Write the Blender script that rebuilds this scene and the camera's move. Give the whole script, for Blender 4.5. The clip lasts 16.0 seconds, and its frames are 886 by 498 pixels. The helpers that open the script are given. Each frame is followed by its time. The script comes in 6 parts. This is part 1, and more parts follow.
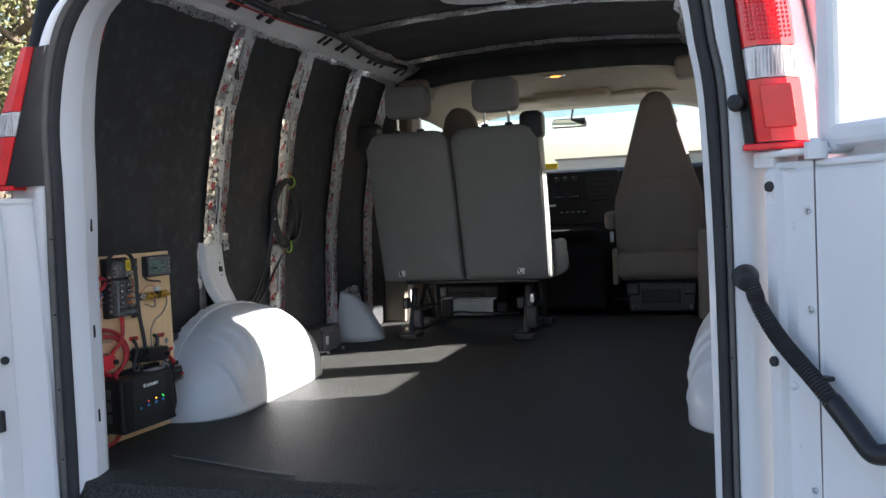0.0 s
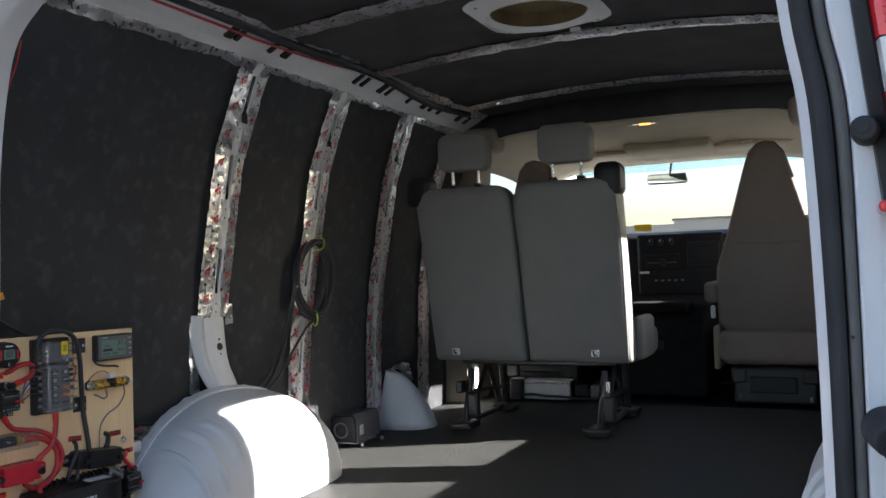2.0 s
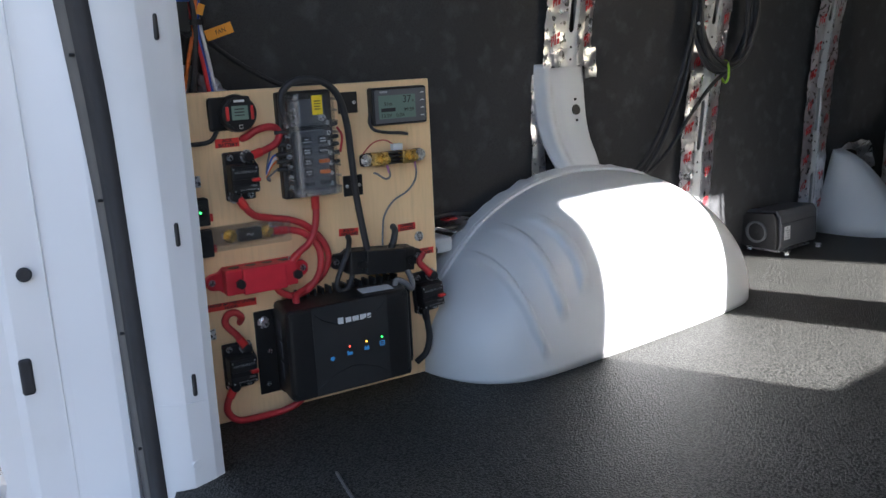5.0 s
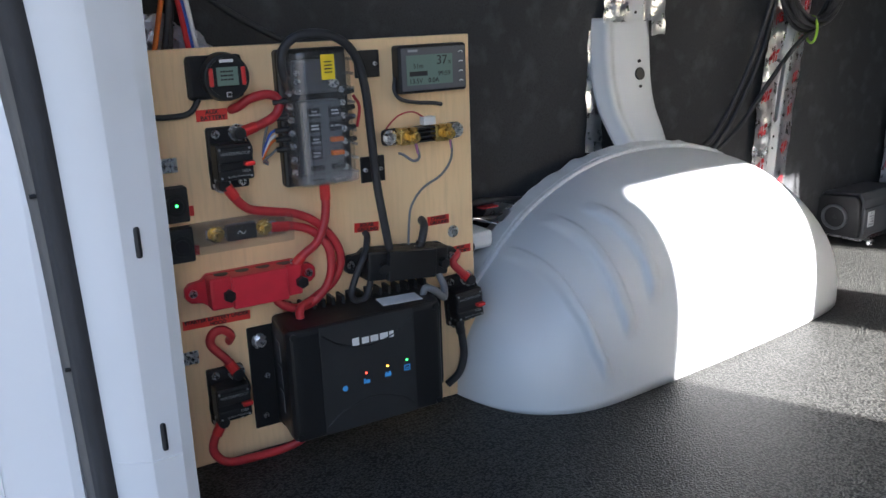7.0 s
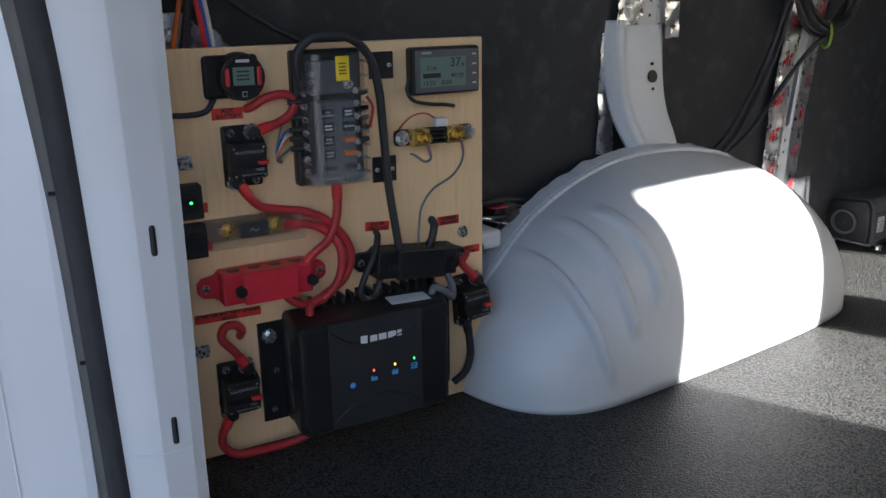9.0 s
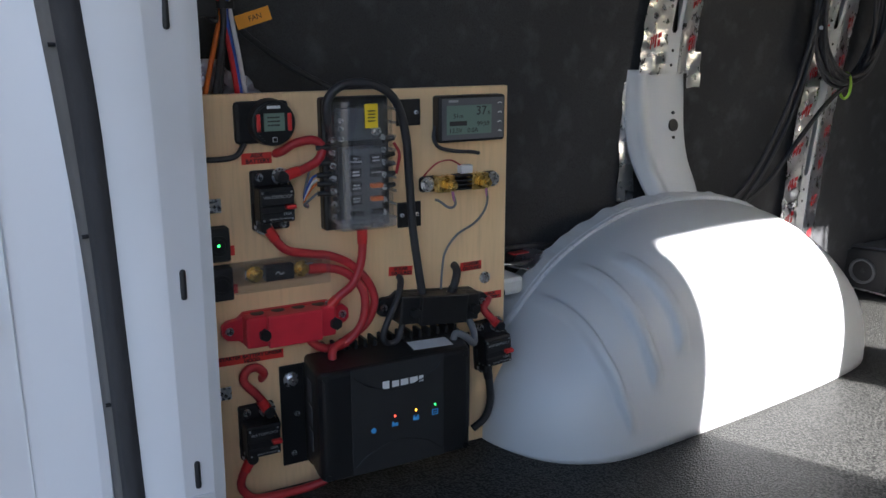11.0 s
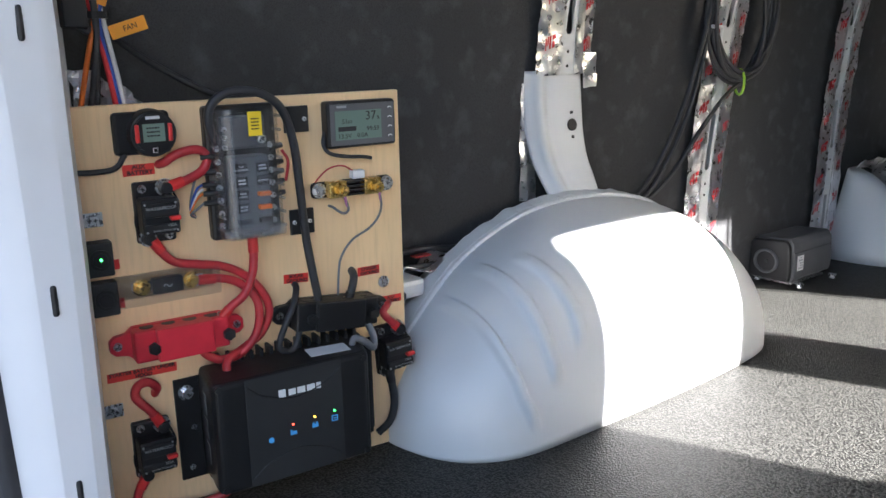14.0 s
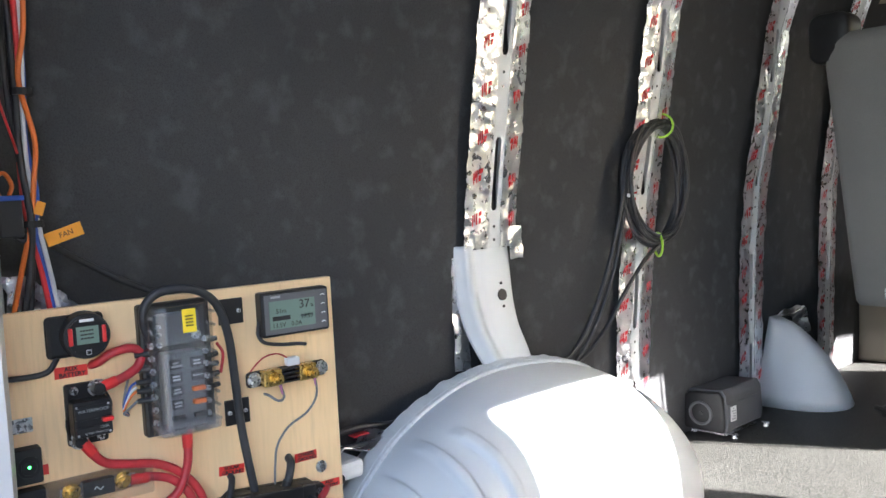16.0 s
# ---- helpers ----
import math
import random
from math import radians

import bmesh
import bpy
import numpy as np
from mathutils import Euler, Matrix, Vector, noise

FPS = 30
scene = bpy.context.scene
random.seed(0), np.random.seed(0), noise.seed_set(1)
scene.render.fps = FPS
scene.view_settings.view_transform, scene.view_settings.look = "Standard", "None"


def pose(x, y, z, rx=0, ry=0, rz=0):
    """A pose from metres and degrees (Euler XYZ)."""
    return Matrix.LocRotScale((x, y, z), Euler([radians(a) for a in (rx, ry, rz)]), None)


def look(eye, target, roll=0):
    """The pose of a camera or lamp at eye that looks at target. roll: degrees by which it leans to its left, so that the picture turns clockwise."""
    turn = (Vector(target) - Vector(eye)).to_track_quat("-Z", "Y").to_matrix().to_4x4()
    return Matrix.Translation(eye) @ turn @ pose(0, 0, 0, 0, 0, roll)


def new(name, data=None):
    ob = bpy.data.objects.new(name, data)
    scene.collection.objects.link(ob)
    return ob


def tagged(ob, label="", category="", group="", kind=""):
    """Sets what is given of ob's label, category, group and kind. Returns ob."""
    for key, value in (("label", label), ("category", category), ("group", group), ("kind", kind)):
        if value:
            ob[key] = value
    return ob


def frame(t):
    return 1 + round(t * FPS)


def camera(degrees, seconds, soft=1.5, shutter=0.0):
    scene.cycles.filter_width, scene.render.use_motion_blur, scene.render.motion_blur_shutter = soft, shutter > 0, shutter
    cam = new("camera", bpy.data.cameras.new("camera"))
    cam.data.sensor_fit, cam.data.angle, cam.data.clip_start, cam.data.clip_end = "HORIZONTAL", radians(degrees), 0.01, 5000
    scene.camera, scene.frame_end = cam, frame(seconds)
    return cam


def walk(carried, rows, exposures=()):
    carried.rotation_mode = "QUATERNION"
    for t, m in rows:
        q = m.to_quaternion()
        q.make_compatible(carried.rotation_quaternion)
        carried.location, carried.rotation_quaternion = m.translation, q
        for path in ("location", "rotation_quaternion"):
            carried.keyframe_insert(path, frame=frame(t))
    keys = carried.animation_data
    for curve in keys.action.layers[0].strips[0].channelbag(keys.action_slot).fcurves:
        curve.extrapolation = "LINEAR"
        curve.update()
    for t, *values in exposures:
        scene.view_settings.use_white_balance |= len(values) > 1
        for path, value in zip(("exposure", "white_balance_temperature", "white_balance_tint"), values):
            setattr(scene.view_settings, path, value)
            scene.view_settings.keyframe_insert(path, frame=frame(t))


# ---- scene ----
cam = camera(55.2, 16.0)
METRES, EYE, TILT, LEAN, TURN = 2.14, 0.606, -2.64, 2.68, 17.18
ROWS = [
    (0.0, 0.0, 0.0, 0.0, -0.0, 0.0, -0.0),
    (0.5, -0.0113, 0.0443, 0.0014, 0.06, -0.66, -0.01),
    (1.0, -0.0266, 0.1257, 0.0176, 0.16, -0.7, -0.28),
    (1.5, 0.0111, 0.1931, 0.0247, 1.13, 2.89, -0.41),
    (2.0, 0.0952, 0.2739, 0.0316, 7.55, 3.81, -1.3),
    (2.5, 0.114, 0.3447, 0.0297, 14.73, 3.35, -1.47),
    (3.0, 0.0913, 0.4367, 0.0372, 20.78, 2.37, -1.73),
    (3.5, 0.069, 0.5013, 0.0317, 24.83, -1.24, -1.5),
    (4.0, 0.0515, 0.5745, 0.0273, 31.35, -5.8, -1.15),
    (4.5, 0.0445, 0.6212, 0.0127, 35.06, -10.48, -1.0),
    (7.0, -0.0692, 0.757, 0.0083, 37.44, -15.43, -1.75),
    (7.5, -0.0662, 0.7619, 0.0023, 37.71, -16.85, -2.03),
    (8.0, -0.0606, 0.7565, 0.0054, 37.85, -16.93, -2.46),
    (8.5, -0.0611, 0.7541, 0.0139, 37.99, -16.7, -2.53),
    (9.0, -0.0669, 0.7537, 0.0168, 38.41, -16.21, -2.82),
    (9.5, -0.0742, 0.7511, 0.0254, 39.33, -14.73, -3.48),
    (12.0, -0.0732, 0.7478, 0.012, 39.07, -13.62, -3.56),
    (12.5, -0.0729, 0.7517, 0.0065, 38.95, -13.69, -3.38),
    (13.0, -0.0697, 0.7545, 0.0109, 38.85, -13.84, -2.99),
    (13.5, -0.0578, 0.7613, 0.0137, 37.74, -13.79, -2.75),
    (14.0, -0.0493, 0.7639, 0.0238, 34.93, -13.23, -2.53),
    (14.5, -0.0504, 0.7622, 0.0312, 31.61, -10.96, -2.1),
    (15.0, -0.0477, 0.7592, 0.0383, 30.77, -7.83, -1.45),
    (15.5, -0.0408, 0.7624, 0.0432, 29.78, -5.44, -1.37),
    (16.0, -0.0372, 0.7568, 0.0489, 30.81, -3.26, -0.66),
]
EXPOSURES = [(t, 1.56 + e, 5950 if 2.0 < t < 13.6 else 6080, 13.5) for t, e in ((0.0, 1.25), (0.5, 1.4), (1.0, 1.72), (1.5, 1.82), (2.0, 1.3), (2.5, 1.55), (3.0, 1.65), (3.5, 1.5), (4.5, 1.5), (7.0, 1.72), (8.0, 1.52), (8.5, 1.48), (9.0, 1.16), (9.5, 1.08), (12.0, 1.56), (12.5, 1.80), (13.5, 1.82), (14.0, 2.14), (14.5, 2.38), (15.0, 2.35), (15.5, 2.3), (16.0, 2.7))]
walk(cam, [(t, pose(0.735, -1.750, EYE, TILT, LEAN, TURN) @ pose(METRES * x, METRES * y, METRES * z, 90 + pitch, roll, yaw)) for t, x, y, z, yaw, pitch, roll in ROWS], EXPOSURES)

# ---------- world and sun ----------
SUN_EL, SUN_AZ = 27.0, (0.90, 0.43)          # height in degrees; way to the sun on the plan
sun_way = Vector((SUN_AZ[0], SUN_AZ[1], math.hypot(*SUN_AZ) * math.tan(radians(SUN_EL)))).normalized()
world = bpy.data.worlds.new("sky")
scene.world = world
world.use_nodes = True
wn = world.node_tree
sky = wn.nodes.new("ShaderNodeTexSky")
sky.sky_type, sky.sun_disc = "NISHITA", False
sky.sun_elevation, sky.sun_rotation = radians(SUN_EL), math.atan2(SUN_AZ[0], SUN_AZ[1])
sky.dust_density, sky.air_density = 2.6, 1.15
wn.links.new(sky.outputs[0], wn.nodes["Background"].inputs[0])
wn.nodes["Background"].inputs[1].default_value = 0.052
lamp = bpy.data.lights.new("sun", "SUN")
lamp.energy, lamp.angle, lamp.color = 5.0, radians(0.5), (1.0, 0.94, 0.84)
sun = new("sun", lamp)
sun.matrix_world = look(sun_way * 30, (0, 0, 0))

# ---------- materials ----------
def mat(name, color, rough=0.5, metal=0.0, var=0.12, scale=6.0, grain=0.0, gscale=300.0, bump=0.0, bscale=200.0,
        spec=0.5, coat=0.0, stain=None, island=False, rvar=0.0):
    """A painted, plastic, cloth or metal surface: colour varied at two scales, with fine relief."""
    m = bpy.data.materials.new(name)
    m.use_nodes = True
    nt = m.node_tree
    b = nt.nodes["Principled BSDF"]
    b.inputs["Roughness"].default_value, b.inputs["Metallic"].default_value = rough, metal
    b.inputs["Specular IOR Level"].default_value, b.inputs["Coat Weight"].default_value = spec, coat
    tc = nt.nodes.new("ShaderNodeTexCoord")

    def noise_node(sc, detail):
        n = nt.nodes.new("ShaderNodeTexNoise")
        n.inputs["Scale"].default_value, n.inputs["Detail"].default_value = sc, detail
        nt.links.new(tc.outputs["Object"], n.inputs["Vector"])
        return n

    def mix(a, bcol, fac):
        x = nt.nodes.new("ShaderNodeMix")
        x.data_type = "RGBA"
        for sock, v in ((x.inputs[0], fac), (x.inputs[6], a), (x.inputs[7], bcol)):
            if hasattr(v, "links"):
                nt.links.new(v, sock)
            else:
                sock.default_value = v
        return x.outputs[2]

    def ramp(src, lo, hi):
        r = nt.nodes.new("ShaderNodeMapRange")
        nt.links.new(src, r.inputs[0])
        r.inputs[1].default_value, r.inputs[2].default_value = lo, hi
        return r.outputs[0]

    c = (*color, 1)
    dark = (*[v * (1 - var) for v in color], 1)
    light = (*[min(1, v * (1 + var)) for v in color], 1)
    big = noise_node(scale, 4)
    col = mix(dark, light, ramp(big.outputs[0], 0.3, 0.7))
    if grain:
        fine = noise_node(gscale, 2)
        col = mix(col, (*[v * (1 - grain) for v in color], 1), ramp(fine.outputs[0], 0.45, 0.75))
    if stain:
        scol, ssc, lo, hi, amount = stain
        st = noise_node(ssc, 6)
        f = nt.nodes.new("ShaderNodeMath")
        f.operation = "MULTIPLY"
        nt.links.new(ramp(st.outputs[0], lo, hi), f.inputs[0])
        f.inputs[1].default_value = amount
        col = mix(col, (*scol, 1), f.outputs[0])
    nt.links.new(col, b.inputs["Base Color"])
    if rvar:
        r = nt.nodes.new("ShaderNodeMapRange")
        nt.links.new(noise_node(scale * 3, 4).outputs[0], r.inputs[0])
        r.inputs[3].default_value, r.inputs[4].default_value = max(0.02, rough - rvar), min(1, rough + rvar)
        nt.links.new(r.outputs[0], b.inputs["Roughness"])
    if bump:
        bm_ = nt.nodes.new("ShaderNodeBump")
        bm_.inputs["Strength"].default_value, bm_.inputs["Distance"].default_value = bump, 0.002
        nt.links.new(noise_node(bscale, 3).outputs[0], bm_.inputs["Height"])
        nt.links.new(bm_.outputs[0], b.inputs["Normal"])
    return m


def glass_mat(name, color=(1, 1, 1), rough=0.0, alpha=0.12, haze=0.0):
    """Thin clear sheet: mostly see-through, with a sharp gloss."""
    m = bpy.data.materials.new(name)
    m.use_nodes = True
    nt = m.node_tree
    out = nt.nodes["Material Output"]
    tr = nt.nodes.new("ShaderNodeBsdfTransparent")
    tr.inputs[0].default_value = (*color, 1)
    gl = nt.nodes.new("ShaderNodeBsdfGlossy")
    gl.inputs["Roughness"].default_value = rough + 0.02
    mx = nt.nodes.new("ShaderNodeMixShader")
    mx.inputs[0].default_value = alpha
    nt.links.new(tr.outputs[0], mx.inputs[1])
    nt.links.new(gl.outputs[0], mx.inputs[2])
    if haze:
        df = nt.nodes.new("ShaderNodeBsdfTranslucent")
        d2 = nt.nodes.new("ShaderNodeBsdfDiffuse")
        both, hz = nt.nodes.new("ShaderNodeMixShader"), nt.nodes.new("ShaderNodeMixShader")
        nt.links.new(df.outputs[0], both.inputs[1])
        nt.links.new(d2.outputs[0], both.inputs[2])
        hz.inputs[0].default_value = haze
        nt.links.new(mx.outputs[0], hz.inputs[1])
        nt.links.new(both.outputs[0], hz.inputs[2])
        nt.links.new(hz.outputs[0], out.inputs["Surface"])
    else:
        nt.links.new(mx.outputs[0], out.inputs["Surface"])
    return m


def glow_mat(name, color, strength):
    m = bpy.data.materials.new(name)
    m.use_nodes = True
    b = m.node_tree.nodes["Principled BSDF"]
    b.inputs["Base Color"].default_value = (*color, 1)
    b.inputs["Emission Color"].default_value, b.inputs["Emission Strength"].default_value = (*color, 1), strength
    return m


PAINT = mat("white_body_paint", (0.68, 0.69, 0.71), 0.44, var=0.03, scale=3, coat=0.1, bump=0.03, bscale=60, stain=((0.50, 0.48, 0.44), 5, 0.62, 0.85, 0.35), rvar=0.1)
PAINT_IN = mat("dull_white_paint", (0.68, 0.69, 0.70), 0.45, var=0.06, scale=5, stain=((0.35, 0.34, 0.32), 9, 0.6, 0.8, 0.4), bump=0.04, bscale=80)
SEAL_GREY = mat("dark_grey_rubber", (0.11, 0.105, 0.10), 0.7, var=0.1, scale=20, bump=0.2, bscale=400)
SEAL = mat("black_rubber_seal", (0.025, 0.025, 0.028), 0.75, var=0.2, scale=20, bump=0.2, bscale=500)
FELT = mat("black_insulation_felt", (0.052, 0.053, 0.056), 0.95, var=0.12, scale=5, grain=0.3, gscale=500, bump=0.4, bscale=260, spec=0.25, stain=((0.13, 0.135, 0.145), 24, 0.53, 0.80, 0.40))
ROOF_FELT = mat("black_roof_felt", (0.052, 0.052, 0.054), 0.95, var=0.25, scale=7, bump=0.6, bscale=90, spec=0.25)
def pebble_mat(name, low, high, scale):
    """Rubber liner with a raised pebble grain; shade in the pits is put into the colour."""
    m = mat(name, high, 0.55, var=0.12, scale=4, spec=0.3)
    nt = m.node_tree
    bs = nt.nodes["Principled BSDF"]
    tc = nt.nodes.new("ShaderNodeTexCoord")
    vo = nt.nodes.new("ShaderNodeTexVoronoi")
    vo.inputs["Scale"].default_value, vo.inputs["Randomness"].default_value = scale, 1.0
    warp = nt.nodes.new("ShaderNodeTexNoise")
    warp.inputs["Scale"].default_value, warp.inputs["Detail"].default_value = scale * 0.7, 3
    nt.links.new(tc.outputs["Object"], vo.inputs["Vector"])
    nt.links.new(tc.outputs["Object"], warp.inputs["Vector"])
    add = nt.nodes.new("ShaderNodeMath")
    add.operation = "MULTIPLY_ADD"
    nt.links.new(warp.outputs[0], add.inputs[0])
    add.inputs[1].default_value = 0.9
    nt.links.new(vo.outputs["Distance"], add.inputs[2])
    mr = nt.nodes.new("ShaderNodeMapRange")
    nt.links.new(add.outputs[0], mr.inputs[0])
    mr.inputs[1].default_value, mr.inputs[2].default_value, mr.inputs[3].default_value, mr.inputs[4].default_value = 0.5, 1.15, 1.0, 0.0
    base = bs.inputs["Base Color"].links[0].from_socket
    # darkens the pits between grains, as shade would
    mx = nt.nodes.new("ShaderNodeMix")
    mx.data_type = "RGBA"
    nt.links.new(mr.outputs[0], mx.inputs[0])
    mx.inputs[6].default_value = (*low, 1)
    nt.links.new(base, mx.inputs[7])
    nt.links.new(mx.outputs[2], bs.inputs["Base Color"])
    bp = nt.nodes.new("ShaderNodeBump")
    bp.inputs["Strength"].default_value, bp.inputs["Distance"].default_value = 1.0, 0.0022
    nt.links.new(mr.outputs[0], bp.inputs["Height"])
    nt.links.new(bp.outputs[0], bs.inputs["Normal"])
    return m
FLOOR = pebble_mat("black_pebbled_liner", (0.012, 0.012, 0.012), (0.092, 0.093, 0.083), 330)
# pale and glossy: the highlight along the liner's edge is put into the colour
LINER_EDGE = mat("highlit_liner_edge", (0.10, 0.10, 0.10), 0.35, var=0.2, scale=12, bump=0.2, bscale=200)
FOIL = mat("crinkled_foil_tape", (0.78, 0.79, 0.82), 0.29, metal=0.95, var=0.14, scale=24, bump=0.45, bscale=75, rvar=0.10)
RED_INK = mat("red_print", (0.55, 0.03, 0.04), 0.4, var=0.2, scale=60)
GREY_CLOTH = mat("grey_vinyl_upholstery", (0.19, 0.19, 0.180), 0.72, var=0.05, scale=9, grain=0.15, gscale=700, bump=0.25, bscale=600)
TAN_CLOTH = mat("taupe_vinyl_upholstery", (0.25, 0.205, 0.178), 0.65, var=0.06, scale=9, grain=0.12, gscale=700, bump=0.25, bscale=600)
TAN_TRIM = mat("beige_headliner", (0.50, 0.455, 0.34), 0.85, var=0.05, scale=6, bump=0.2, bscale=500)
TAN_PLASTIC = mat("tan_plastic_trim", (0.30, 0.245, 0.185), 0.5, var=0.06, scale=6, bump=0.1, bscale=400)
BLACK = mat("black_plastic", (0.016, 0.0165, 0.018), 0.42, spec=0.35, var=0.2, scale=20, bump=0.08, bscale=500)
SATIN = mat("satin_black_shell", (0.013, 0.0135, 0.015), 0.38, spec=0.35, var=0.15, scale=12, bump=0.12, bscale=700, rvar=0.06)
BLACK_METAL = mat("black_painted_steel", (0.028, 0.028, 0.029), 0.35, var=0.3, scale=30, bump=0.15, bscale=120)
DARK_GREY = mat("dark_grey_plastic", (0.026, 0.027, 0.029), 0.5, spec=0.35, var=0.1, scale=15, bump=0.1, bscale=500)
MID_GREY = mat("mid_grey_plastic", (0.095, 0.097, 0.105), 0.5, var=0.08, scale=15, bump=0.08, bscale=500)
STEEL = mat("zinc_plated_steel", (0.62, 0.63, 0.65), 0.28, metal=1.0, var=0.12, scale=80, rvar=0.1)
BRASS = mat("brass", (0.62, 0.43, 0.14), 0.28, metal=1.0, var=0.12, scale=60, rvar=0.1)
PLY = mat("birch_plywood", (0.89, 0.625, 0.350), 0.50, var=0.06, scale=3, grain=0.07, gscale=50, bump=0.10, bscale=150)
def stretch_grain(m, scale):
    """Draws a material's noise out along the grain."""
    nt = m.node_tree
    mp = nt.nodes.new("ShaderNodeMapping")
    mp.inputs["Scale"].default_value = scale
    tc = next(n for n in nt.nodes if n.type == "TEX_COORD")
    nt.links.new(tc.outputs["Object"], mp.inputs["Vector"])
    for n in nt.nodes:
        if n.type == "TEX_NOISE":
            nt.links.new(mp.outputs["Vector"], n.inputs["Vector"])
stretch_grain(PLY, (1.0, 4.0, 0.35))
RED = mat("red_plastic", (0.62, 0.025, 0.045), 0.42, var=0.1, scale=30, bump=0.06, bscale=400)
RED_CABLE = mat("red_cable_jacket", (0.45, 0.028, 0.036), 0.42, var=0.18, scale=40, bump=0.05, bscale=300)
RED_SHRINK = mat("red_heat_shrink", (0.62, 0.03, 0.03), 0.35, var=0.12, scale=60)
BLACK_CABLE = mat("black_cable_jacket", (0.026, 0.027, 0.031), 0.5, var=0.2, scale=50, bump=0.06, bscale=300)
GREY_CABLE = mat("grey_cable_jacket", (0.17, 0.17, 0.18), 0.5, var=0.12, scale=50)
ORANGE = mat("orange_wire_jacket", (0.72, 0.16, 0.02), 0.45, var=0.1, scale=60)
BLUE = mat("blue_wire_jacket", (0.03, 0.09, 0.40), 0.45, var=0.1, scale=60)
WHITE_P = mat("white_plastic", (0.72, 0.72, 0.72), 0.45, var=0.05, scale=20)
PINK = mat("purple_heat_shrink", (0.48, 0.18, 0.36), 0.4, var=0.1, scale=60)
LABEL_RED = mat("red_tape", (0.72, 0.04, 0.03), 0.5, var=0.06, scale=40)
ORANGE_TAPE = mat("orange_tape", (0.75, 0.30, 0.02), 0.5, var=0.06, scale=40)
INK = mat("black_ink", (0.015, 0.015, 0.015), 0.6, var=0.1, scale=50)
WHITE_INK = mat("white_print", (0.72, 0.73, 0.74), 0.5, var=0.05, scale=50)
GREY_INK = mat("grey_print", (0.30, 0.31, 0.32), 0.5, var=0.05, scale=50)
BLUE_INK = glow_mat("blue_symbol", (0.03, 0.16, 0.38), 0.06)
YELLOW = mat("yellow_sticker", (0.85, 0.62, 0.02), 0.5, var=0.05, scale=40)
LCD = mat("grey_green_display", (0.17, 0.24, 0.20), 0.25, var=0.04, scale=10)
CLEAR = glass_mat("clear_plastic_cover", (0.96, 0.965, 0.97), 0.05, 0.10, 0.045)
BED_GREY = mat("smoky_grey_plastic", (0.10, 0.104, 0.115), 0.45, var=0.1, scale=15, bump=0.08, bscale=500)
CLEAR_EDGE = glass_mat("clear_plastic_edge", (0.95, 0.96, 0.97), 0.08, 0.10, 0.22)
GLASS = glass_mat("window_glass", (0.95, 0.97, 0.96), 0.0, 0.02)
TINT = glass_mat("tinted_band", (0.72, 0.83, 0.86), 0.0, 0.02)
LED_GREEN = glow_mat("green_led", (0.05, 0.9, 0.1), 0.8)
LED_RED = glow_mat("red_led", (0.9, 0.06, 0.03), 0.6)
LED_AMBER = glow_mat("amber_led", (1.0, 0.45, 0.03), 1.0)
DOME = glow_mat("warm_lamp_bulb", (1.0, 0.36, 0.06), 0.45)
DOME_LENS = mat("amber_lamp_lens", (0.34, 0.24, 0.12), 0.25, var=0.15, scale=40, coat=0.3)
BROWN_CAP = mat("smoky_brown_cap", (0.16, 0.12, 0.06), 0.35, var=0.3, scale=14)
COVER = mat("dull_black_moulding", (0.016, 0.016, 0.017), 0.85, spec=0.15, var=0.2, scale=20, bump=0.1, bscale=400)
MIRROR = mat("mirror_glass", (0.8, 0.82, 0.82), 0.03, metal=1.0, var=0.01)
LIME = mat("lime_cable_tie", (0.35, 0.62, 0.05), 0.45, var=0.05)
LENS_RED = mat("red_lamp_lens", (0.72, 0.012, 0.02), 0.15, var=0.08, scale=30, coat=0.5)
LENS_CLEAR = mat("clear_lamp_lens", (0.62, 0.6, 0.6), 0.2, var=0.15, scale=40, coat=0.5)
ASPHALT = mat("worn_asphalt", (0.06, 0.059, 0.057), 0.9, var=0.2, scale=0.4, grain=0.4, gscale=60, bump=0.6, bscale=80)
STUCCO = mat("pale_stucco", (0.46, 0.40, 0.32), 0.9, var=0.1, scale=0.5, grain=0.1, gscale=20)
ROOF_TILE = mat("brown_roofing", (0.22, 0.17, 0.13), 0.9, var=0.2, scale=1.0)
BARK = mat("bark", (0.12, 0.09, 0.06), 0.9, var=0.3, scale=8, bump=0.5, bscale=20)
LEAF = mat("dry_green_leaf", (0.13, 0.13, 0.045), 0.7, var=0.4, scale=3)

# ---------- mesh helpers ----------
def link(name, bm, material, parent=None, label="", smooth=False):
    me = bpy.data.meshes.new(name)
    bm.normal_update()
    bm.to_mesh(me)
    bm.free()
    me.materials.append(material)
    if smooth:
        me.shade_smooth()
    ob = new(name, me)
    if parent is not None:
        ob.parent = parent
    if label:
        ob["label"] = label
    return ob


def part(name, bm, material, parent, label="", smooth=False):
    return link(name, bm, material, parent, label, smooth)


def thing(name, m, label, category, group="", kind=""):
    ob = new(name)
    ob.matrix_world = m
    ob.empty_display_size = 0.05
    return tagged(ob, label, category, group, kind)


def merge(bm, other, m=None):
    """Adds the faces of other to bm."""
    if m is not None:
        bmesh.ops.transform(other, matrix=m, verts=other.verts)
    me = bpy.data.meshes.new("tmp")
    other.to_mesh(me)
    other.free()
    bm.from_mesh(me)
    bpy.data.meshes.remove(me)


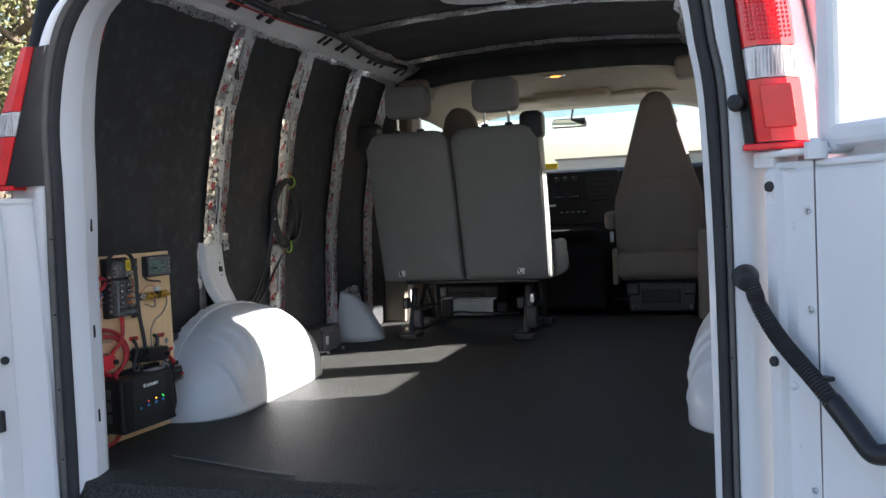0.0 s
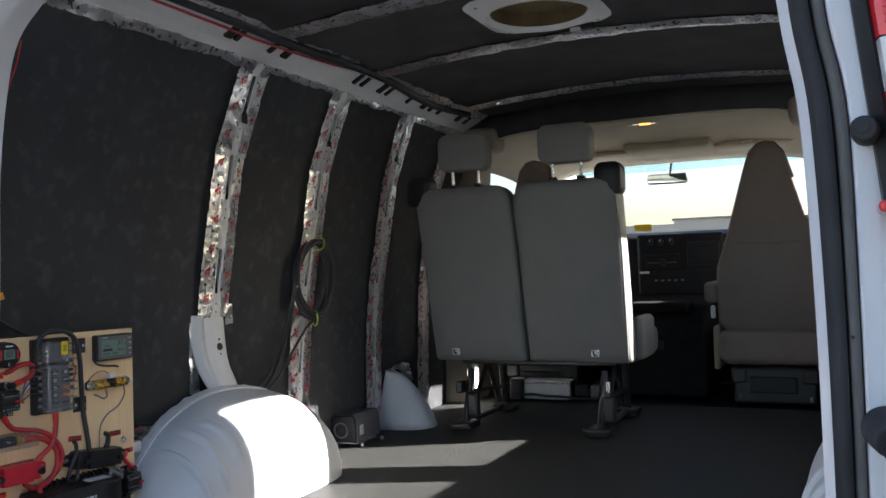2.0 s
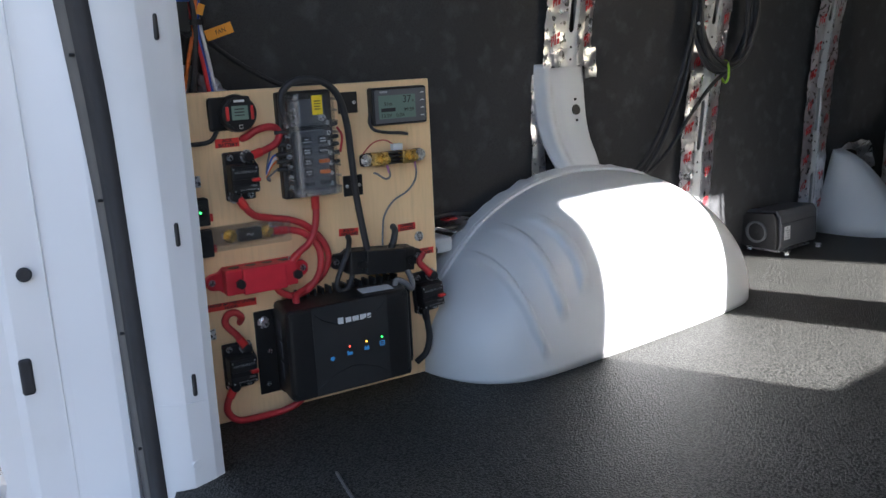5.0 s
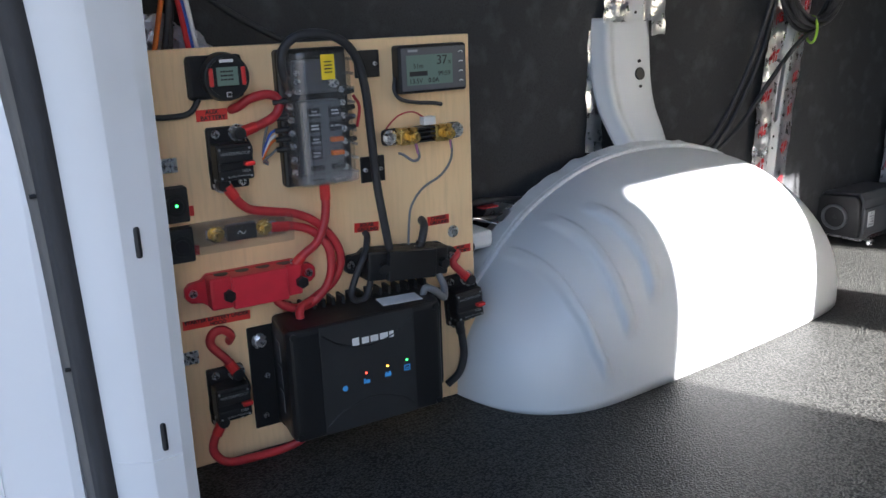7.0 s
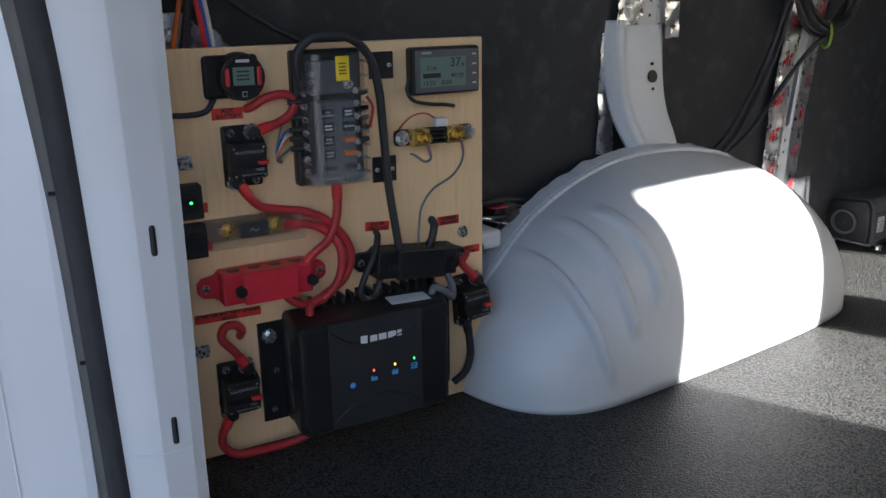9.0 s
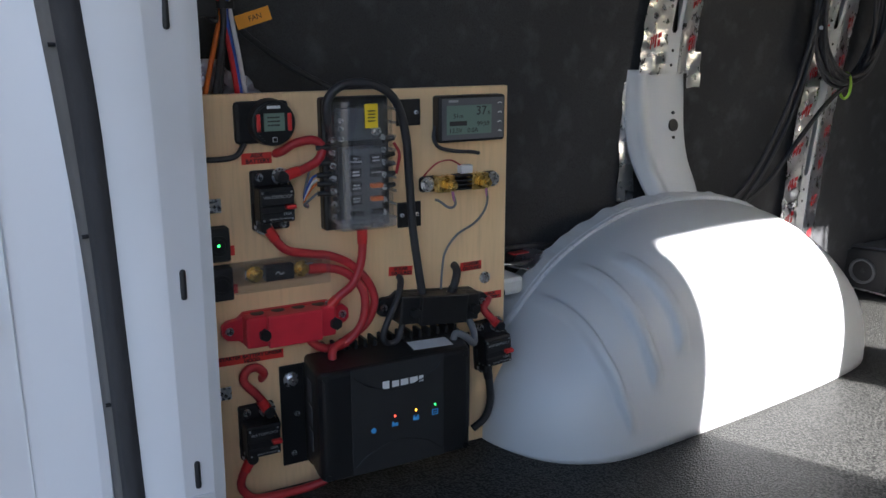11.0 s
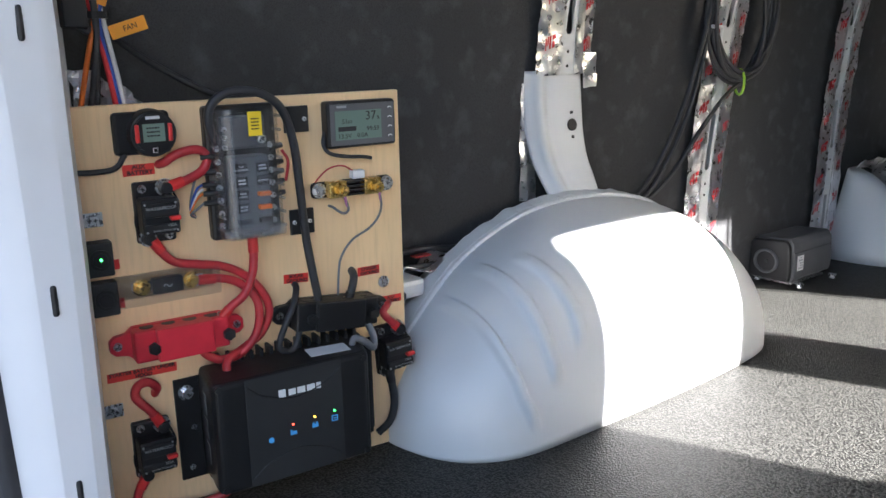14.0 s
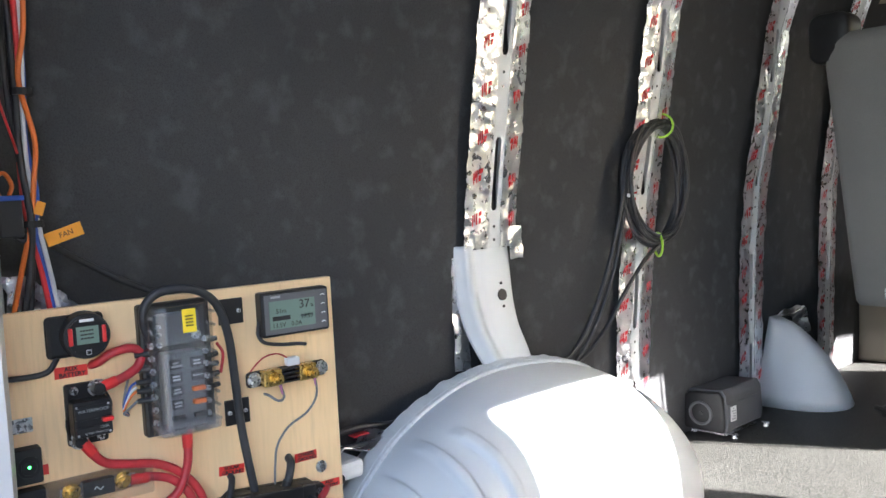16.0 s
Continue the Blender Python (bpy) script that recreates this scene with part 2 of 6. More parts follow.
def box(c, s, bevel=0.0, seg=2, m=None, bm=None):
    b = bmesh.new()
    bmesh.ops.create_cube(b, size=1.0)
    bmesh.ops.scale(b, vec=s, verts=b.verts)
    if bevel:
        bmesh.ops.bevel(b, geom=b.edges[:], offset=min(bevel, min(s) * 0.49), segments=seg, profile=0.5, affect="EDGES")
    bmesh.ops.translate(b, vec=c, verts=b.verts)
    if m is not None:
        bmesh.ops.transform(b, matrix=m, verts=b.verts)
    if bm is None:
        return b
    merge(bm, b)
    return bm


def cyl(a, b_, r, r2=None, seg=20, bm=None, bevel=0.0):
    """A cylinder or cone from a to b_."""
    a, b_ = Vector(a), Vector(b_)
    b = bmesh.new()
    bmesh.ops.create_cone(b, cap_ends=True, segments=seg, radius1=r, radius2=r if r2 is None else r2, depth=(b_ - a).length)
    if bevel:
        rim = [e for e in b.edges if any(len(f.verts) > 4 for f in e.link_faces)]
        bmesh.ops.bevel(b, geom=rim, offset=bevel, segments=2, profile=0.5, affect="EDGES")
    m = Matrix.Translation((a + b_) / 2) @ (b_ - a).to_track_quat("Z", "Y").to_matrix().to_4x4()
    bmesh.ops.transform(b, matrix=m, verts=b.verts)
    if bm is None:
        return b
    merge(bm, b)
    return bm


def prism(poly, axis, lo, hi, bevel=0.0, bm=None, seg=2):
    """The outline poly, pulled along an axis from lo to hi. The two numbers of a corner are the other two axes in order."""
    b = bmesh.new()
    k = "xyz".index(axis)
    def at(p, h):
        q = list(p)
        q.insert(k, h)
        return q
    n = len(poly)
    v0 = [b.verts.new(at(p, lo)) for p in poly]
    v1 = [b.verts.new(at(p, hi)) for p in poly]
    b.faces.new(v0[::-1]), b.faces.new(v1)
    for i in range(n):
        b.faces.new((v0[i], v0[(i + 1) % n], v1[(i + 1) % n], v1[i]))
    bmesh.ops.recalc_face_normals(b, faces=b.faces)
    if bevel:
        bmesh.ops.bevel(b, geom=b.edges[:], offset=bevel, segments=seg, profile=0.5, affect="EDGES")
    if bm is None:
        return b
    merge(bm, b)
    return bm


def smooth_path(pts, n=8):
    """Catmull-Rom points through pts."""
    p = [Vector(q) for q in pts]
    p = [2 * p[0] - p[1]] + p + [2 * p[-1] - p[-2]]
    out = []
    for i in range(1, len(p) - 2):
        for k in range(n):
            t = k / n
            a, b_, c, d = p[i - 1], p[i], p[i + 1], p[i + 2]
            out.append(0.5 * (2 * b_ + (c - a) * t + (2 * a - 5 * b_ + 4 * c - d) * t * t + (3 * b_ - a - 3 * c + d) * t ** 3))
    out.append(p[-2])
    return out


def tube(pts, r, seg=8, n=8, bm=None, rad=None):
    """A round cable through pts. rad(i, count) may vary the radius."""
    path = smooth_path(pts, n) if n > 1 else [Vector(q) for q in pts]
    b = bm or bmesh.new()
    rings, up = [], Vector((0.13, 0.21, 0.97))
    for i, p in enumerate(path):
        d = (path[min(i + 1, len(path) - 1)] - path[max(i - 1, 0)]).normalized()
        u = (up - d * up.dot(d)).normalized()
        up = u
        w = d.cross(u)
        rr = r if rad is None else r * rad(i, len(path))
        rings.append([b.verts.new(p + rr * (math.cos(a) * u + math.sin(a) * w)) for a in [k * 2 * math.pi / seg for k in range(seg)]])
    for q, s in zip(rings, rings[1:]):
        for k in range(seg):
            b.faces.new((q[k], q[(k + 1) % seg], s[(k + 1) % seg], s[k]))
    b.faces.new(rings[0][::-1]), b.faces.new(rings[-1])
    return b


def grid(rows, bm=None, closed=False):
    """Faces over rows of points."""
    b = bm or bmesh.new()
    vs = [[b.verts.new(p) for p in row] for row in rows]
    for r, s in zip(vs, vs[1:]):
        n = len(r)
        for k in range(n if closed else n - 1):
            b.faces.new((r[k], r[(k + 1) % n], s[(k + 1) % n], s[k]))
    return b


def thick(bm, t):
    """Gives an open sheet a thickness."""
    bmesh.ops.recalc_face_normals(bm, faces=bm.faces)
    bmesh.ops.solidify(bm, geom=bm.faces[:], thickness=t)
    return bm


def lerp(table, z):
    """Reads a table of (z, x)."""
    for (a, p), (b_, q) in zip(table, table[1:]):
        if z <= b_:
            return p + (q - p) * max(0.0, (z - a)) / (b_ - a)
    return table[-1][1]

# ---------- large structure ----------
WALL = [(-0.05, 0.99), (0.2, 0.985), (0.5, 0.975), (0.7, 0.96), (1.0, 0.905), (1.15, 0.855), (1.27, 0.80)]   # felt face: z, half width
RIB = [(0.0, 0.958), (0.43, 0.945), (0.6, 0.935), (1.0, 0.872), (1.24, 0.785), (1.30, 0.74)]                  # rib face
Y_END, Y_CAB, Y_DASH = 0.0, 2.42, 3.70


def roof_z(x):
    return 1.345 + 0.045 * (1 - (x / 0.72) ** 2)


def crinkle(p, amount, scale):
    return Vector(p) + amount * Vector(noise.noise_vector(Vector(p) * scale))


# ground: one sheet out to the horizon, with a low rise far ahead of the van
b = bmesh.new()
GZ = -0.68
def ground_z(x, y):
    rise = max(0.0, min(1.0, (y - 26.0) / 30.0))
    return GZ + 3.2 * rise * rise * (3 - 2 * rise)
axis_vals = [-3000, -600, -150, -60, -30, -15, -8, -4, 0, 4, 8, 15, 26, 30, 34, 38, 42, 46, 50, 56, 70, 150, 600, 3000]
grid([[(x, y, ground_z(x, y)) for x in axis_vals] for y in axis_vals], b)
bmesh.ops.recalc_face_normals(b, faces=b.faces)
tagged(link("ground", b, ASPHALT), "worn grey asphalt of an open parking lot", "ground", kind="structure")

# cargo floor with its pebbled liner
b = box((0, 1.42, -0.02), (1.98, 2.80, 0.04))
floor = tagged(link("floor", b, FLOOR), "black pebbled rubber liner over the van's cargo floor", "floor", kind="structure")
b = box((0, 3.35, -0.045), (1.96, 1.10, 0.05))
tagged(link("cab_floor", b, BLACK), "black cab floor in front of the cargo floor", "floor", kind="structure")
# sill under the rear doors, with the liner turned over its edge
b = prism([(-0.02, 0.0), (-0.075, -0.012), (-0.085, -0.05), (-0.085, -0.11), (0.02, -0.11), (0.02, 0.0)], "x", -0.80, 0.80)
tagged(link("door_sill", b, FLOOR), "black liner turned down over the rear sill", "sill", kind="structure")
b = prism([(-0.087, -0.06), (-0.26, -0.075), (-0.30, -0.11), (-0.30, -0.30), (-0.087, -0.30)], "x", -1.0, 1.0, bevel=0.012)
tagged(link("rear_bumper", b, PAINT), "white painted rear bumper step under the sill", "bumper", kind="structure")
# loose edge of the liner near the sill
edge = [(-0.60, 0.110), (-0.50, 0.085), (-0.40, 0.058), (-0.30, 0.028), (-0.20, 0.008)]
b = tube([(x, y, 0.0015) for x, y in edge], 0.0024, 6, 6)
tagged(link("liner_edge", b, LINER_EDGE, smooth=True), "raised wavy edge of the black floor liner", "trim", kind="structure")

# left wall: felt lining, bowed a little between the ribs
def wall_sheet(side, y0, y1, extra, holes=(), ny=60, nz=30, wob=0.006, z0=-0.05, z1=1.30):
    ys = sorted({round(y0 + (y1 - y0) * i / ny, 4) for i in range(ny + 1)} | {h[i] for h in holes for i in (0, 1)})
    zs = sorted({round(z0 + (z1 - z0) * i / nz, 4) for i in range(nz + 1)} | {h[i] for h in holes for i in (2, 3)})
    b = bmesh.new()
    vs = {}
    def vert(y, z):
        if (y, z) not in vs:
            x = lerp(WALL, z) + extra
            w = wob * noise.noise(Vector((side * 3, y * 2.3, z * 2.0))) + wob * 0.5 * noise.noise(Vector((side, y * 7, z * 6)))
            vs[y, z] = b.verts.new((side * (x + w), y, z))
        return vs[y, z]
    for a, c in zip(ys, ys[1:]):
        for d, e in zip(zs, zs[1:]):
            if any(h[0] <= (a + c) / 2 <= h[1] and h[2] <= (d + e) / 2 <= h[3] for h in holes):
                continue
            b.faces.new((vert(a, d), vert(c, d), vert(c, e), vert(a, e)))
    return thick(b, 0.012)

tagged(link("wall_left", wall_sheet(-1, 0.01, 2.62, 0.0), FELT, smooth=True), "wall lined with black insulation felt, faintly mottled", "wall", kind="structure")
WINDOWS = ((1.455, 1.865, 0.71, 1.21), (2.055, 2.515, 0.70, 1.21))
tagged(link("wall_right", wall_sheet(1, 0.74, 2.62, 0.0, WINDOWS, wob=0.003), PAINT_IN, smooth=True), "bare white metal wall with two windows in the side doors", "wall", kind="structure")
tagged(link("wall_right_lining", wall_sheet(1, 0.01, 0.74, 0.0, ny=20, wob=0.003), FELT, smooth=True), "black insulation felt on the wall behind the side doors", "wall", kind="structure")
# outer skins
# right cab window starts higher, shaped to keep sun off the engine cover
for side, holes, name in ((-1, ((2.95, 3.80, 0.72, 1.22),), "body_side_left"), (1, WINDOWS + ((2.95, 3.80, 0.98, 1.22),), "body_side_right")):
    tagged(link(name, wall_sheet(side, 0.12 if side < 0 else -0.02, 4.55, 0.035, holes, ny=30, nz=16, wob=0.0, z0=-0.42, z1=1.27), PAINT, smooth=True),
           "white painted outer side panel of the van", "wall", kind="structure")
for i, (y0, y1, z0, z1) in enumerate(WINDOWS + ((2.95, 3.80, 0.98, 1.22), (-2.95, -3.80, 0.72, 1.22))):
    side = 1 if y0 > 0 else -1
    y0, y1 = abs(y0), abs(y1)
    w = thing(f"window_{i + 1}", Matrix(), "side window with a black rubber frame", "window", kind="structure")
    b = bmesh.new()
    xa, xb = side * (lerp(WALL, z0) + 0.022), side * (lerp(WALL, z1) + 0.022)
    grid([[(xa, y0, z0), (xa, y1, z0)], [(xb, y0, z1), (xb, y1, z1)]], b)
    pane = part("pane", thick(b, 0.004), GLASS, w)
    pane.visible_shadow = False
    fr = bmesh.new()
    for p, q in (((xa, y0, z0), (xa, y1, z0)), ((xb, y0, z1), (xb, y1, z1)), ((xa, y0, z0), (xb, y0, z1)), ((xa, y1, z0), (xb, y1, z1))):
        cyl(p, q, 0.016, bm=fr, seg=10)
    # rounded corners of the opening
    for yc, zc, sy, sz in ((y0, z0, 1, 1), (y1, z0, -1, 1), (y0, z1, 1, -1), (y1, z1, -1, -1)):
        R = 0.075
        arc = [(yc + sy * R * (1 - math.cos(a)), zc + sz * R * (1 - math.sin(a))) for a in [math.pi / 2 * k / 6 for k in range(7)]]
        xc = side * (lerp(WALL, zc) + 0.022)
        g = bmesh.new()
        vs = [g.verts.new((side * (lerp(WALL, z) + 0.022), y, z)) for y, z in arc] + [g.verts.new((xc, yc, zc))]
        g.faces.new(vs)
        merge(fr, thick(g, 0.01))
    part("window_frame", fr, SEAL, w)

# roof: black felt panels under the outer skin
def roof_sheet(y0, y1, dz, nx=24, ny=24, wob=0.0, half=0.70):
    rows = []
    for j in range(ny + 1):
        y = y0 + (y1 - y0) * j / ny
        rows.append([(x, y, roof_z(x) + dz + wob * noise.noise(Vector((x * 5, y * 5, 3.0)))) for x in [half * (2 * i / nx - 1) for i in range(nx + 1)]])
    return thick(grid(rows), 0.012)
b = roof_sheet(0.0, 2.62, 0.0, wob=0.006, nx=60, ny=110)
gone = [f for f in b.faces if (Vector((0.015, 1.185)) - f.calc_center_median().xy).length < 0.165]
bmesh.ops.delete(b, geom=gone, context="FACES")
tagged(link("ceiling", b, ROOF_FELT, smooth=True), "ceiling lined with wrinkled black felt", "ceiling", kind="structure")
tagged(link("roof_skin", roof_sheet(-0.05, 3.75, 0.06, half=0.80, ny=6), PAINT), "white painted van roof", "roof", kind="structure")

# roof bows, wrapped in foil
def strip(pts, width_vec, n=40, amount=0.004, scale=22.0, cols=5, bulge=None):
    """A crinkled ribbon along pts."""
    path = smooth_path(pts, max(1, n // max(1, len(pts) - 1)))
    rows = []
    for i, p in enumerate(path):
        row = []
        for k in range(cols):
            f = k / (cols - 1) - 0.5
            q = p + Vector(width_vec) * (f + 0.10 * noise.noise(p * 9) * (abs(f) > 0.4))
            if bulge:
                q = q + Vector(bulge) * (1 - 4 * f * f)
            row.append(crinkle(q, amount, scale))
        rows.append(row)
    return thick(grid(rows), 0.0012)

for i, (y, half) in enumerate(((0.42, 0.66), (0.90, 0.66), (1.47, 0.66), (2.24, 0.66))):
    bow = thing(f"roof_bow_{i + 1}", Matrix(), "roof bow wrapped in crinkled silver foil", "beam", kind="structure")
    b = bmesh.new()
    xs = [half * (2 * k / 16 - 1) for k in range(17)]
    rows = []
    for x in xs:
        z = roof_z(x) - 0.004
        rows.append([(x, y - 0.026, z), (x, y - 0.016, z - 0.016), (x, y + 0.016, z - 0.016), (x, y + 0.026, z)])
    part("channel", grid(rows, b), PAINT_IN, bow)
    part("foil", strip([(x, y, roof_z(x) - 0.019) for x in xs], (0, 0.085, 0), 90, 0.0045, 17, 7, (0, 0, -0.004)), FOIL, bow)

# side rails under the roof edge, with foil below and notches along the top
for side, name in ((-1, "side_rail_left"), (1, "side_rail_right")):
    rail = thing(name, Matrix(), "dull white roof rail with slots and silver foil under it", "rail", kind="structure")
    prof = [(0.83, 1.268), (0.80, 1.276), (0.780, 1.283), (0.755, 1.300), (0.705, 1.324), (0.685, 1.340), (0.66, 1.352)]
    b = bmesh.new()
    grid([[(side * x, y, z) for x, z in prof] for y in (0.0, 0.6, 1.2, 1.8, 2.5)], b)
    part("rail", thick(b, 0.003), PAINT_IN, rail)
    for k, y in enumerate((0.72, 0.76, 0.915, 0.98, 1.40, 1.45, 1.57, 1.63, 1.80, 1.93, 2.00, 2.08, 2.27, 2.36) if side < 0 else (0.62, 1.05, 1.52, 1.98)):
        w = 0.018 if k % 3 else 0.030
        nb = prism([(0.735, 1.302), (0.690, 1.328), (0.694, 1.338), (0.738, 1.314)], "y", y, y + w)
        for v in nb.verts:
            v.co.x *= side
            v.co.z -= 0.004
        part("slot", nb, BLACK, rail)
    part("foil", strip([(side * 0.793, y, 1.266) for y in (0.02, 0.3, 0.6, 0.9, 1.2, 1.5, 1.8, 2.1, 2.45)], (side * -0.032, 0, 0.044), 280, 0.0050, 26, 8, (side * -0.003, 0, 0)), FOIL, rail)
    part("upper_foil", strip([(side * 0.668, y, 1.335) for y in (0.02, 0.5, 1.0, 1.5, 2.0, 2.45)], (side * -0.05, 0, 0.022), 110, 0.0035, 18, 5), FOIL, rail)

# wiring harness along the left rail
def cable(name, pts, r, material, label, parent=None, seg=8, n=8, category="cable"):
    ob = link(name, tube(pts, r, seg, n), material, parent, smooth=True)
    return tagged(ob, label, category) if parent is None else ob
cable("wiring_harness", [(-0.70, 0.1, 1.325), (-0.69, 0.5, 1.332), (-0.68, 1.0, 1.326), (-0.668, 1.45, 1.332), (-0.69, 1.8, 1.318), (-0.70, 2.0, 1.316), (-0.68, 2.3, 1.326)], 0.015, BLACK_CABLE, "black taped wiring harness along the roof rail")
cable("red_wire", [(-0.715, 0.1, 1.318), (-0.712, 0.6, 1.315), (-0.705, 0.9, 1.312), (-0.690, 1.2, 1.318), (-0.665, 1.46, 1.336)], 0.004, RED_CABLE, "thin red wire running along the roof rail")

# wall ribs with foil tape on both sides
def rib(centre, wide, slots, z0, z1=1.268, side=-1):
    """A slotted channel following centre (z, y), with a foil strip along each edge as wide as wide says."""
    t = thing("wall_rib", Matrix(), "grey painted wall rib with slots, edged with foil tape printed in red", "rib", "ribs along the wall", kind="structure")
    seed = centre[0][1]
    half = 0.0215
    lev = sorted({z0, z1} | {s for sl in slots for s in (sl[0], sl[0] + 0.006, sl[1] - 0.006, sl[1])} | {z0 + (z1 - z0) * i / 24 for i in range(25)})
    b = bmesh.new()
    cols = (-half, -half + 0.004, -0.0075, 0.0075, half - 0.004, half)
    deep = (0.02, 0.0, 0.0, 0.0, 0.0, 0.02)
    vs = []
    for z in lev:
        tight = 0.55 if any(abs(z - e) < 1e-6 for sl in slots for e in sl) else 1.0   # rounded slot ends
        vs.append([b.verts.new((side * (lerp(RIB, z) + d), lerp(centre, z) + (f * tight if abs(f) < 0.01 else f), z)) for f, d in zip(cols, deep)])
    for i in range(len(lev) - 1):
        mid = (lev[i] + lev[i + 1]) / 2
        for k in range(5):
            if k == 2 and any(s[0] < mid < s[1] for s in slots):
                continue
            b.faces.new((vs[i][k], vs[i][k + 1], vs[i + 1][k + 1], vs[i + 1][k]))
    part("channel", thick(b, 0.0015), PAINT_IN, t)
    for s in slots:
        zm = sum(s) / 2
        part("slot", box((side * (lerp(RIB, zm) + 0.018), lerp(centre, zm), zm), (0.004, 0.024, s[1] - s[0] + 0.03)), BLACK, t)
        for dz in (0.03, 0.055):
            zh = s[0] - dz
            if zh > z0 + 0.01:
                part("pin_hole", cyl((side * (lerp(RIB, zh) + 0.003), lerp(centre, zh), zh), (side * (lerp(RIB, zh) - 0.0008), lerp(centre, zh), zh), 0.0028, seg=8), BLACK, t)
    rng = random.Random(int(seed * 1000))
    for sgn, w in ((-1, wide[0]), (1, wide[1])):
        def foil_at(u, z, lift=0.0):
            """A place on the strip, u from its inner edge (0) to its outer (1)."""
            edge = w + 0.006 * noise.noise(Vector((z * 14, seed * 7, sgn * 3.0))) + 0.003 * noise.noise(Vector((z * 60, seed, sgn)))
            f = 0.016 + (edge - 0.016) * u
            d = -0.0015 + 0.16 * max(0.0, f - half) - lift
            p = Vector((0, f * sgn * 1.3 + seed, z))
            d += 0.0030 * noise.noise(Vector((0, p.y * 30, p.z * 17))) * min(1.0, 0.2 + u * 2) + 0.0014 * noise.noise(p * 58)
            return Vector((side * (lerp(RIB, z) + d), lerp(centre, z) + sgn * f, z))
        rows = []
        n = int((z1 - z0) / 0.0042)
        for i in range(n + 1):
            z = z0 + (z1 - z0) * i / n
            rows.append([foil_at(k / 7, z) for k in range(8)])
        part("foil_strip", thick(grid(rows), 0.0008), FOIL, t, "crinkled silver foil tape")
        marks = bmesh.new()
        k = 0.032 / (w - 0.016)
        z = z0 + 0.03 + 0.04 * rng.random()
        while z < z1 - 0.05:
            # a printed badge: blocks and bars, slanted along the tape
            uc, tall = 0.52 + 0.16 * (rng.random() - 0.5), 0.022
            for u0, u1, a0, a1 in ((-0.30, -0.05, 0.12, 0.5), (-0.22, -0.05, -0.5, 0.0), (0.03, 0.13, -0.5, 0.5), (0.17, 0.25, -0.2, 0.5), (0.29, 0.36, -0.5, 0.4)):
                q = [marks.verts.new(foil_at(uc + uu, z + tall * aa + 0.020 * uu * sgn, 0.0019)) for uu, aa in ((u0 * k, a0), (u1 * k, a0), (u1 * k, a1), (u0 * k, a1))]
                marks.faces.new(q)
            z += 0.068 + 0.018 * rng.random()
        part("print_marks", marks, RED_INK, t, "red print on the foil")
    return t
rib([(0.5, 0.905), (0.87, 0.910), (1.27, 0.924)], (0.070, 0.064), ((0.592, 0.726), (0.873, 1.007), (1.113, 1.236)), 0.522)
rib([(0.0, 1.345), (0.3, 1.352), (0.56, 1.378), (0.87, 1.396), (1.27, 1.402)], (0.060, 0.066), ((0.07, 0.18), (0.30, 0.42), (0.60, 0.73), (0.867, 1.0), (1.102, 1.20)), 0.03)
rib([(0.0, 1.875), (0.4, 1.878), (0.7, 1.900), (0.95, 1.908), (1.27, 1.900)], (0.056, 0.074), ((0.07, 0.18), (0.30, 0.42), (0.60, 0.73), (0.867, 1.0), (1.102, 1.20)), 0.03)
rib([(0.0, 2.335), (1.27, 2.345)], (0.055, 0.055), ((0.30, 0.42), (0.60, 0.73), (0.867, 1.0)), 0.03)

# bracket from the first rib down to the wheel housing
t = thing("rib_bracket", Matrix(), "white painted steel bracket joining a wall rib to the wheel housing", "bracket", kind="structure")
b = bmesh.new()
# rows down the plate: height, depth of the face, its edges along the van
stations = [(0.530, -0.945, 0.821, 0.950), (0.495, -0.9445, 0.821, 0.953), (0.450, -0.941, 0.822, 0.953), (0.410, -0.936, 0.825, 0.953), (0.370, -0.926, 0.830, 0.954), (0.335, -0.909, 0.836, 0.955), (0.305, -0.893, 0.843, 0.952), (0.284, -0.884, 0.846, 0.950)]
mid_line = smooth_path([(q[1], q[2], q[0]) for q in stations], 6)
far_line = smooth_path([(q[1], q[3], q[0]) for q in stations], 6)
rows = []
for p, q in zip(mid_line, far_line):
    # flange against the wall, raised bead, flat face, edge turned back
    rows.append([Vector((p.x + dx, (q.y if far else p.y) + dy, p.z)) for dx, dy, far in
                 ((-0.022, 0.0, 0), (-0.015, 0.001, 0), (-0.014, 0.009, 0), (-0.004, 0.014, 0), (0.002, 0.020, 0), (0.003, 0.027, 0), (0.0, 0.034, 0), (-0.004, 0.039, 0), (-0.004, 0.048, 0), (0.0, 0.054, 0),
                  (0.0, -0.007, 1), (-0.002, -0.002, 1), (-0.008, 0.0, 1), (-0.026, 0.001, 1))])
part("plate", thick(grid(rows, b), 0.002), PAINT, t, smooth=True)
part("hole", cyl((-0.946, 0.920, 0.430), (-0.9360, 0.920, 0.432), 0.011, seg=20), BLACK, t)
for dz in (-0.022, 0.022):
    part("hole", cyl((-0.946, 0.920, 0.430 + dz), (-0.9360 - 0.1 * dz, 0.920, 0.432 + dz), 0.0028, seg=10), BLACK, t)
part("foil_scrap", strip([(-0.962, 0.834, 0.510), (-0.961, 0.832, 0.45), (-0.960, 0.828, 0.38), (-0.958, 0.828, 0.30)], (0.004, 0.034, 0), 60, 0.003, 30, 6), FOIL, t)
part("foil_flap", strip([(-0.938, 0.958, 0.560), (-0.937, 0.960, 0.530), (-0.937, 0.962, 0.498)], (0.0, 0.036, 0), 24, 0.005, 34, 6), FOIL, t)

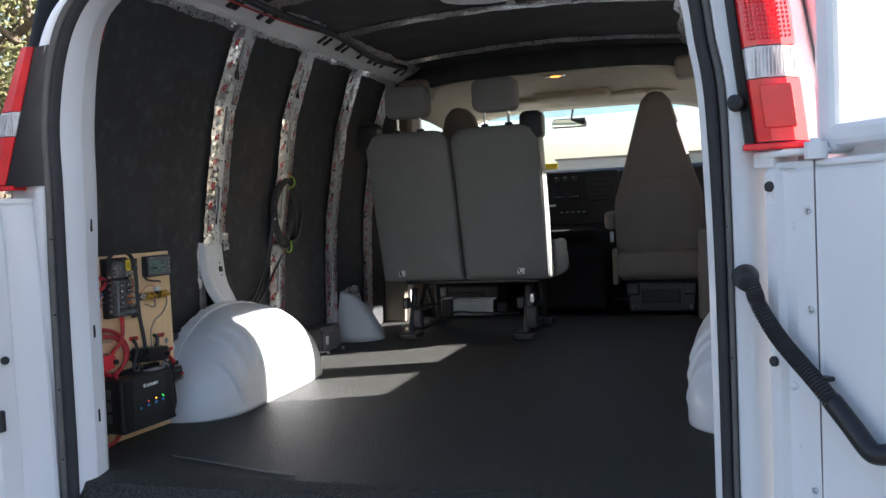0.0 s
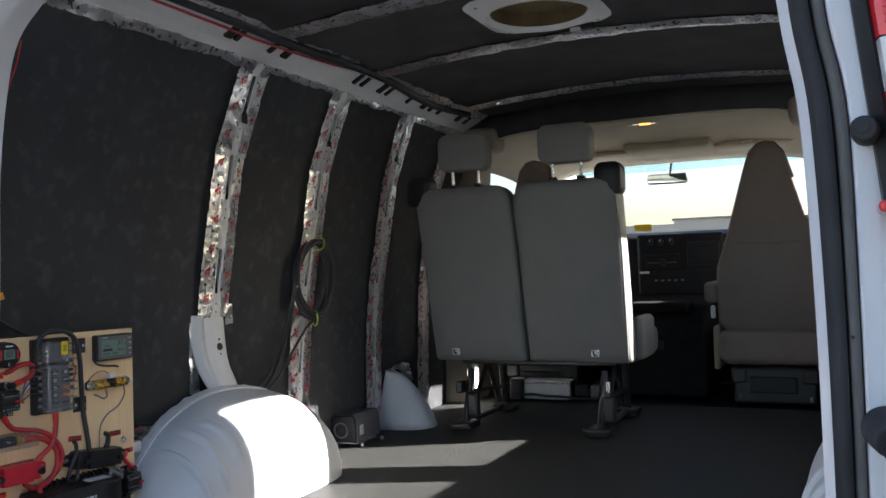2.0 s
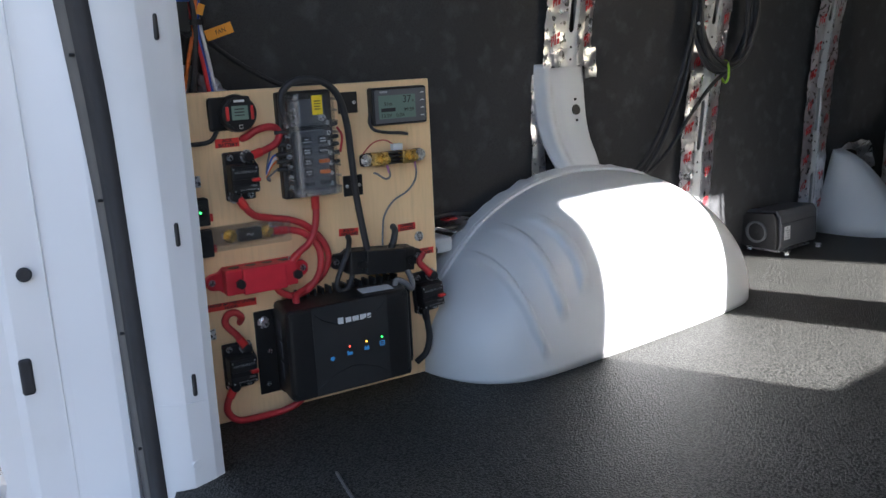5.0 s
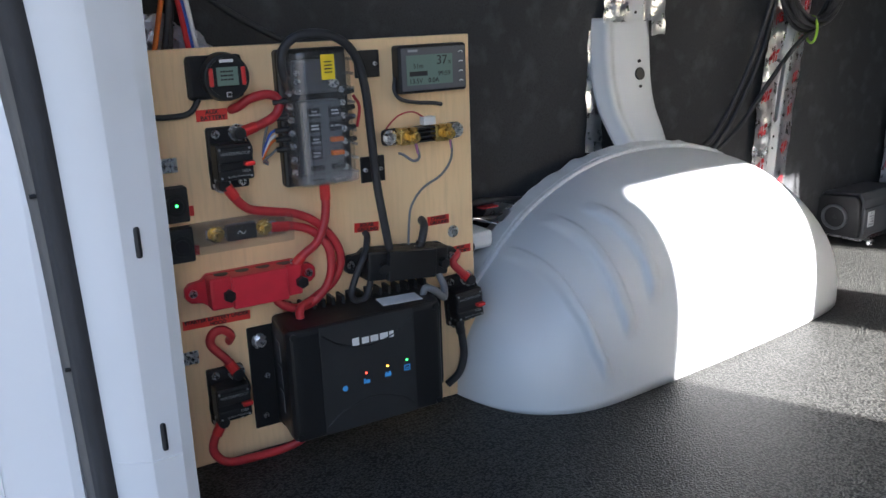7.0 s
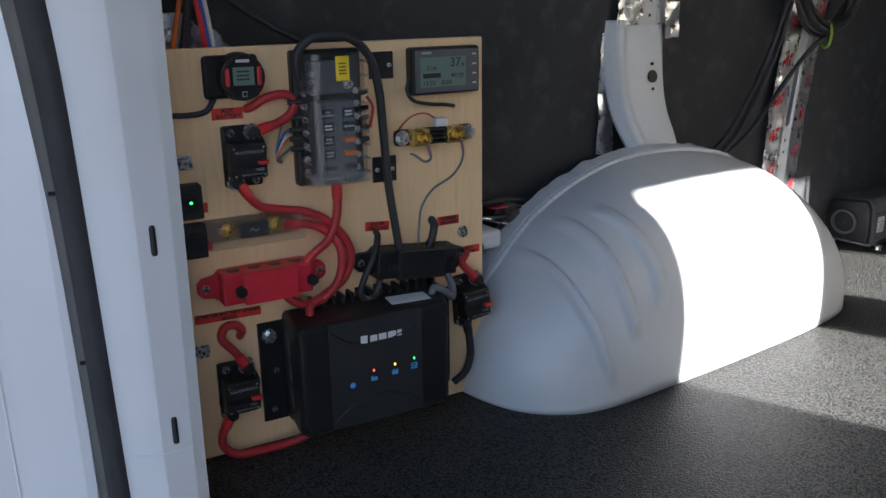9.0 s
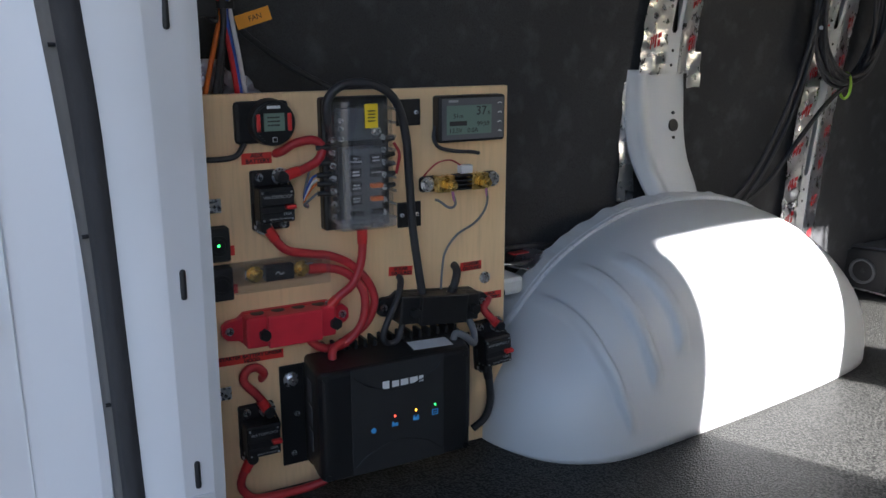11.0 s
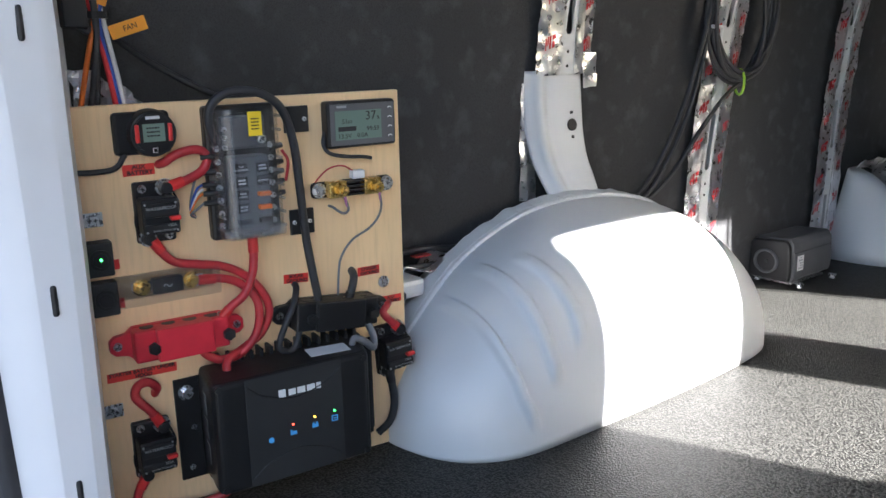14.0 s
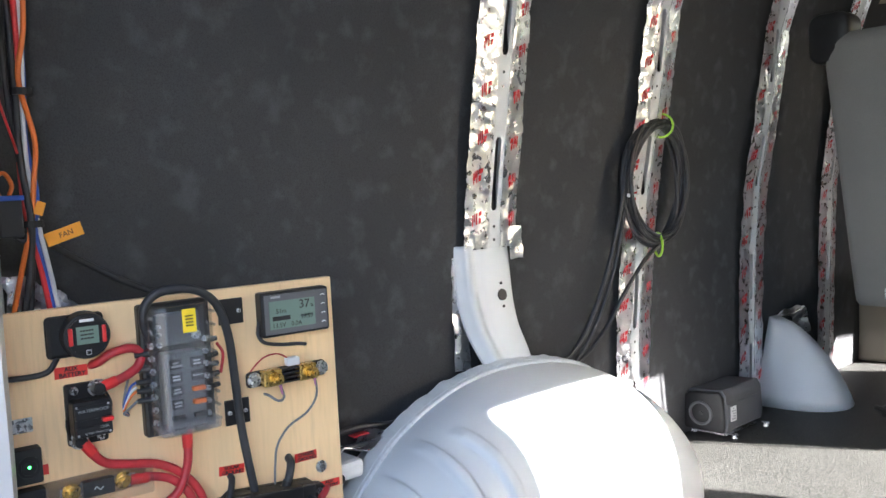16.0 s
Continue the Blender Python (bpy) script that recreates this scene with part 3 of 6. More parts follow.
# wheel housings: a pressed shell between a welded flange and the foot on the floor
FLANGE = [(0.420, 0.0), (0.435, 0.06), (0.462, 0.115), (0.500, 0.158), (0.600, 0.245), (0.740, 0.300), (0.900, 0.309), (1.060, 0.277), (1.180, 0.190), (1.260, 0.070), (1.290, 0.0)]
FOOT = [(0.862, 0.424), (0.800, 0.428), (0.735, 0.450), (0.690, 0.492), (0.664, 0.560), (0.660, 0.700), (0.661, 0.873), (0.669, 1.060), (0.690, 1.190), (0.750, 1.265), (0.860, 1.290)]
RIDGES = ([(0.02, 3.44), (0.34, 3.56), (0.59, 3.67), (0.84, 3.89), (0.96, 4.11)], [(0.08, 4.0), (0.45, 4.22), (0.68, 4.33), (0.86, 4.45)], [(0.20, 4.42), (0.48, 4.67), (0.64, 4.78), (0.79, 4.80)])
def wheel_housing(side, name, dx=0.0, dy=0.0):
    t = thing(name, Matrix(), "white painted steel wheel housing with pressed ribs", "wheel housing", kind="structure")
    step = 40
    F = smooth_path([(0.872 + dx, y + dy, z) for y, z in FLANGE], step)
    G = smooth_path([(x + dx, y + dy, 0.0) for x, y in FOOT], step)
    NV = 96
    rows = []
    for i, (f, g) in enumerate(zip(F, G)):
        idx = i / step
        row = []
        for j in range(NV + 1):
            v = j / NV
            th = v * math.pi / 2
            a, c = math.sin(th) ** 0.80, math.cos(th) ** 0.72 if v < 1 else 0.0
            p = Vector((f.x + (g.x - f.x) * a, f.y + (g.y - f.y) * a, max(0.0, f.z) * c))
            k = 0.0
            for line in RIDGES:
                v0, v1 = line[0][0], line[-1][0]
                d = idx - lerp(line, v)
                if abs(d) < 0.105 and v0 < v < v1:
                    e = min(1.0, (0.105 - abs(d)) / 0.065)
                    k += e * e * (3 - 2 * e) * min(1, (v - v0) / 0.08, (v1 - v) / 0.06)
            p += Vector((-0.9, -0.2, 0.45)) * 0.0100 * k
            row.append(Vector((side * p.x, p.y, p.z)))
        rows.append(row)
    part("shell", thick(grid(rows), 0.002), PAINT, t, smooth=True)
    lip = [[(side * f.x, f.y, f.z), (side * (f.x + 0.004), f.y, f.z + 0.004 + 0.004 * abs(noise.noise(Vector((f.y * 30, side, 0))))), (side * (f.x + 0.026), f.y, f.z + 0.007 + 0.005 * noise.noise(Vector((f.y * 34, side, 2)))), (side * (f.x + 0.030), f.y, f.z - 0.03), (side * (f.x + 0.10), f.y, max(-0.01, f.z - 0.045))] for f in F]
    part("flange", thick(grid(lip), 0.002), PAINT, t)
    bead = [(side * (f.x - 0.004), f.y, f.z + 0.003) for f in F[step:-int(2.5 * step)]]
    part("weld_bead", tube(bead, 0.0055, 6, 1, rad=lambda i, n: 0.8 + 0.5 * noise.noise(Vector((i * 0.8, 2, 1)))), PAINT, t, smooth=True)
    return t
wheel_housing(-1, "wheel_housing_left")
wheel_housing(1, "wheel_housing_right", 0.012, 0.045)

b = box((0, -0.075, 1.215), (1.16, 0.11, 0.07), 0.01)
tagged(link("door_header", b, PAINT), "white painted header over the rear doors", "door frame", kind="structure")
# rear door frame: pillar faces, rubber seal, body corner outside it
# rows: z, inner edge x y, seal edge x y, seal outer x y
PILLAR = [(-0.06, 0.706, -0.022, 0.738, -0.082, 0.772, -0.096),
          (0.11, 0.701, -0.024, 0.730, -0.087, 0.764, -0.102),
          (0.35, 0.701, -0.021, 0.723, -0.093, 0.754, -0.109),
          (0.50, 0.699, -0.021, 0.716, -0.098, 0.742, -0.120),
          (0.60, 0.692, -0.022, 0.707, -0.106, 0.729, -0.130),
          (0.70, 0.684, -0.026, 0.698, -0.114, 0.718, -0.139),
          (0.85, 0.677, -0.028, 0.690, -0.120, 0.709, -0.145),
          (1.00, 0.655, -0.028, 0.655, -0.124, 0.676, -0.150),
          (1.10, 0.620, -0.028, 0.600, -0.124, 0.622, -0.152),
          (1.17, 0.540, -0.028, 0.510, -0.124, 0.528, -0.155),
          (1.20, 0.400, -0.028, 0.380, -0.124, 0.385, -0.158),
          (1.205, 0.000, -0.028, 0.000, -0.124, 0.000, -0.158)]
PILLAR_R = [(-0.06, 0.748, -0.006, 0.755, -0.050, 0.780, -0.056), (0.35, 0.748, -0.006, 0.755, -0.050, 0.781, -0.056),
            (0.60, 0.745, -0.008, 0.752, -0.052, 0.780, -0.060), (0.80, 0.737, -0.012, 0.744, -0.056, 0.776, -0.066),
            (0.90, 0.722, -0.016, 0.730, -0.060, 0.760, -0.072), (1.00, 0.706, -0.020, 0.714, -0.070, 0.744, -0.085),
            (1.10, 0.660, -0.024, 0.665, -0.090, 0.694, -0.110), (1.17, 0.545, -0.028, 0.540, -0.110, 0.560, -0.140)] + PILLAR[-2:]
def fine_rows(rows):
    """The same frame rows, set closer and curved smoothly between."""
    lines = [smooth_path([(r[i], r[i + 1], r[0]) for r in rows], 5) for i in (1, 3, 5)]
    return [(p[2], p[0], p[1], q[0], q[1], w[0], w[1]) for p, q, w in zip(*lines)]


for side, name, table in ((-1, "door_frame_left", PILLAR), (1, "door_frame_right", PILLAR_R)):
    t = thing(name, Matrix(), "white painted rear door frame with a black rubber seal and small slots", "door frame", kind="structure")
    face, seal, band, corner = [], [], [], []
    for r in fine_rows(table[:-2]):
        z = r[0]
        k = 0.0 if z > 1.19 else 1.0
        ix, iy, sx, sy, ox, oy = (side * r[1], r[2], side * r[3], r[4], side * r[5], r[6])
        up = 0.0 if k else 0.03
        wide = lerp([(0.8, 0.16), (0.9, 0.125), (1.0, 0.095), (1.2, 0.10)], max(0.8, min(1.2, z))) if side < 0 else 0.16
        w = side * 0.14 * k
        face.append([(ix + w, iy + 0.05, z + up), (ix + side * 0.004, iy + 0.012, z + up), (ix, iy, z), (ix + (sx - ix) * 0.04 - side * 0.001, iy + (sy - iy) * 0.04, z), (ix + (sx - ix) * 0.42 - side * 0.0105, iy + (sy - iy) * 0.42, z), (ix + (sx - ix) * 0.47 - side * 0.0118, iy + (sy - iy) * 0.47, z), (ix + (sx - ix) * 0.52 - side * 0.0118, iy + (sy - iy) * 0.52, z), (ix + (sx - ix) * 0.75 - side * 0.0085, iy + (sy - iy) * 0.75, z), (ix + (sx - ix) * 0.92 - side * 0.004, iy + (sy - iy) * 0.92, z), (sx, sy, z)])
        mx, my = (sx + ox) / 2, (sy + oy) / 2
        seal.append([(sx, sy + 0.004, z + up), (sx - side * 0.006, sy - 0.010, z), (sx + (mx - sx) * 0.4, sy - 0.016, z), (mx, my - 0.012, z), (mx + side * 0.002, my + 0.006, z)])
        band.append([(mx, my + 0.004, z), (mx + (ox - mx) * 0.3, my - 0.010, z), (ox, oy - 0.010, z), (ox + side * 0.004, oy + 0.010, z)])
        back = 0.030 if side > 0 else 0.0
        corner.append([(ox, oy + 0.012, z + up), (ox + side * (0.016 - back / 3) * k, oy - 0.004 - back, z + up), (ox + side * 0.05 * k, oy + 0.012 - back, z + up * 2), (ox + side * 0.6 * wide * k, oy + 0.03, z + up * 2), (ox + side * wide * k, oy + 0.06, z + up * 3), (side * max(abs(ox) + wide * k, lerp(WALL, min(z, 1.2)) + 0.035), 0.125, z + up * 3)])
    pf = thick(grid(face), 0.002)
    for e in pf.edges:   # keep the pressed creases crisp
        e.smooth = not (len(e.link_faces) == 2 and e.calc_face_angle(0.0) > 0.22)
    for f in pf.faces:
        f.smooth = True
    part("pillar_face", pf, PAINT, t)
    part("rubber_seal", thick(grid(seal), 0.002), SEAL, t, smooth=True)
    part("seal_flange", thick(grid(band), 0.002), SEAL_GREY, t, "dark grey rubber lip", smooth=True)
    for z in (0.05, 0.22, 0.40, 0.58) if side < 0 else (0.3, 0.55):
        cx = side * (lerp([(r[0], (r[3] + 3 * r[5]) / 4) for r in table], z))
        cy = lerp([(r[0], (r[4] + 3 * r[6]) / 4) for r in table], z)
        part("pin_hole", cyl((cx, cy - 0.006, z), (cx, cy - 0.0125, z), 0.0022, seg=8), BLACK, t)
    part("body_corner", thick(grid(corner), 0.002), PAINT, t, smooth=True)
    for z in (0.143, 0.35, 0.609) if side < 0 else ():
        ia, ib, sa, sb = (lerp([(r[0], r[n]) for r in table], z) for n in (1, 2, 3, 4))
        f = (-0.040 - ib) / (sb - ib)
        x = side * (ia + (sa - ia) * f - 0.0105 * min(1.0, f / 0.42))
        part("slot", box((x - side * 0.0018, -0.040, z), (0.006, 0.0065, 0.032), 0.003), BLACK, t)
    if side < 0: part("slot", box((side * 0.664, -0.05, 0.972), (0.014, 0.022, 0.006), 0.002), BLACK, t)
    if side < 0:
        part("seam", tube([(side * x, y, 0.118) for x, y in ((0.7000, -0.024), (0.7005, -0.040), (0.7016, -0.0505), (0.7034, -0.0568), (0.7130, -0.0713), (0.7225, -0.082), (0.7290, -0.087))], 0.0020, 6, 4), PAINT, t)
        for z in (0.078, 0.028):
            part("dimple", cyl((side * 0.7060, -0.048, z), (side * 0.7015, -0.048, z), 0.0075, 0.006, seg=16, bevel=0.0006), PAINT, t)

# ---------- rear doors, swung wide open ----------
def rear_door(side, name):
    ang = math.atan2(-0.77, 0.64)
    hinge = Vector((side * 0.835, -0.135, 0))
    d = Vector((side * math.cos(ang), math.sin(ang), 0))
    n = Vector((-side * math.sin(ang) * -1, 0, 0))
    m = Matrix(((d.x, side * -d.y, 0, hinge.x), (d.y, side * d.x, 0, hinge.y), (0, 0, 1, 0), (0, 0, 0, 1)))
    # local: x along the door away from its hinge, y towards the inner face (sign kept by the mirror), z up
    t = thing(name, Matrix(), "white painted rear door swung wide open, showing its inner panel", "door", kind="structure")
    s = -1.0
    def put(bm):
        bmesh.ops.transform(bm, matrix=m, verts=bm.verts)
        bmesh.ops.recalc_face_normals(bm, faces=bm.faces)
        return bm
    panel = bmesh.new()
    prof = [(0.0, 0.075), (0.0, 0.004), (0.006, -0.002), (0.030, -0.002), (0.038, 0.010), (0.062, 0.012), (0.070, 0.002), (0.110, 0.002), (0.118, 0.007), (0.68, 0.007), (0.70, 0.0), (0.72, 0.075)]
    rows = []
    for z in (-0.42, -0.30, -0.1, 0.1, 0.3, 0.5, 0.60, 0.642, 0.657):
        c = 0.012 if z in (-0.42, 0.657) else 0.0
        rows.append([(x, y + (c if k not in (0, len(prof) - 1) else 0) + 0.0015 * noise.noise(Vector((x * 9, z * 6, side))), z) for k, (x, y) in enumerate(prof)])
    part("inner_panel", put(thick(grid(rows), 0.003)), PAINT, t)
    part("outer_panel", put(box((0.36, 0.085, 0.13), (0.74, 0.02, 1.12), 0.006)), PAINT, t)
    part("top_ledge", put(box((0.36, 0.04, 0.655), (0.72, 0.07, 0.012), 0.004)), PAINT, t)
    fr = bmesh.new()
    for c, sz in (((0.115, 0.05, 0.95), (0.045, 0.05, 0.56)), ((0.70, 0.05, 0.95), (0.045, 0.05, 0.56)), ((0.41, 0.05, 1.205), (0.63, 0.05, 0.06)), ((0.41, 0.05, 0.70), (0.63, 0.05, 0.04))):
        box(c, sz, 0.012, bm=fr)
    part("window_frame", put(fr), PAINT, t)
    pane = part("pane", put(box((0.41, 0.05, 0.95), (0.58, 0.005, 0.52))), GLASS, t)
    pane.visible_shadow = False
    for x, z in ((0.018, 0.62), (0.018, 0.31)):
        part("plug", put(cyl((x, 0.0, z), (x, -0.008, z), 0.0095, seg=16, bevel=0.002)), SEAL, t)
    part("dimple", put(cyl((0.018, -0.001, 0.597), (0.018, -0.004, 0.597), 0.008, seg=16, bevel=0.001)), PAINT, t)
    for z in (0.575, 0.41, 0.10, -0.15):
        part("screw", put(cyl((0.100, 0.003, z), (0.100, -0.003, z), 0.006, seg=12, bevel=0.001)), STEEL, t)
    for z in (0.55, 0.38, 0.27, 0.16, 0.02):
        part("dent", put(cyl((0.058 + 0.01 * math.sin(z * 40), 0.013, z), (0.058, 0.009, z), 0.010, 0.003, seg=12)), PAINT, t)
    part("seam", put(tube([(0.112, 0.004, z) for z in (-0.4, -0.1, 0.2, 0.5, 0.66)], 0.0016, 6, 3)), MID_GREY, t)
    # hinge block over the ledge
    hb = box((0.060, 0.02, 0.676), (0.13, 0.05, 0.010), 0.003)
    cyl((0.115, 0.005, 0.662), (0.115, 0.005, 0.690), 0.018, bm=hb, seg=16)
    cyl((0.115, 0.005, 0.690), (0.115, 0.005, 0.696), 0.009, bm=hb, seg=12)
    box((0.0, 0.03, 0.668), (0.05, 0.06, 0.030), 0.004, bm=hb)
    part("hinge", put(hb), PAINT_IN, t)
    return t, m
def left_door():
    """The other rear door, standing about square to the van, its inside lined with foil."""
    t = thing("door_1", Matrix(), "white painted rear door standing open, lined with bubble foil", "door", kind="structure")
    plan = [(-0.86, -0.085), (-0.790, -0.098), (-0.770, -0.112), (-0.772, -0.122), (-0.802, -0.172), (-0.806, -0.180), (-0.808, -0.188), (-0.817, -0.228), (-0.826, -0.238), (-0.834, -0.262), (-0.846, -0.285), (-0.90, -0.80), (-0.90, -0.84), (-0.97, -0.85)]
    rows = []
    for z in (-0.42, -0.405, -0.2, 0.0, 0.2, 0.4, 0.55, 0.655, 0.675, 0.68):
        inset = 0.012 if z in (-0.42, 0.68) else (0.004 if z in (-0.405, 0.675) else 0.0)
        bow = 0.012 * max(0.0, z) ** 2 * 2
        rows.append([(x - inset - bow * (i > 1), y + (0.0012 * noise.noise(Vector((x * 8, z * 5, 1)))), z) for i, (x, y) in enumerate(plan)])
    part("inner_panel", thick(grid(rows), 0.003), PAINT, t)
    part("top_ledge", prism([(-0.775, -0.115), (-0.815, -0.185), (-0.845, -0.285), (-0.90, -0.82), (-0.97, -0.82), (-0.93, -0.10)], "z", 0.668, 0.678), PAINT, t)
    part("outer_panel", prism([(-0.965, -0.09), (-1.04, -0.86), (-1.02, -0.86), (-0.945, -0.09)], "z", -0.42, 1.22), PAINT, t)
    rows = []
    for j in range(41):
        z = -0.22 + 0.80 * j / 40
        rows.append([crinkle((-0.838 - 0.056 * f, -0.262 - 0.50 * f, z), 0.005, 30) for f in [i / 30 for i in range(31)]])
    part("foil_lining", thick(grid(rows), 0.002), FOIL, t, "crinkled silver bubble foil")
    for x, y, z in ((-0.8165, -0.212, 0.615), (-0.8135, -0.206, 0.308), (-0.812, -0.203, -0.12)):
        part("plug", cyl((x, y, z), (x + 0.008, y - 0.002, z), 0.0095, seg=16, bevel=0.002), SEAL, t)
    part("dimple", cyl((-0.8165, -0.212, 0.588), (-0.8125, -0.213, 0.588), 0.007, seg=16, bevel=0.001), PAINT_IN, t)
    part("grommet", box((-0.8150, -0.222, 0.17), (0.010, 0.016, 0.050), 0.004), SEAL, t)
    part("seam", tube([(-0.8075, -0.183, z) for z in (-0.4, -0.1, 0.2, 0.5, 0.66)], 0.0014, 6, 3), PAINT_IN, t)
    for c, sz in (((-0.87, -0.30, 0.95), (0.05, 0.045, 0.56)), ((-0.93, -0.82, 0.95), (0.05, 0.045, 0.56)), ((-0.90, -0.56, 1.20), (0.05, 0.56, 0.06))):
        part("window_post", box(c, sz, 0.012, m=None), PAINT, t)
    part("latch", box((-0.895, -0.30, -0.26), (0.04, 0.05, 0.05), 0.01), BLACK, t)
left_door()
door_r, m_r = rear_door(1, "door_2")

# corrugated conduit from the body to the open door
t = thing("door_conduit", Matrix(), "black corrugated rubber conduit looping from the body to the open door", "cable conduit")
a = Vector((0.800, -0.135, 0.455))
e_ = m_r @ Vector((0.205, -0.010, 0.155))
path = [a, a + Vector((0.010, -0.03, -0.012)), m_r @ Vector((0.014, -0.032, 0.413)), m_r @ Vector((0.046, -0.028, 0.368)), m_r @ Vector((0.084, -0.030, 0.337)), m_r @ Vector((0.126, -0.030, 0.305)), m_r @ Vector((0.168, -0.025, 0.264))]
part("boot", cyl(a + Vector((0, 0.02, 0.004)), a + Vector((0.004, -0.02, -0.004)), 0.025, 0.018, seg=20, bevel=0.003), SEAL, t, smooth=True)
part("bellows", tube(path, 0.0135, 14, 40, rad=lambda i, n: 1.0 + 0.13 * (1 if i % 4 < 2 else -1)), SEAL, t, smooth=False)
part("sleeve", tube([m_r @ Vector((0.162, -0.025, 0.270)), m_r @ Vector((0.195, -0.024, 0.240)), m_r @ Vector((0.232, -0.026, 0.208)), m_r @ Vector((0.246, -0.022, 0.202)), m_r @ Vector((0.268, -0.006, 0.207))], 0.0165, 14, 6), BLACK, t, smooth=True)
part("clip", box((0, 0, 0), (0.02, 0.02, 0.008), 0.002, m=m_r @ Matrix.Translation((0.140, -0.012, 0.300))), BLACK, t)
# round bump stop beside the seal
t = thing("bump_stop", Matrix(), "round black rubber door stop on the white body corner", "door stop")
part("pad", cyl((0.795, -0.10, 0.775), (0.790, -0.150, 0.773), 0.016, 0.013, seg=20, bevel=0.003), SEAL, t, smooth=True)
part("screw", cyl((0.790, -0.150, 0.773), (0.7895, -0.154, 0.773), 0.005, seg=12), BLACK, t)

# tail lamps on the body corners
def tail_lamp(side):
    t = thing("tail_lamp", Matrix(), "tall red and clear tail lamp with a ribbed lens", "tail lamp", "tail lamps")
    x0, x1 = 0.805, 0.918
    if side < 0:
        x0, x1 = 0.775, 0.905
    lean, z_top = -0.11, 1.12
    if side < 0:
        z_top = 1.022
    def sx(x, z):
        if side < 0:   # this lens narrows upwards and leans in
            return -(0.790 - 0.34 * (z - 0.815) + (x - x0 - 0.016) / 0.114 * lerp([(0.7, 0.11), (1.03, 0.05)], max(0.7, min(1.03, z))))
        return side * (x + lean * (z - 0.70))
    def sec(z0, z1, name, material, label, seg=1):
        b = bmesh.new()
        prof = [(x0 + 0.016, -0.115), (x0 + 0.022, -0.150), (x0 + 0.045, -0.160), (x1 - 0.03, -0.150), (x1 - 0.006, -0.128), (x1, -0.09), (x1, 0.02)]
        grid([[(sx(x, z), y, z) for x, y in prof] for z in (z0, z0 + 0.004, z1 - 0.004, z1)], b)
        part(name, thick(b, 0.003), material, t, label)
    dz = -0.013 if side > 0 else 0.0
    sec(0.712 + dz, 0.822 + dz, "lower_lens", LENS_RED, "smooth red lens")
    sec(0.824 + dz, 0.878 + dz, "middle_lens", LENS_CLEAR, "clear ribbed lens")
    if side > 0:
        part("reflector", prism([(sx(x, z), z) for x, z in ((x0 + 0.036, 0.722), (x1 - 0.024, 0.722), (x1 - 0.024, 0.798), (x0 + 0.036, 0.798))], "y", -0.1625, -0.150, bevel=0.002), LENS_RED, t)
    sec(0.880 + dz, z_top, "upper_lens", LENS_RED, "red lens with a fine grid")
    ribs = bmesh.new()
    for k in range(12):
        x = x0 + 0.034 + 0.006 * k
        box((sx(x, 0.851 + dz), -0.1585 + 0.0012 * max(0, k - 5), 0.851 + dz), (0.0022, 0.004, 0.046), bm=ribs)
    part("lens_ribs", ribs, LENS_CLEAR, t)
    knobs = bmesh.new()
    for i in range(11):
        for j in range(28 if side > 0 else 0):
            x, z = x0 + 0.030 + 0.0068 * i, 0.880 + 0.0080 * j
            box((sx(x, z), -0.1600 + 0.0011 * max(0, i - 4), z), (0.0042, 0.003, 0.0050), bm=knobs)
    if side > 0:
        part("lens_grid", knobs, LENS_RED, t)
    b = bmesh.new()
    ins = -0.001 if side > 0 else -0.012
    inner = [(x0 + ins, -0.02), (x0 + ins + 0.004, -0.11), (x0 + 0.016, -0.135), (x0 + 0.024, -0.13), (x0 + 0.03, -0.02)]
    grid([[(sx(x, z), y, z) for x, y in inner] for z in (0.700 + dz, 0.72, z_top - 0.02, z_top + 0.005)], b)
    part("housing", thick(b, 0.003), BLACK, t)
    if side < 0:
        seam_x, seam_y = [(r[0], r[5]) for r in PILLAR], [(r[0], r[6]) for r in PILLAR]
        part("inner_cheek", thick(grid([[(sx(x0 + 0.020, z), -0.148, z), (-(lerp(seam_x, z) + 0.004), lerp(seam_y, z) - 0.006, z)] for z in (0.705, 0.80, 0.90, 1.0, z_top)]), 0.003), BLACK, t)
    part("base", box((sx((x0 + x1) / 2 + 0.004, 0.70), -0.075, 0.704 + dz), (0.128 if side > 0 else 0.15, 0.16, 0.012), 0.004), LENS_RED, t)
    return t
tail_lamp(1)
tail_lamp(-1)

# ---------- cab ----------
def headliner_z(x, y):
    f = (y - 2.50) / 1.32
    z = 1.278 + 0.045 * math.sin(min(1.0, f * 1.6) * math.pi / 2) - 0.09 * f ** 2.2 - 0.10 * (abs(x) / 0.86) ** 4 - 0.05 * (abs(x) / 0.86) ** 12
    if 0.35 < f < 0.95 and abs(x) < 0.30:
        z -= 0.02 * math.sin((f - 0.35) / 0.6 * math.pi) * (1 - (x / 0.3) ** 4)
    return z
# headliner: rear edge arches over the cab, front edge meets the windscreen
rows = []
for j in range(13):
    f = j / 12
    y = 2.50 + 1.32 * f
    row = []
    for i in range(25):
        x = 0.86 * (2 * i / 24 - 1)
        drop = 0.10 * (abs(x) / 0.86) ** 4 + (0.05 * (abs(x) / 0.86) ** 12)
        z = 1.278 + 0.045 * math.sin(min(1.0, f * 1.6) * math.pi / 2) - 0.09 * f ** 2.2 - drop
        if 0.35 < f < 0.95 and abs(x) < 0.30:
            z -= 0.02 * math.sin((f - 0.35) / 0.6 * math.pi) * (1 - (x / 0.3) ** 4)
        row.append((x, y, z))
    rows.append(row)
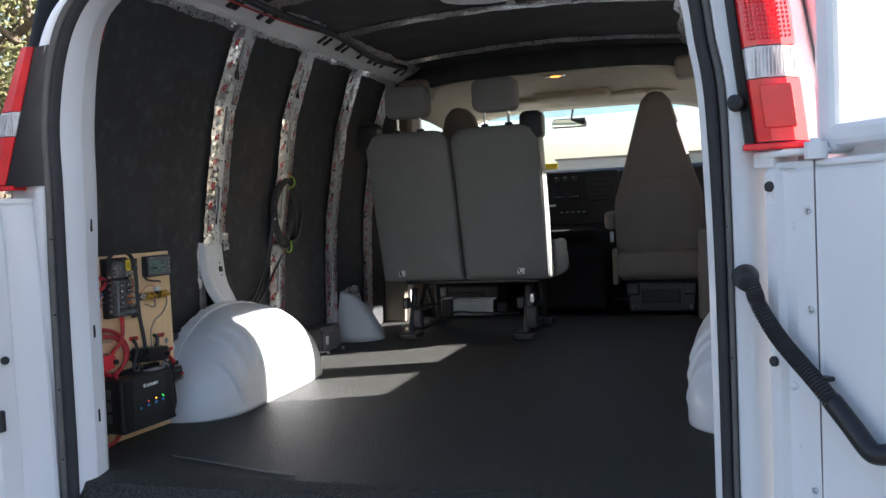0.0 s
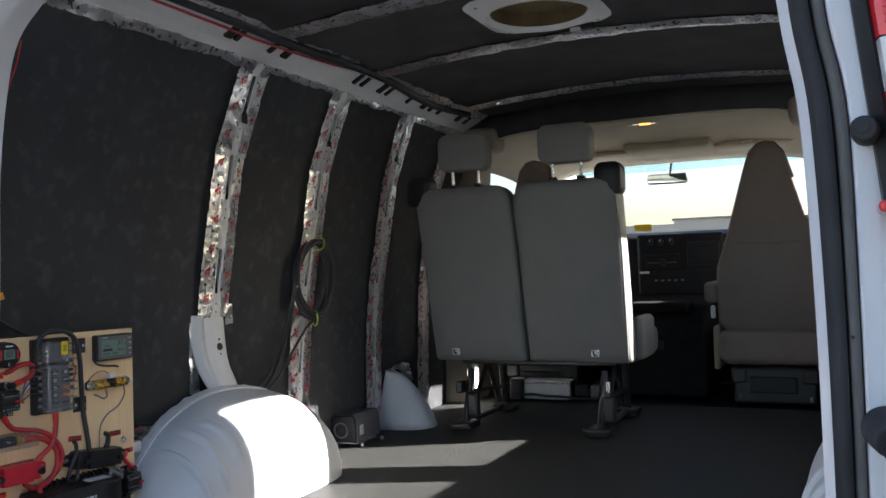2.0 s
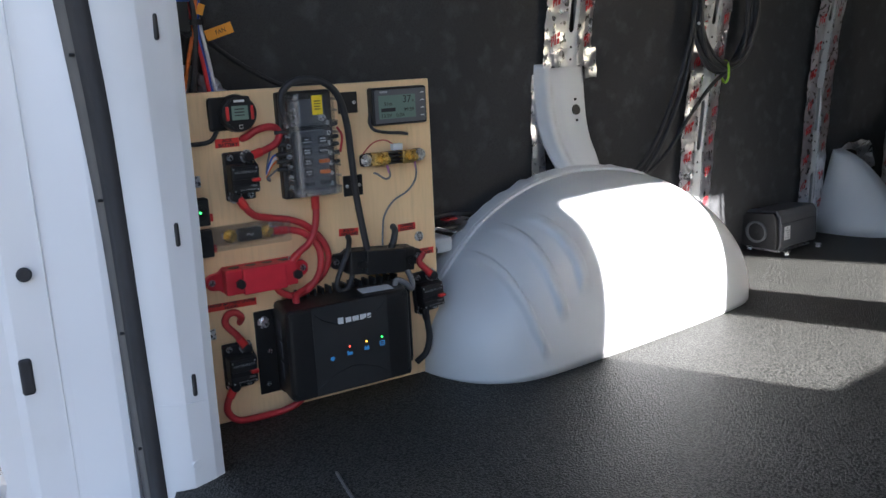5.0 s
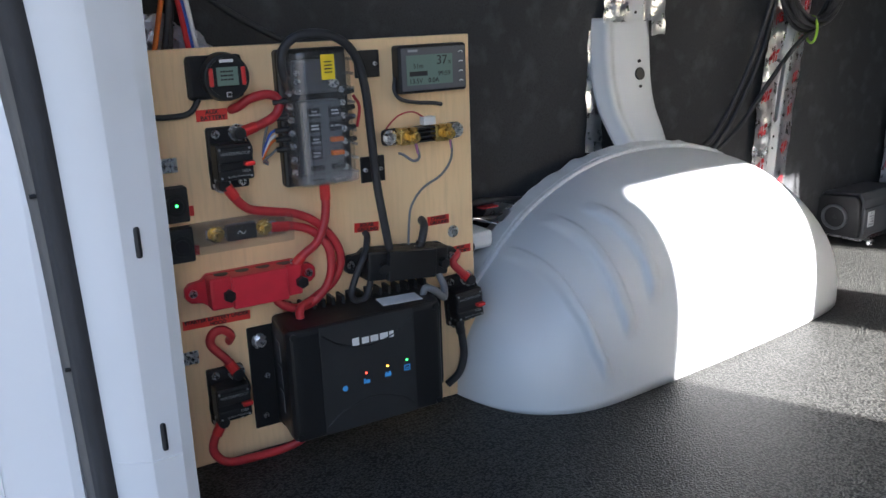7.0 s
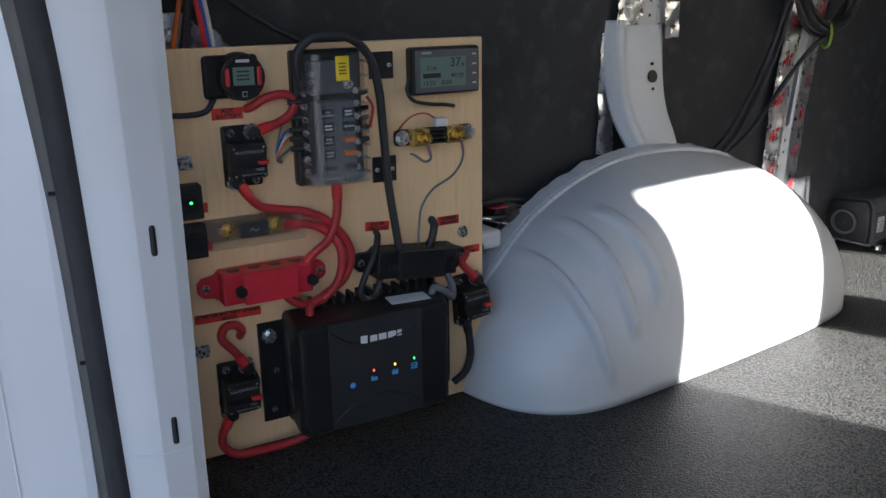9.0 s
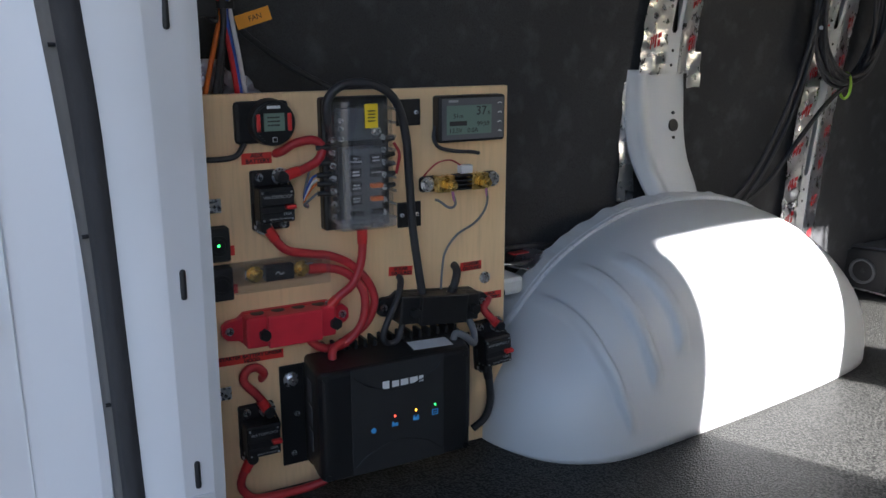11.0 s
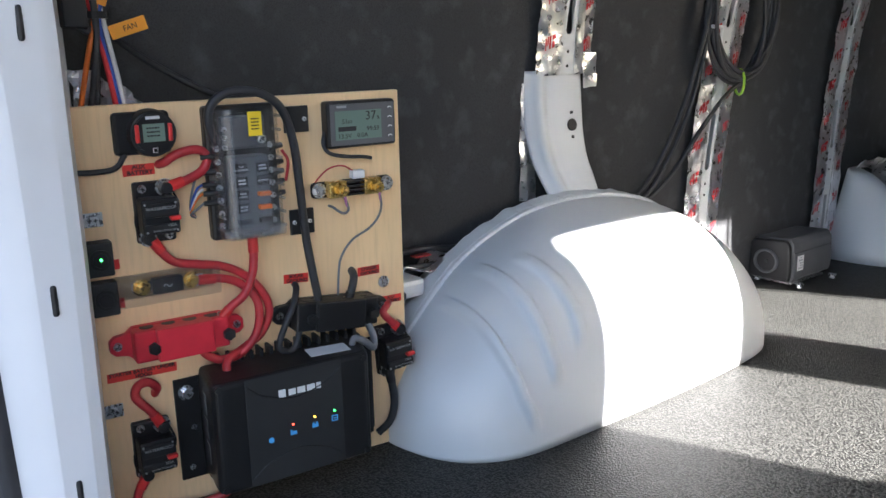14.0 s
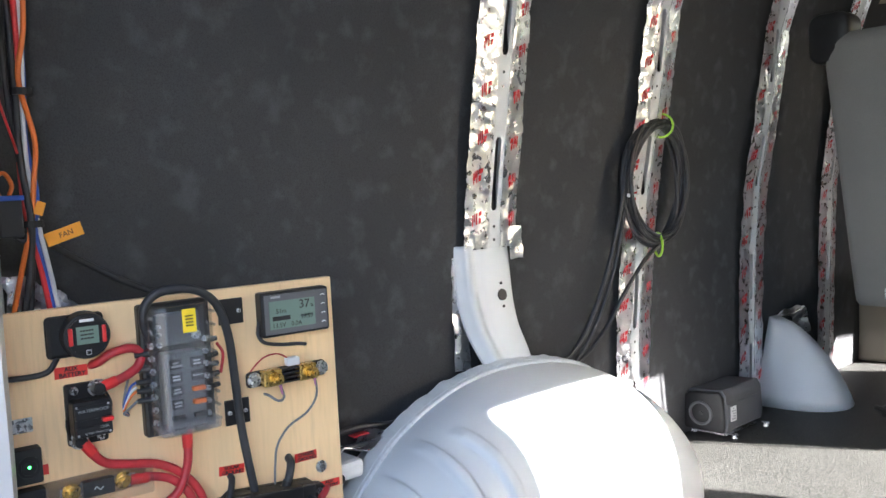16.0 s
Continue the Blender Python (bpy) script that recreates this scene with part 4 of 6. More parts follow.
tagged(link("headliner", thick(grid(rows), 0.012), TAN_TRIM, smooth=True), "beige moulded headliner over the cab", "headliner", kind="structure")
rows = []
for i in range(25):
    x = 0.86 * (2 * i / 24 - 1)
    z = 1.278 - 0.10 * (abs(x) / 0.86) ** 4 - 0.05 * (abs(x) / 0.86) ** 12
    rows.append([(x, 2.505, z - 0.006), (x, 2.49, z + 0.002), (x, 2.488, z + 0.10)])
tagged(link("roof_drop", thick(grid(rows), 0.004), ROOF_FELT, smooth=True), "black felt drop between roof and headliner", "ceiling drop", kind="structure")
# corner trim pieces either side
for side in (-1, 1):
    b = box((side * 0.70, 2.52, 1.235), (0.17, 0.16, 0.11), 0.035, 4)
    tagged(link("corner_trim", b, TAN_PLASTIC, smooth=True), "rounded tan plastic corner trim where headliner meets side", "trim", kind="structure")
    # door pillars, trim below the windows and front pillars
    b = prism([(2.62, 0.0), (2.90, 0.0), (2.90, 0.70), (2.84, 1.20), (2.68, 1.20), (2.62, 0.70)], "x", 0.86 * side, 0.985 * side, bevel=0.012)
    for v in b.verts:
        v.co.x -= side * 0.13 * max(0, v.co.z - 0.6)
    tagged(link("pillar_trim", b, TAN_PLASTIC), "tan plastic trim on the door pillar", "trim", kind="structure")
    b = box((side * 0.95, 3.40, 0.36), (0.07, 1.0, 0.72), 0.02)
    tagged(link("cab_door_trim", b, TAN_PLASTIC), "tan inner trim of the cab door", "door trim", kind="structure")
    b = tube([(side * 0.90, 4.35, 0.78), (side * 0.84, 4.05, 1.02), (side * 0.74, 3.80, 1.24)], 0.045, 10, 6)
    tagged(link("front_pillar", b, TAN_TRIM, smooth=True), "beige covered windscreen pillar", "pillar", kind="structure")
# windscreen with its tinted band
b = bmesh.new()
grid([[(x, 4.40 - 0.25 * (x / 0.9) ** 2, 0.80) for x in (-0.9, -0.6, -0.3, 0, 0.3, 0.6, 0.9)], [(x * 0.86, 3.92 - 0.12 * (x / 0.9) ** 2, 1.19) for x in (-0.9, -0.6, -0.3, 0, 0.3, 0.6, 0.9)]], b)
ws = tagged(link("windscreen", thick(b, 0.005), GLASS, smooth=True), "wide curved windscreen", "windscreen", kind="structure")
ws.visible_shadow = False
b = bmesh.new()
grid([[(x, 3.91 - 0.12 * (x / 0.78) ** 2, 1.19) for x in (-0.78, -0.4, 0, 0.4, 0.78)], [(x, 3.80 - 0.10 * (x / 0.78) ** 2, 1.275) for x in (-0.78, -0.4, 0, 0.4, 0.78)]], b)
wt = tagged(link("windscreen_band", thick(b, 0.005), TINT, smooth=True), "blue tinted band at the top of the windscreen", "windscreen", kind="structure")
wt.visible_shadow = False
# white bonnet ahead
b = box((0, 5.0, 0.46), (1.7, 1.1, 0.35), 0.08, 3)
tagged(link("bonnet", b, PAINT), "white painted bonnet beyond the windscreen", "bonnet", kind="structure")
b = prism([(3.72, -0.40), (3.72, 0.0), (4.46, 0.0), (4.46, -0.40)], "x", -0.98, 0.98)
tagged(link("bulkhead", b, BLACK), "black footwell bulkhead under the dashboard", "bulkhead", kind="structure")

b = box((0.0, 3.42, headliner_z(0, 3.42) - 0.008), (0.44, 0.34, 0.05), 0.022, 3)
tagged(link("overhead_console", b, TAN_TRIM, smooth=True), "beige raised panel in the middle of the headliner", "console", kind="structure")
# dashboard
t = thing("dashboard", Matrix(), "black plastic dashboard with radio, dials and vents", "dashboard")
prof = [(3.66, 0.10), (3.64, 0.45), (3.60, 0.62), (3.62, 0.79), (3.68, 0.825), (4.30, 0.80), (4.45, 0.70), (4.45, 0.0), (3.9, 0.0)]
part("body", prism(prof, "x", -0.93, 0.93, bevel=0.015), BLACK, t)
stack = box((0.0, 3.60, 0.64), (0.46, 0.05, 0.34), 0.015)
part("centre_console", stack, SATIN, t)
for k in range(3):
    part("dial", cyl((-0.155 + 0.055 * k, 3.576, 0.765), (-0.155 + 0.055 * k, 3.556, 0.765), 0.017, seg=20, bevel=0.003), DARK_GREY, t)
    part("dial_mark", box((-0.155 + 0.055 * k, 3.5545, 0.772), (0.003, 0.002, 0.012)), WHITE_INK, t)
part("radio", box((-0.09, 3.572, 0.655), (0.185, 0.012, 0.085), 0.004), BLACK, t)
part("radio_knob", cyl((-0.09, 3.566, 0.655), (-0.09, 3.550, 0.655), 0.019, seg=24, bevel=0.003), DARK_GREY, t)
for k in range(8):
    x = -0.165 + 0.018 * k + (0.012 if k > 3 else 0)
    part("radio_button", box((x, 3.5645, 0.652), (0.010, 0.004, 0.005)), GREY_INK, t)
for k in range(5):
    part("switch", box((-0.13 + 0.035 * k, 3.572, 0.555), (0.014, 0.006, 0.008), 0.002), GREY_INK, t)
part("pocket", box((0.125, 3.571, 0.69), (0.17, 0.012, 0.14), 0.006), DARK_GREY, t)
for k in range(4):
    part("vent_slat", box((0.125, 3.562, 0.645 + 0.03 * k), (0.155, 0.008, 0.006)), BLACK, t)
part("sticker", box((-0.196, 3.602, 0.848), (0.095, 0.003, 0.036), m=None), YELLOW, t, "yellow paper sticker")
part("tag", box((-0.19, 3.568, 0.60), (0.05, 0.003, 0.012)), WHITE_INK, t)
t = thing("engine_cover", Matrix(), "black plastic engine cover between the front seats", "engine cover")
part("shell", prism([(3.05, 0.0), (3.10, 0.36), (3.22, 0.44), (3.60, 0.48), (3.66, 0.0)], "x", -0.27, 0.19, bevel=0.03, seg=3), COVER, t)
part("tray", box((-0.04, 3.20, 0.43), (0.30, 0.16, 0.05), 0.015), COVER, t)
part("latch", box((-0.04, 3.065, 0.25), (0.06, 0.02, 0.04), 0.006), DARK_GREY, t)

t = thing("rear_view_mirror", Matrix(), "rear-view mirror in a black shell hanging at the windscreen", "mirror")
part("shell", box((-0.123, 4.00, 1.150), (0.235, 0.035, 0.062), 0.016, 3), BLACK, t, smooth=True)
part("glass", box((0, 0, 0), (0.218, 0.003, 0.048), 0.001, m=pose(-0.123, 3.979, 1.150, -14, 0, 6)), MIRROR, t)
part("stalk", cyl((-0.11, 4.01, 1.17), (-0.09, 3.96, 1.24), 0.007), BLACK, t)
t = thing("dome_lamp", Matrix(), "small oval dome lamp glowing warm in the headliner", "lamp")
b = bmesh.new()
bmesh.ops.create_uvsphere(b, u_segments=20, v_segments=10, radius=1.0)
bmesh.ops.transform(b, matrix=pose(-0.015, 2.76, headliner_z(0, 2.76) - 0.004) @ Matrix.Diagonal((0.095, 0.055, 0.012, 1)), verts=b.verts)
part("lens", b, DOME_LENS, t, smooth=True)
b = bmesh.new()
bmesh.ops.create_uvsphere(b, u_segments=14, v_segments=8, radius=1.0)
bmesh.ops.transform(b, matrix=pose(0.0, 2.75, headliner_z(0, 2.75) - 0.014) @ Matrix.Diagonal((0.030, 0.022, 0.006, 1)), verts=b.verts)
part("bulb", b, DOME, t, smooth=True)
for side, w in ((1, 0.40), (-1, 0.40)):
    t = thing("sun_visor", Matrix(), "beige padded sun visor folded up", "sun visor", "sun visors")
    part("pad", box((side * 0.40, 3.52, headliner_z(0.40, 3.52) - 0.014), (w, 0.20, 0.026), 0.012, 3), TAN_TRIM, t, smooth=True)
    part("label", box((side * 0.40 - 0.02, 3.418, headliner_z(0.40, 3.52) - 0.014), (0.05, 0.003, 0.010)), WHITE_INK, t)

# ---------- seats ----------
def soft_slab(outline, y0, y1, lean, bulge=0.02, n=10):
    """A cushion with the given x, z outline between y0 (towards the rear) and y1; lean moves it back with height."""
    b = bmesh.new()
    cx, cz = sum(p[0] for p in outline) / len(outline), sum(p[1] for p in outline) / len(outline)
    zmin = min(p[1] for p in outline)
    rings = []
    for f, s in ((0.0, 0.0), (0.0, 0.5), (0.0, 0.90), (0.03, 0.965), (0.14, 0.995), (0.5, 1.0), (0.86, 0.995), (0.97, 0.965), (1.0, 0.90), (1.0, 0.5), (1.0, 0.0)):
        ring = []
        for x, z in outline:
            px, pz = cx + (x - cx) * s, cz + (z - cz) * s
            yy = y0 + (y1 - y0) * f
            yy += (-bulge if f < 0.5 else bulge) * (1 - s * s) if f in (0.0, 1.0) else 0.0
            ring.append((px, yy - lean * (pz - zmin), pz))
        rings.append(ring)
    grid(rings[1:-1], b, closed=True)
    b.verts.ensure_lookup_table()
    k = len(outline)
    b.faces.new(b.verts[:k][::-1])
    b.faces.new(b.verts[-k:])
    bmesh.ops.recalc_face_normals(b, faces=b.faces)
    return b

def rounded(x0, x1, z0, z1, r, n=6, rb=None):
    rb = r if rb is None else rb
    out = []
    for cx, cz, a0, rr in ((x1 - rb, z0 + rb, -90, rb), (x1 - r, z1 - r, 0, r), (x0 + r, z1 - r, 90, r), (x0 + rb, z0 + rb, 180, rb)):
        for k in range(n + 1):
            a = radians(a0 + 90 * k / n)
            out.append((cx + rr * math.cos(a), cz + rr * math.sin(a)))
    return out

bench = thing("bench_seat", Matrix(), "grey two-person bench seat with headrests, seen from behind", "bench seat")
for x0, x1, tl, tr in ((-0.752, -0.353, -0.030, -0.018), (-0.345, 0.060, -0.020, -0.010)):
    outline = [(x + (tl if x < (x0 + x1) / 2 else tr) * (z - 0.272) / 0.70, z) for x, z in rounded(x0, x1, 0.272, 0.972, 0.075, rb=0.018)]
    back = part("backrest", soft_slab(outline, 2.045, 2.15, 0.155, 0.012), GREY_CLOTH, bench, smooth=True)
    xm = x0 + 0.10 if x0 < -0.5 else x1 - 0.135
    part("strap_plate", box((xm, 2.030, 0.312), (0.034, 0.006, 0.028), 0.003), STEEL, back, "small steel plate")
    part("strap_hook", tube([(xm - 0.008, 2.026, 0.322), (xm - 0.004, 2.020, 0.308), (xm + 0.006, 2.022, 0.304)], 0.003, 6, 4), BLACK, back)
    xh = -0.556 if x0 < -0.5 else -0.142
    head = part("headrest", soft_slab(rounded(xh - 0.102, xh + 0.102, 1.032, 1.178, 0.036), 1.915, 2.00, 0.03, 0.010), GREY_CLOTH, bench, smooth=True)
    for dx in (-0.055, 0.055):
        part("post", cyl((xh + dx, 1.96, 0.955), (xh + dx, 1.955, 1.045), 0.006, seg=10), STEEL, head)
        part("socket", box((xh + dx, 1.957, 0.974), (0.032, 0.03, 0.014), 0.005), BLACK, head)
    part("seat_cushion", box(((x0 + x1) / 2, 2.37, 0.325), (x1 - x0, 0.46, 0.13), 0.04, 4), GREY_CLOTH, bench, smooth=True)
for x in (-0.765, 0.012):
    part("belt_guide", soft_slab(rounded(x - 0.052, x + 0.052, 0.900, 1.026, 0.030), 1.950, 2.03, 0.0, 0.008), BLACK, bench, "black plastic belt guide", smooth=True)
part("piping", tube([(0.046, 2.04, 0.285), (0.050, 2.00, 0.5), (0.050, 1.965, 0.75), (0.040, 1.945, 0.90)], 0.004, 6, 6), GREY_CLOTH, bench, smooth=True)
part("armrest", box((0.064, 2.25, 0.36), (0.050, 0.22, 0.17), 0.025, 4), GREY_CLOTH, bench, smooth=True)
part("seat_frame", box((-0.35, 2.34, 0.258), (0.66, 0.38, 0.018), 0.006), BLACK_METAL, bench)
for xl in (-0.615, -0.060):
    leg = bmesh.new()
    for p, q, r in (((xl, 2.10, 0.235), (xl, 2.02, 0.03), 0.014), ((xl, 2.02, 0.03), (xl, 2.48, 0.03), 0.013), ((xl, 2.48, 0.03), (xl, 2.44, 0.235), 0.014), ((xl, 2.13, 0.14), (xl, 2.42, 0.12), 0.010), ((xl, 2.10, 0.06), (xl, 2.26, 0.235), 0.010), ((xl, 2.40, 0.06), (xl, 2.28, 0.235), 0.010)):
        cyl(p, q, r, seg=10, bm=leg)
    box((xl, 2.02, 0.022), (0.09, 0.11, 0.03), 0.008, bm=leg)
    box((xl, 2.48, 0.022), (0.09, 0.11, 0.03), 0.008, bm=leg)
    box((xl + 0.03, 2.04, 0.10), (0.05, 0.04, 0.10), 0.012, bm=leg)
    box((xl - 0.02, 2.03, 0.17), (0.03, 0.05, 0.05), 0.008, bm=leg)
    ob = part("leg", leg, BLACK_METAL, bench)
    part("hook", tube([(xl - 0.045, 1.98, 0.02), (xl - 0.05, 1.955, 0.035), (xl - 0.01, 1.945, 0.03), (xl + 0.04, 1.955, 0.032), (xl + 0.045, 1.985, 0.02)], 0.007, 8, 5), BLACK_METAL, ob)
    part("latch_lever", box((xl + 0.035, 2.000, 0.190), (0.014, 0.010, 0.040), 0.004), STEEL if xl > -0.3 else BLACK_METAL, ob)

def front_seat(xc, label):
    t = thing("front_seat", Matrix(), label, "seat", "front seats")
    w = 0.236
    out = [(-w, 0.36), (-w - 0.004, 0.50), (-w + 0.004, 0.62), (-0.185, 0.76), (-0.14, 0.92), (-0.10, 1.06), (-0.075, 1.135), (-0.04, 1.172), (0, 1.182), (0.04, 1.172), (0.075, 1.135), (0.10, 1.06), (0.14, 0.92), (0.185, 0.76), (w - 0.004, 0.62), (w + 0.004, 0.50), (w, 0.36), (0.20, 0.325), (0.1, 0.315), (-0.1, 0.315), (-0.20, 0.325)]
    part("backrest", soft_slab([(xc + x, z) for x, z in out], 2.96, 3.09, 0.10, 0.012), TAN_CLOTH, t, smooth=True)
    part("seam", tube([(xc - 0.175, 2.908, 0.735), (xc, 2.905, 0.722), (xc + 0.175, 2.908, 0.735)], 0.003, 6, 6), TAN_CLOTH, t, smooth=True)
    part("seat_cushion", box((xc, 3.19, 0.255), (0.47, 0.50, 0.17), 0.05, 4), TAN_CLOTH, t, smooth=True)
    part("skirt", soft_slab(rounded(xc - 0.24, xc + 0.235, 0.192, 0.325, 0.03), 2.945, 3.0, 0.0, 0.01), TAN_CLOTH, t, smooth=True)
    base = box((xc, 3.10, 0.085), (0.35, 0.36, 0.16), 0.012)
    part("pedestal", base, BLACK_METAL, t)
    part("panel", box((xc - 0.005, 2.912, 0.09), (0.20, 0.014, 0.075), 0.010), DARK_GREY, t)
    for dx in (-0.15, 0.15):
        part("bracket", box((xc + dx, 2.93, 0.13), (0.07, 0.05, 0.07), 0.012), BLACK_METAL, t)
        part("bolt", cyl((xc + dx, 2.90, 0.02), (xc + dx, 2.90, 0.045), 0.008, seg=10), STEEL, t)
    part("armrest", box((xc - 0.265, 3.10, 0.505), (0.06, 0.32, 0.10), 0.025, 4), TAN_CLOTH, t, smooth=True)
    part("side_shield", box((xc - 0.245, 3.12, 0.25), (0.03, 0.34, 0.20), 0.012, 3), TAN_PLASTIC, t, smooth=True)
    part("lever", box((xc - 0.258, 2.965, 0.415), (0.020, 0.03, 0.06), 0.008), WHITE_P, t)
    return t
front_seat(0.498, "taupe vinyl front seat with a tall tapered backrest and armrest")
front_seat(-0.585, "taupe front seat mostly hidden behind the bench seat")

# ---------- electrical board ----------
BM = Matrix(((0.9954, 0.0954, 0, -0.8720), (-0.0954, 0.9954, 0, 0.0003), (0, 0, 1, 0), (0, 0, 0, 1)))   # x out of the board, y along it, z up


def text(s, size, material, parent, w, u, z, tilt=0.0, align="CENTER", name="lettering", bold=0.0):
    """Flat lettering that faces out of the board."""
    cu = bpy.data.curves.new("txt", "FONT")
    cu.body, cu.size, cu.align_x, cu.align_y, cu.extrude = s, size, align, "CENTER", 0.0002
    cu.offset = bold
    tmp = bpy.data.objects.new("txt", cu)
    scene.collection.objects.link(tmp)
    me = bpy.data.meshes.new_from_object(tmp.evaluated_get(bpy.context.evaluated_depsgraph_get()))
    bpy.data.objects.remove(tmp)
    bpy.data.curves.remove(cu)
    me.transform(Matrix.Translation((w, u, z)) @ Matrix.Rotation(radians(tilt), 4, "X") @ Matrix(((0, 0, 1, 0), (1, 0, 0, 0), (0, 1, 0, 0), (0, 0, 0, 1))))
    me.materials.clear()
    me.materials.append(material)
    me.name = name
    ob = new(name, me)
    ob.parent = parent
    return ob


def bars(parent, material, w, u, z, n, length, height, gap, seed, name="print_bar"):
    """Lines of print too small to read, as short bars."""
    rng = random.Random(seed)
    b = bmesh.new()
    for k in range(n):
        x = u - length / 2
        while x < u + length / 2 - 0.001:
            s = min(length * (0.12 + 0.22 * rng.random()), u + length / 2 - x)
            box((w, x + s / 2, z - k * gap), (0.0004, s * 0.82, height), bm=b)
            x += s
    return part(name, b, material, parent)


def on_board(name, label, category, group=""):
    return thing(name, BM, label, category, group)


def hexnut(w0, w1, u, z, r, material, parent, name="nut", stud=None):
    ob = part(name, cyl((w0, u, z), (w1, u, z), r, seg=6, bevel=r * 0.08), material, parent)
    if stud:
        part("stud", cyl((w1, u, z), (w1 + 0.006, u, z), r * 0.55, seg=12), stud, ob)
    return ob


def screw(u, z, parent, r=0.0042, w=0.0, material=None):
    ob = part("screw", cyl((w, u, z), (w + 0.003, u, z), r, r * 0.8, seg=14), material or STEEL, parent)
    for a in (0, 90):
        part("cross_slot", box((w + 0.0031, u, z), (0.0006, r * 1.1 if a else r * 0.25, r * 0.25 if a else r * 1.1)), BLACK, ob)
    return ob


board = on_board("electrical_board", "birch plywood board carrying the electrical parts, standing on the floor", "board")
part("panel", box((-0.006, 0.2385, 0.261), (0.012, 0.445, 0.521), 0.0012, 1), PLY, board)
for u, z in ((0.040, 0.391), (0.040, 0.152)):
    tab = part("mounting_tab", box((0.0012, u, z), (0.002, 0.024, 0.014), 0.0008), STEEL, board)
    screw(u + 0.004, z, tab, 0.005, 0.002)
for u, z in ((0.427, 0.252),):
    ob = part("washer", cyl((0, u, z), (0.0016, u, z), 0.0085, seg=18), STEEL, board)
    hexnut(0.0016, 0.006, u, z, 0.0055, STEEL, ob, "bolt_head")

# heater control
t = on_board("heater_control", "round black heater control with a small display and red keys", "controller")
part("base", box((0.006, 0.112, 0.488), (0.012, 0.066, 0.050), 0.005), SATIN, t)
ring = part("dial_body", cyl((0.004, 0.121, 0.488), (0.027, 0.121, 0.488), 0.0285, 0.0265, seg=40, bevel=0.002), BLACK, t, smooth=False)
part("face", cyl((0.027, 0.121, 0.488), (0.0285, 0.121, 0.488), 0.0225, seg=36), SATIN, ring)
part("display", box((0.029, 0.121, 0.4895), (0.0015, 0.025, 0.021), 0.0005), LCD, ring)
bars(ring, INK, 0.0300, 0.120, 0.4950, 3, 0.015, 0.0018, 0.0045, 3)
for s in (-1, 1):
    part("red_key", box((0.0285, 0.121 + s * 0.0188, 0.489), (0.003, 0.0052, 0.021), 0.002), RED_SHRINK, ring)
part("key", box((0.0285, 0.121, 0.4690), (0.0015, 0.006, 0.006), 0.001), WHITE_INK, ring)
part("key_centre", box((0.0295, 0.121, 0.4690), (0.0008, 0.0042, 0.0042)), BLACK, ring)
part("name_bar", box((0.0287, 0.121, 0.5068), (0.0006, 0.016, 0.0034)), WHITE_INK, ring)
cable("heater_control_cable", [BM @ Vector(p) for p in ((0.008, 0.090, 0.464), (0.010, 0.078, 0.450), (0.008, 0.055, 0.447), (0.008, 0.022, 0.449))], 0.0034, BLACK_CABLE, "thin black cable from the heater control")


def red_label(u, z, w, h, lines, size, tilt=0.0):
    t = on_board("tape_label", "red tape with handwritten black capitals: " + " ".join(lines).lower(), "label", "tape labels")
    part("tape", box((0.0006, 0, 0), (0.0008, w, h), m=Matrix.Translation((0, u, z)) @ Matrix.Rotation(radians(tilt), 4, "X")), LABEL_RED, t)
    for k, s in enumerate(lines):
        dz = (len(lines) - 1) / 2 - k
        text(s, size, INK, t, 0.0014, u + 0.001 * k, z + dz * size * 0.95, tilt, bold=0.00022)
red_label(0.1055, 0.4445, 0.037, 0.0135, ("AUX", "BATTERY"), 0.0072)
red_label(0.0845, 0.1925, 0.084, 0.0115, ("STARTER BATTERY UNDER", "HOOD"), 0.0066, -1)
red_label(0.2945, 0.2790, 0.035, 0.0125, ("SOLAR", "GROUND"), 0.0068, -4)
red_label(0.4040, 0.2720, 0.034, 0.0125, ("CHASSIS", "GROUND"), 0.0066, 0)
red_label(0.4380, 0.2240, 0.034, 0.0110, ("AUX", "BATTERY"), 0.0062, 0)


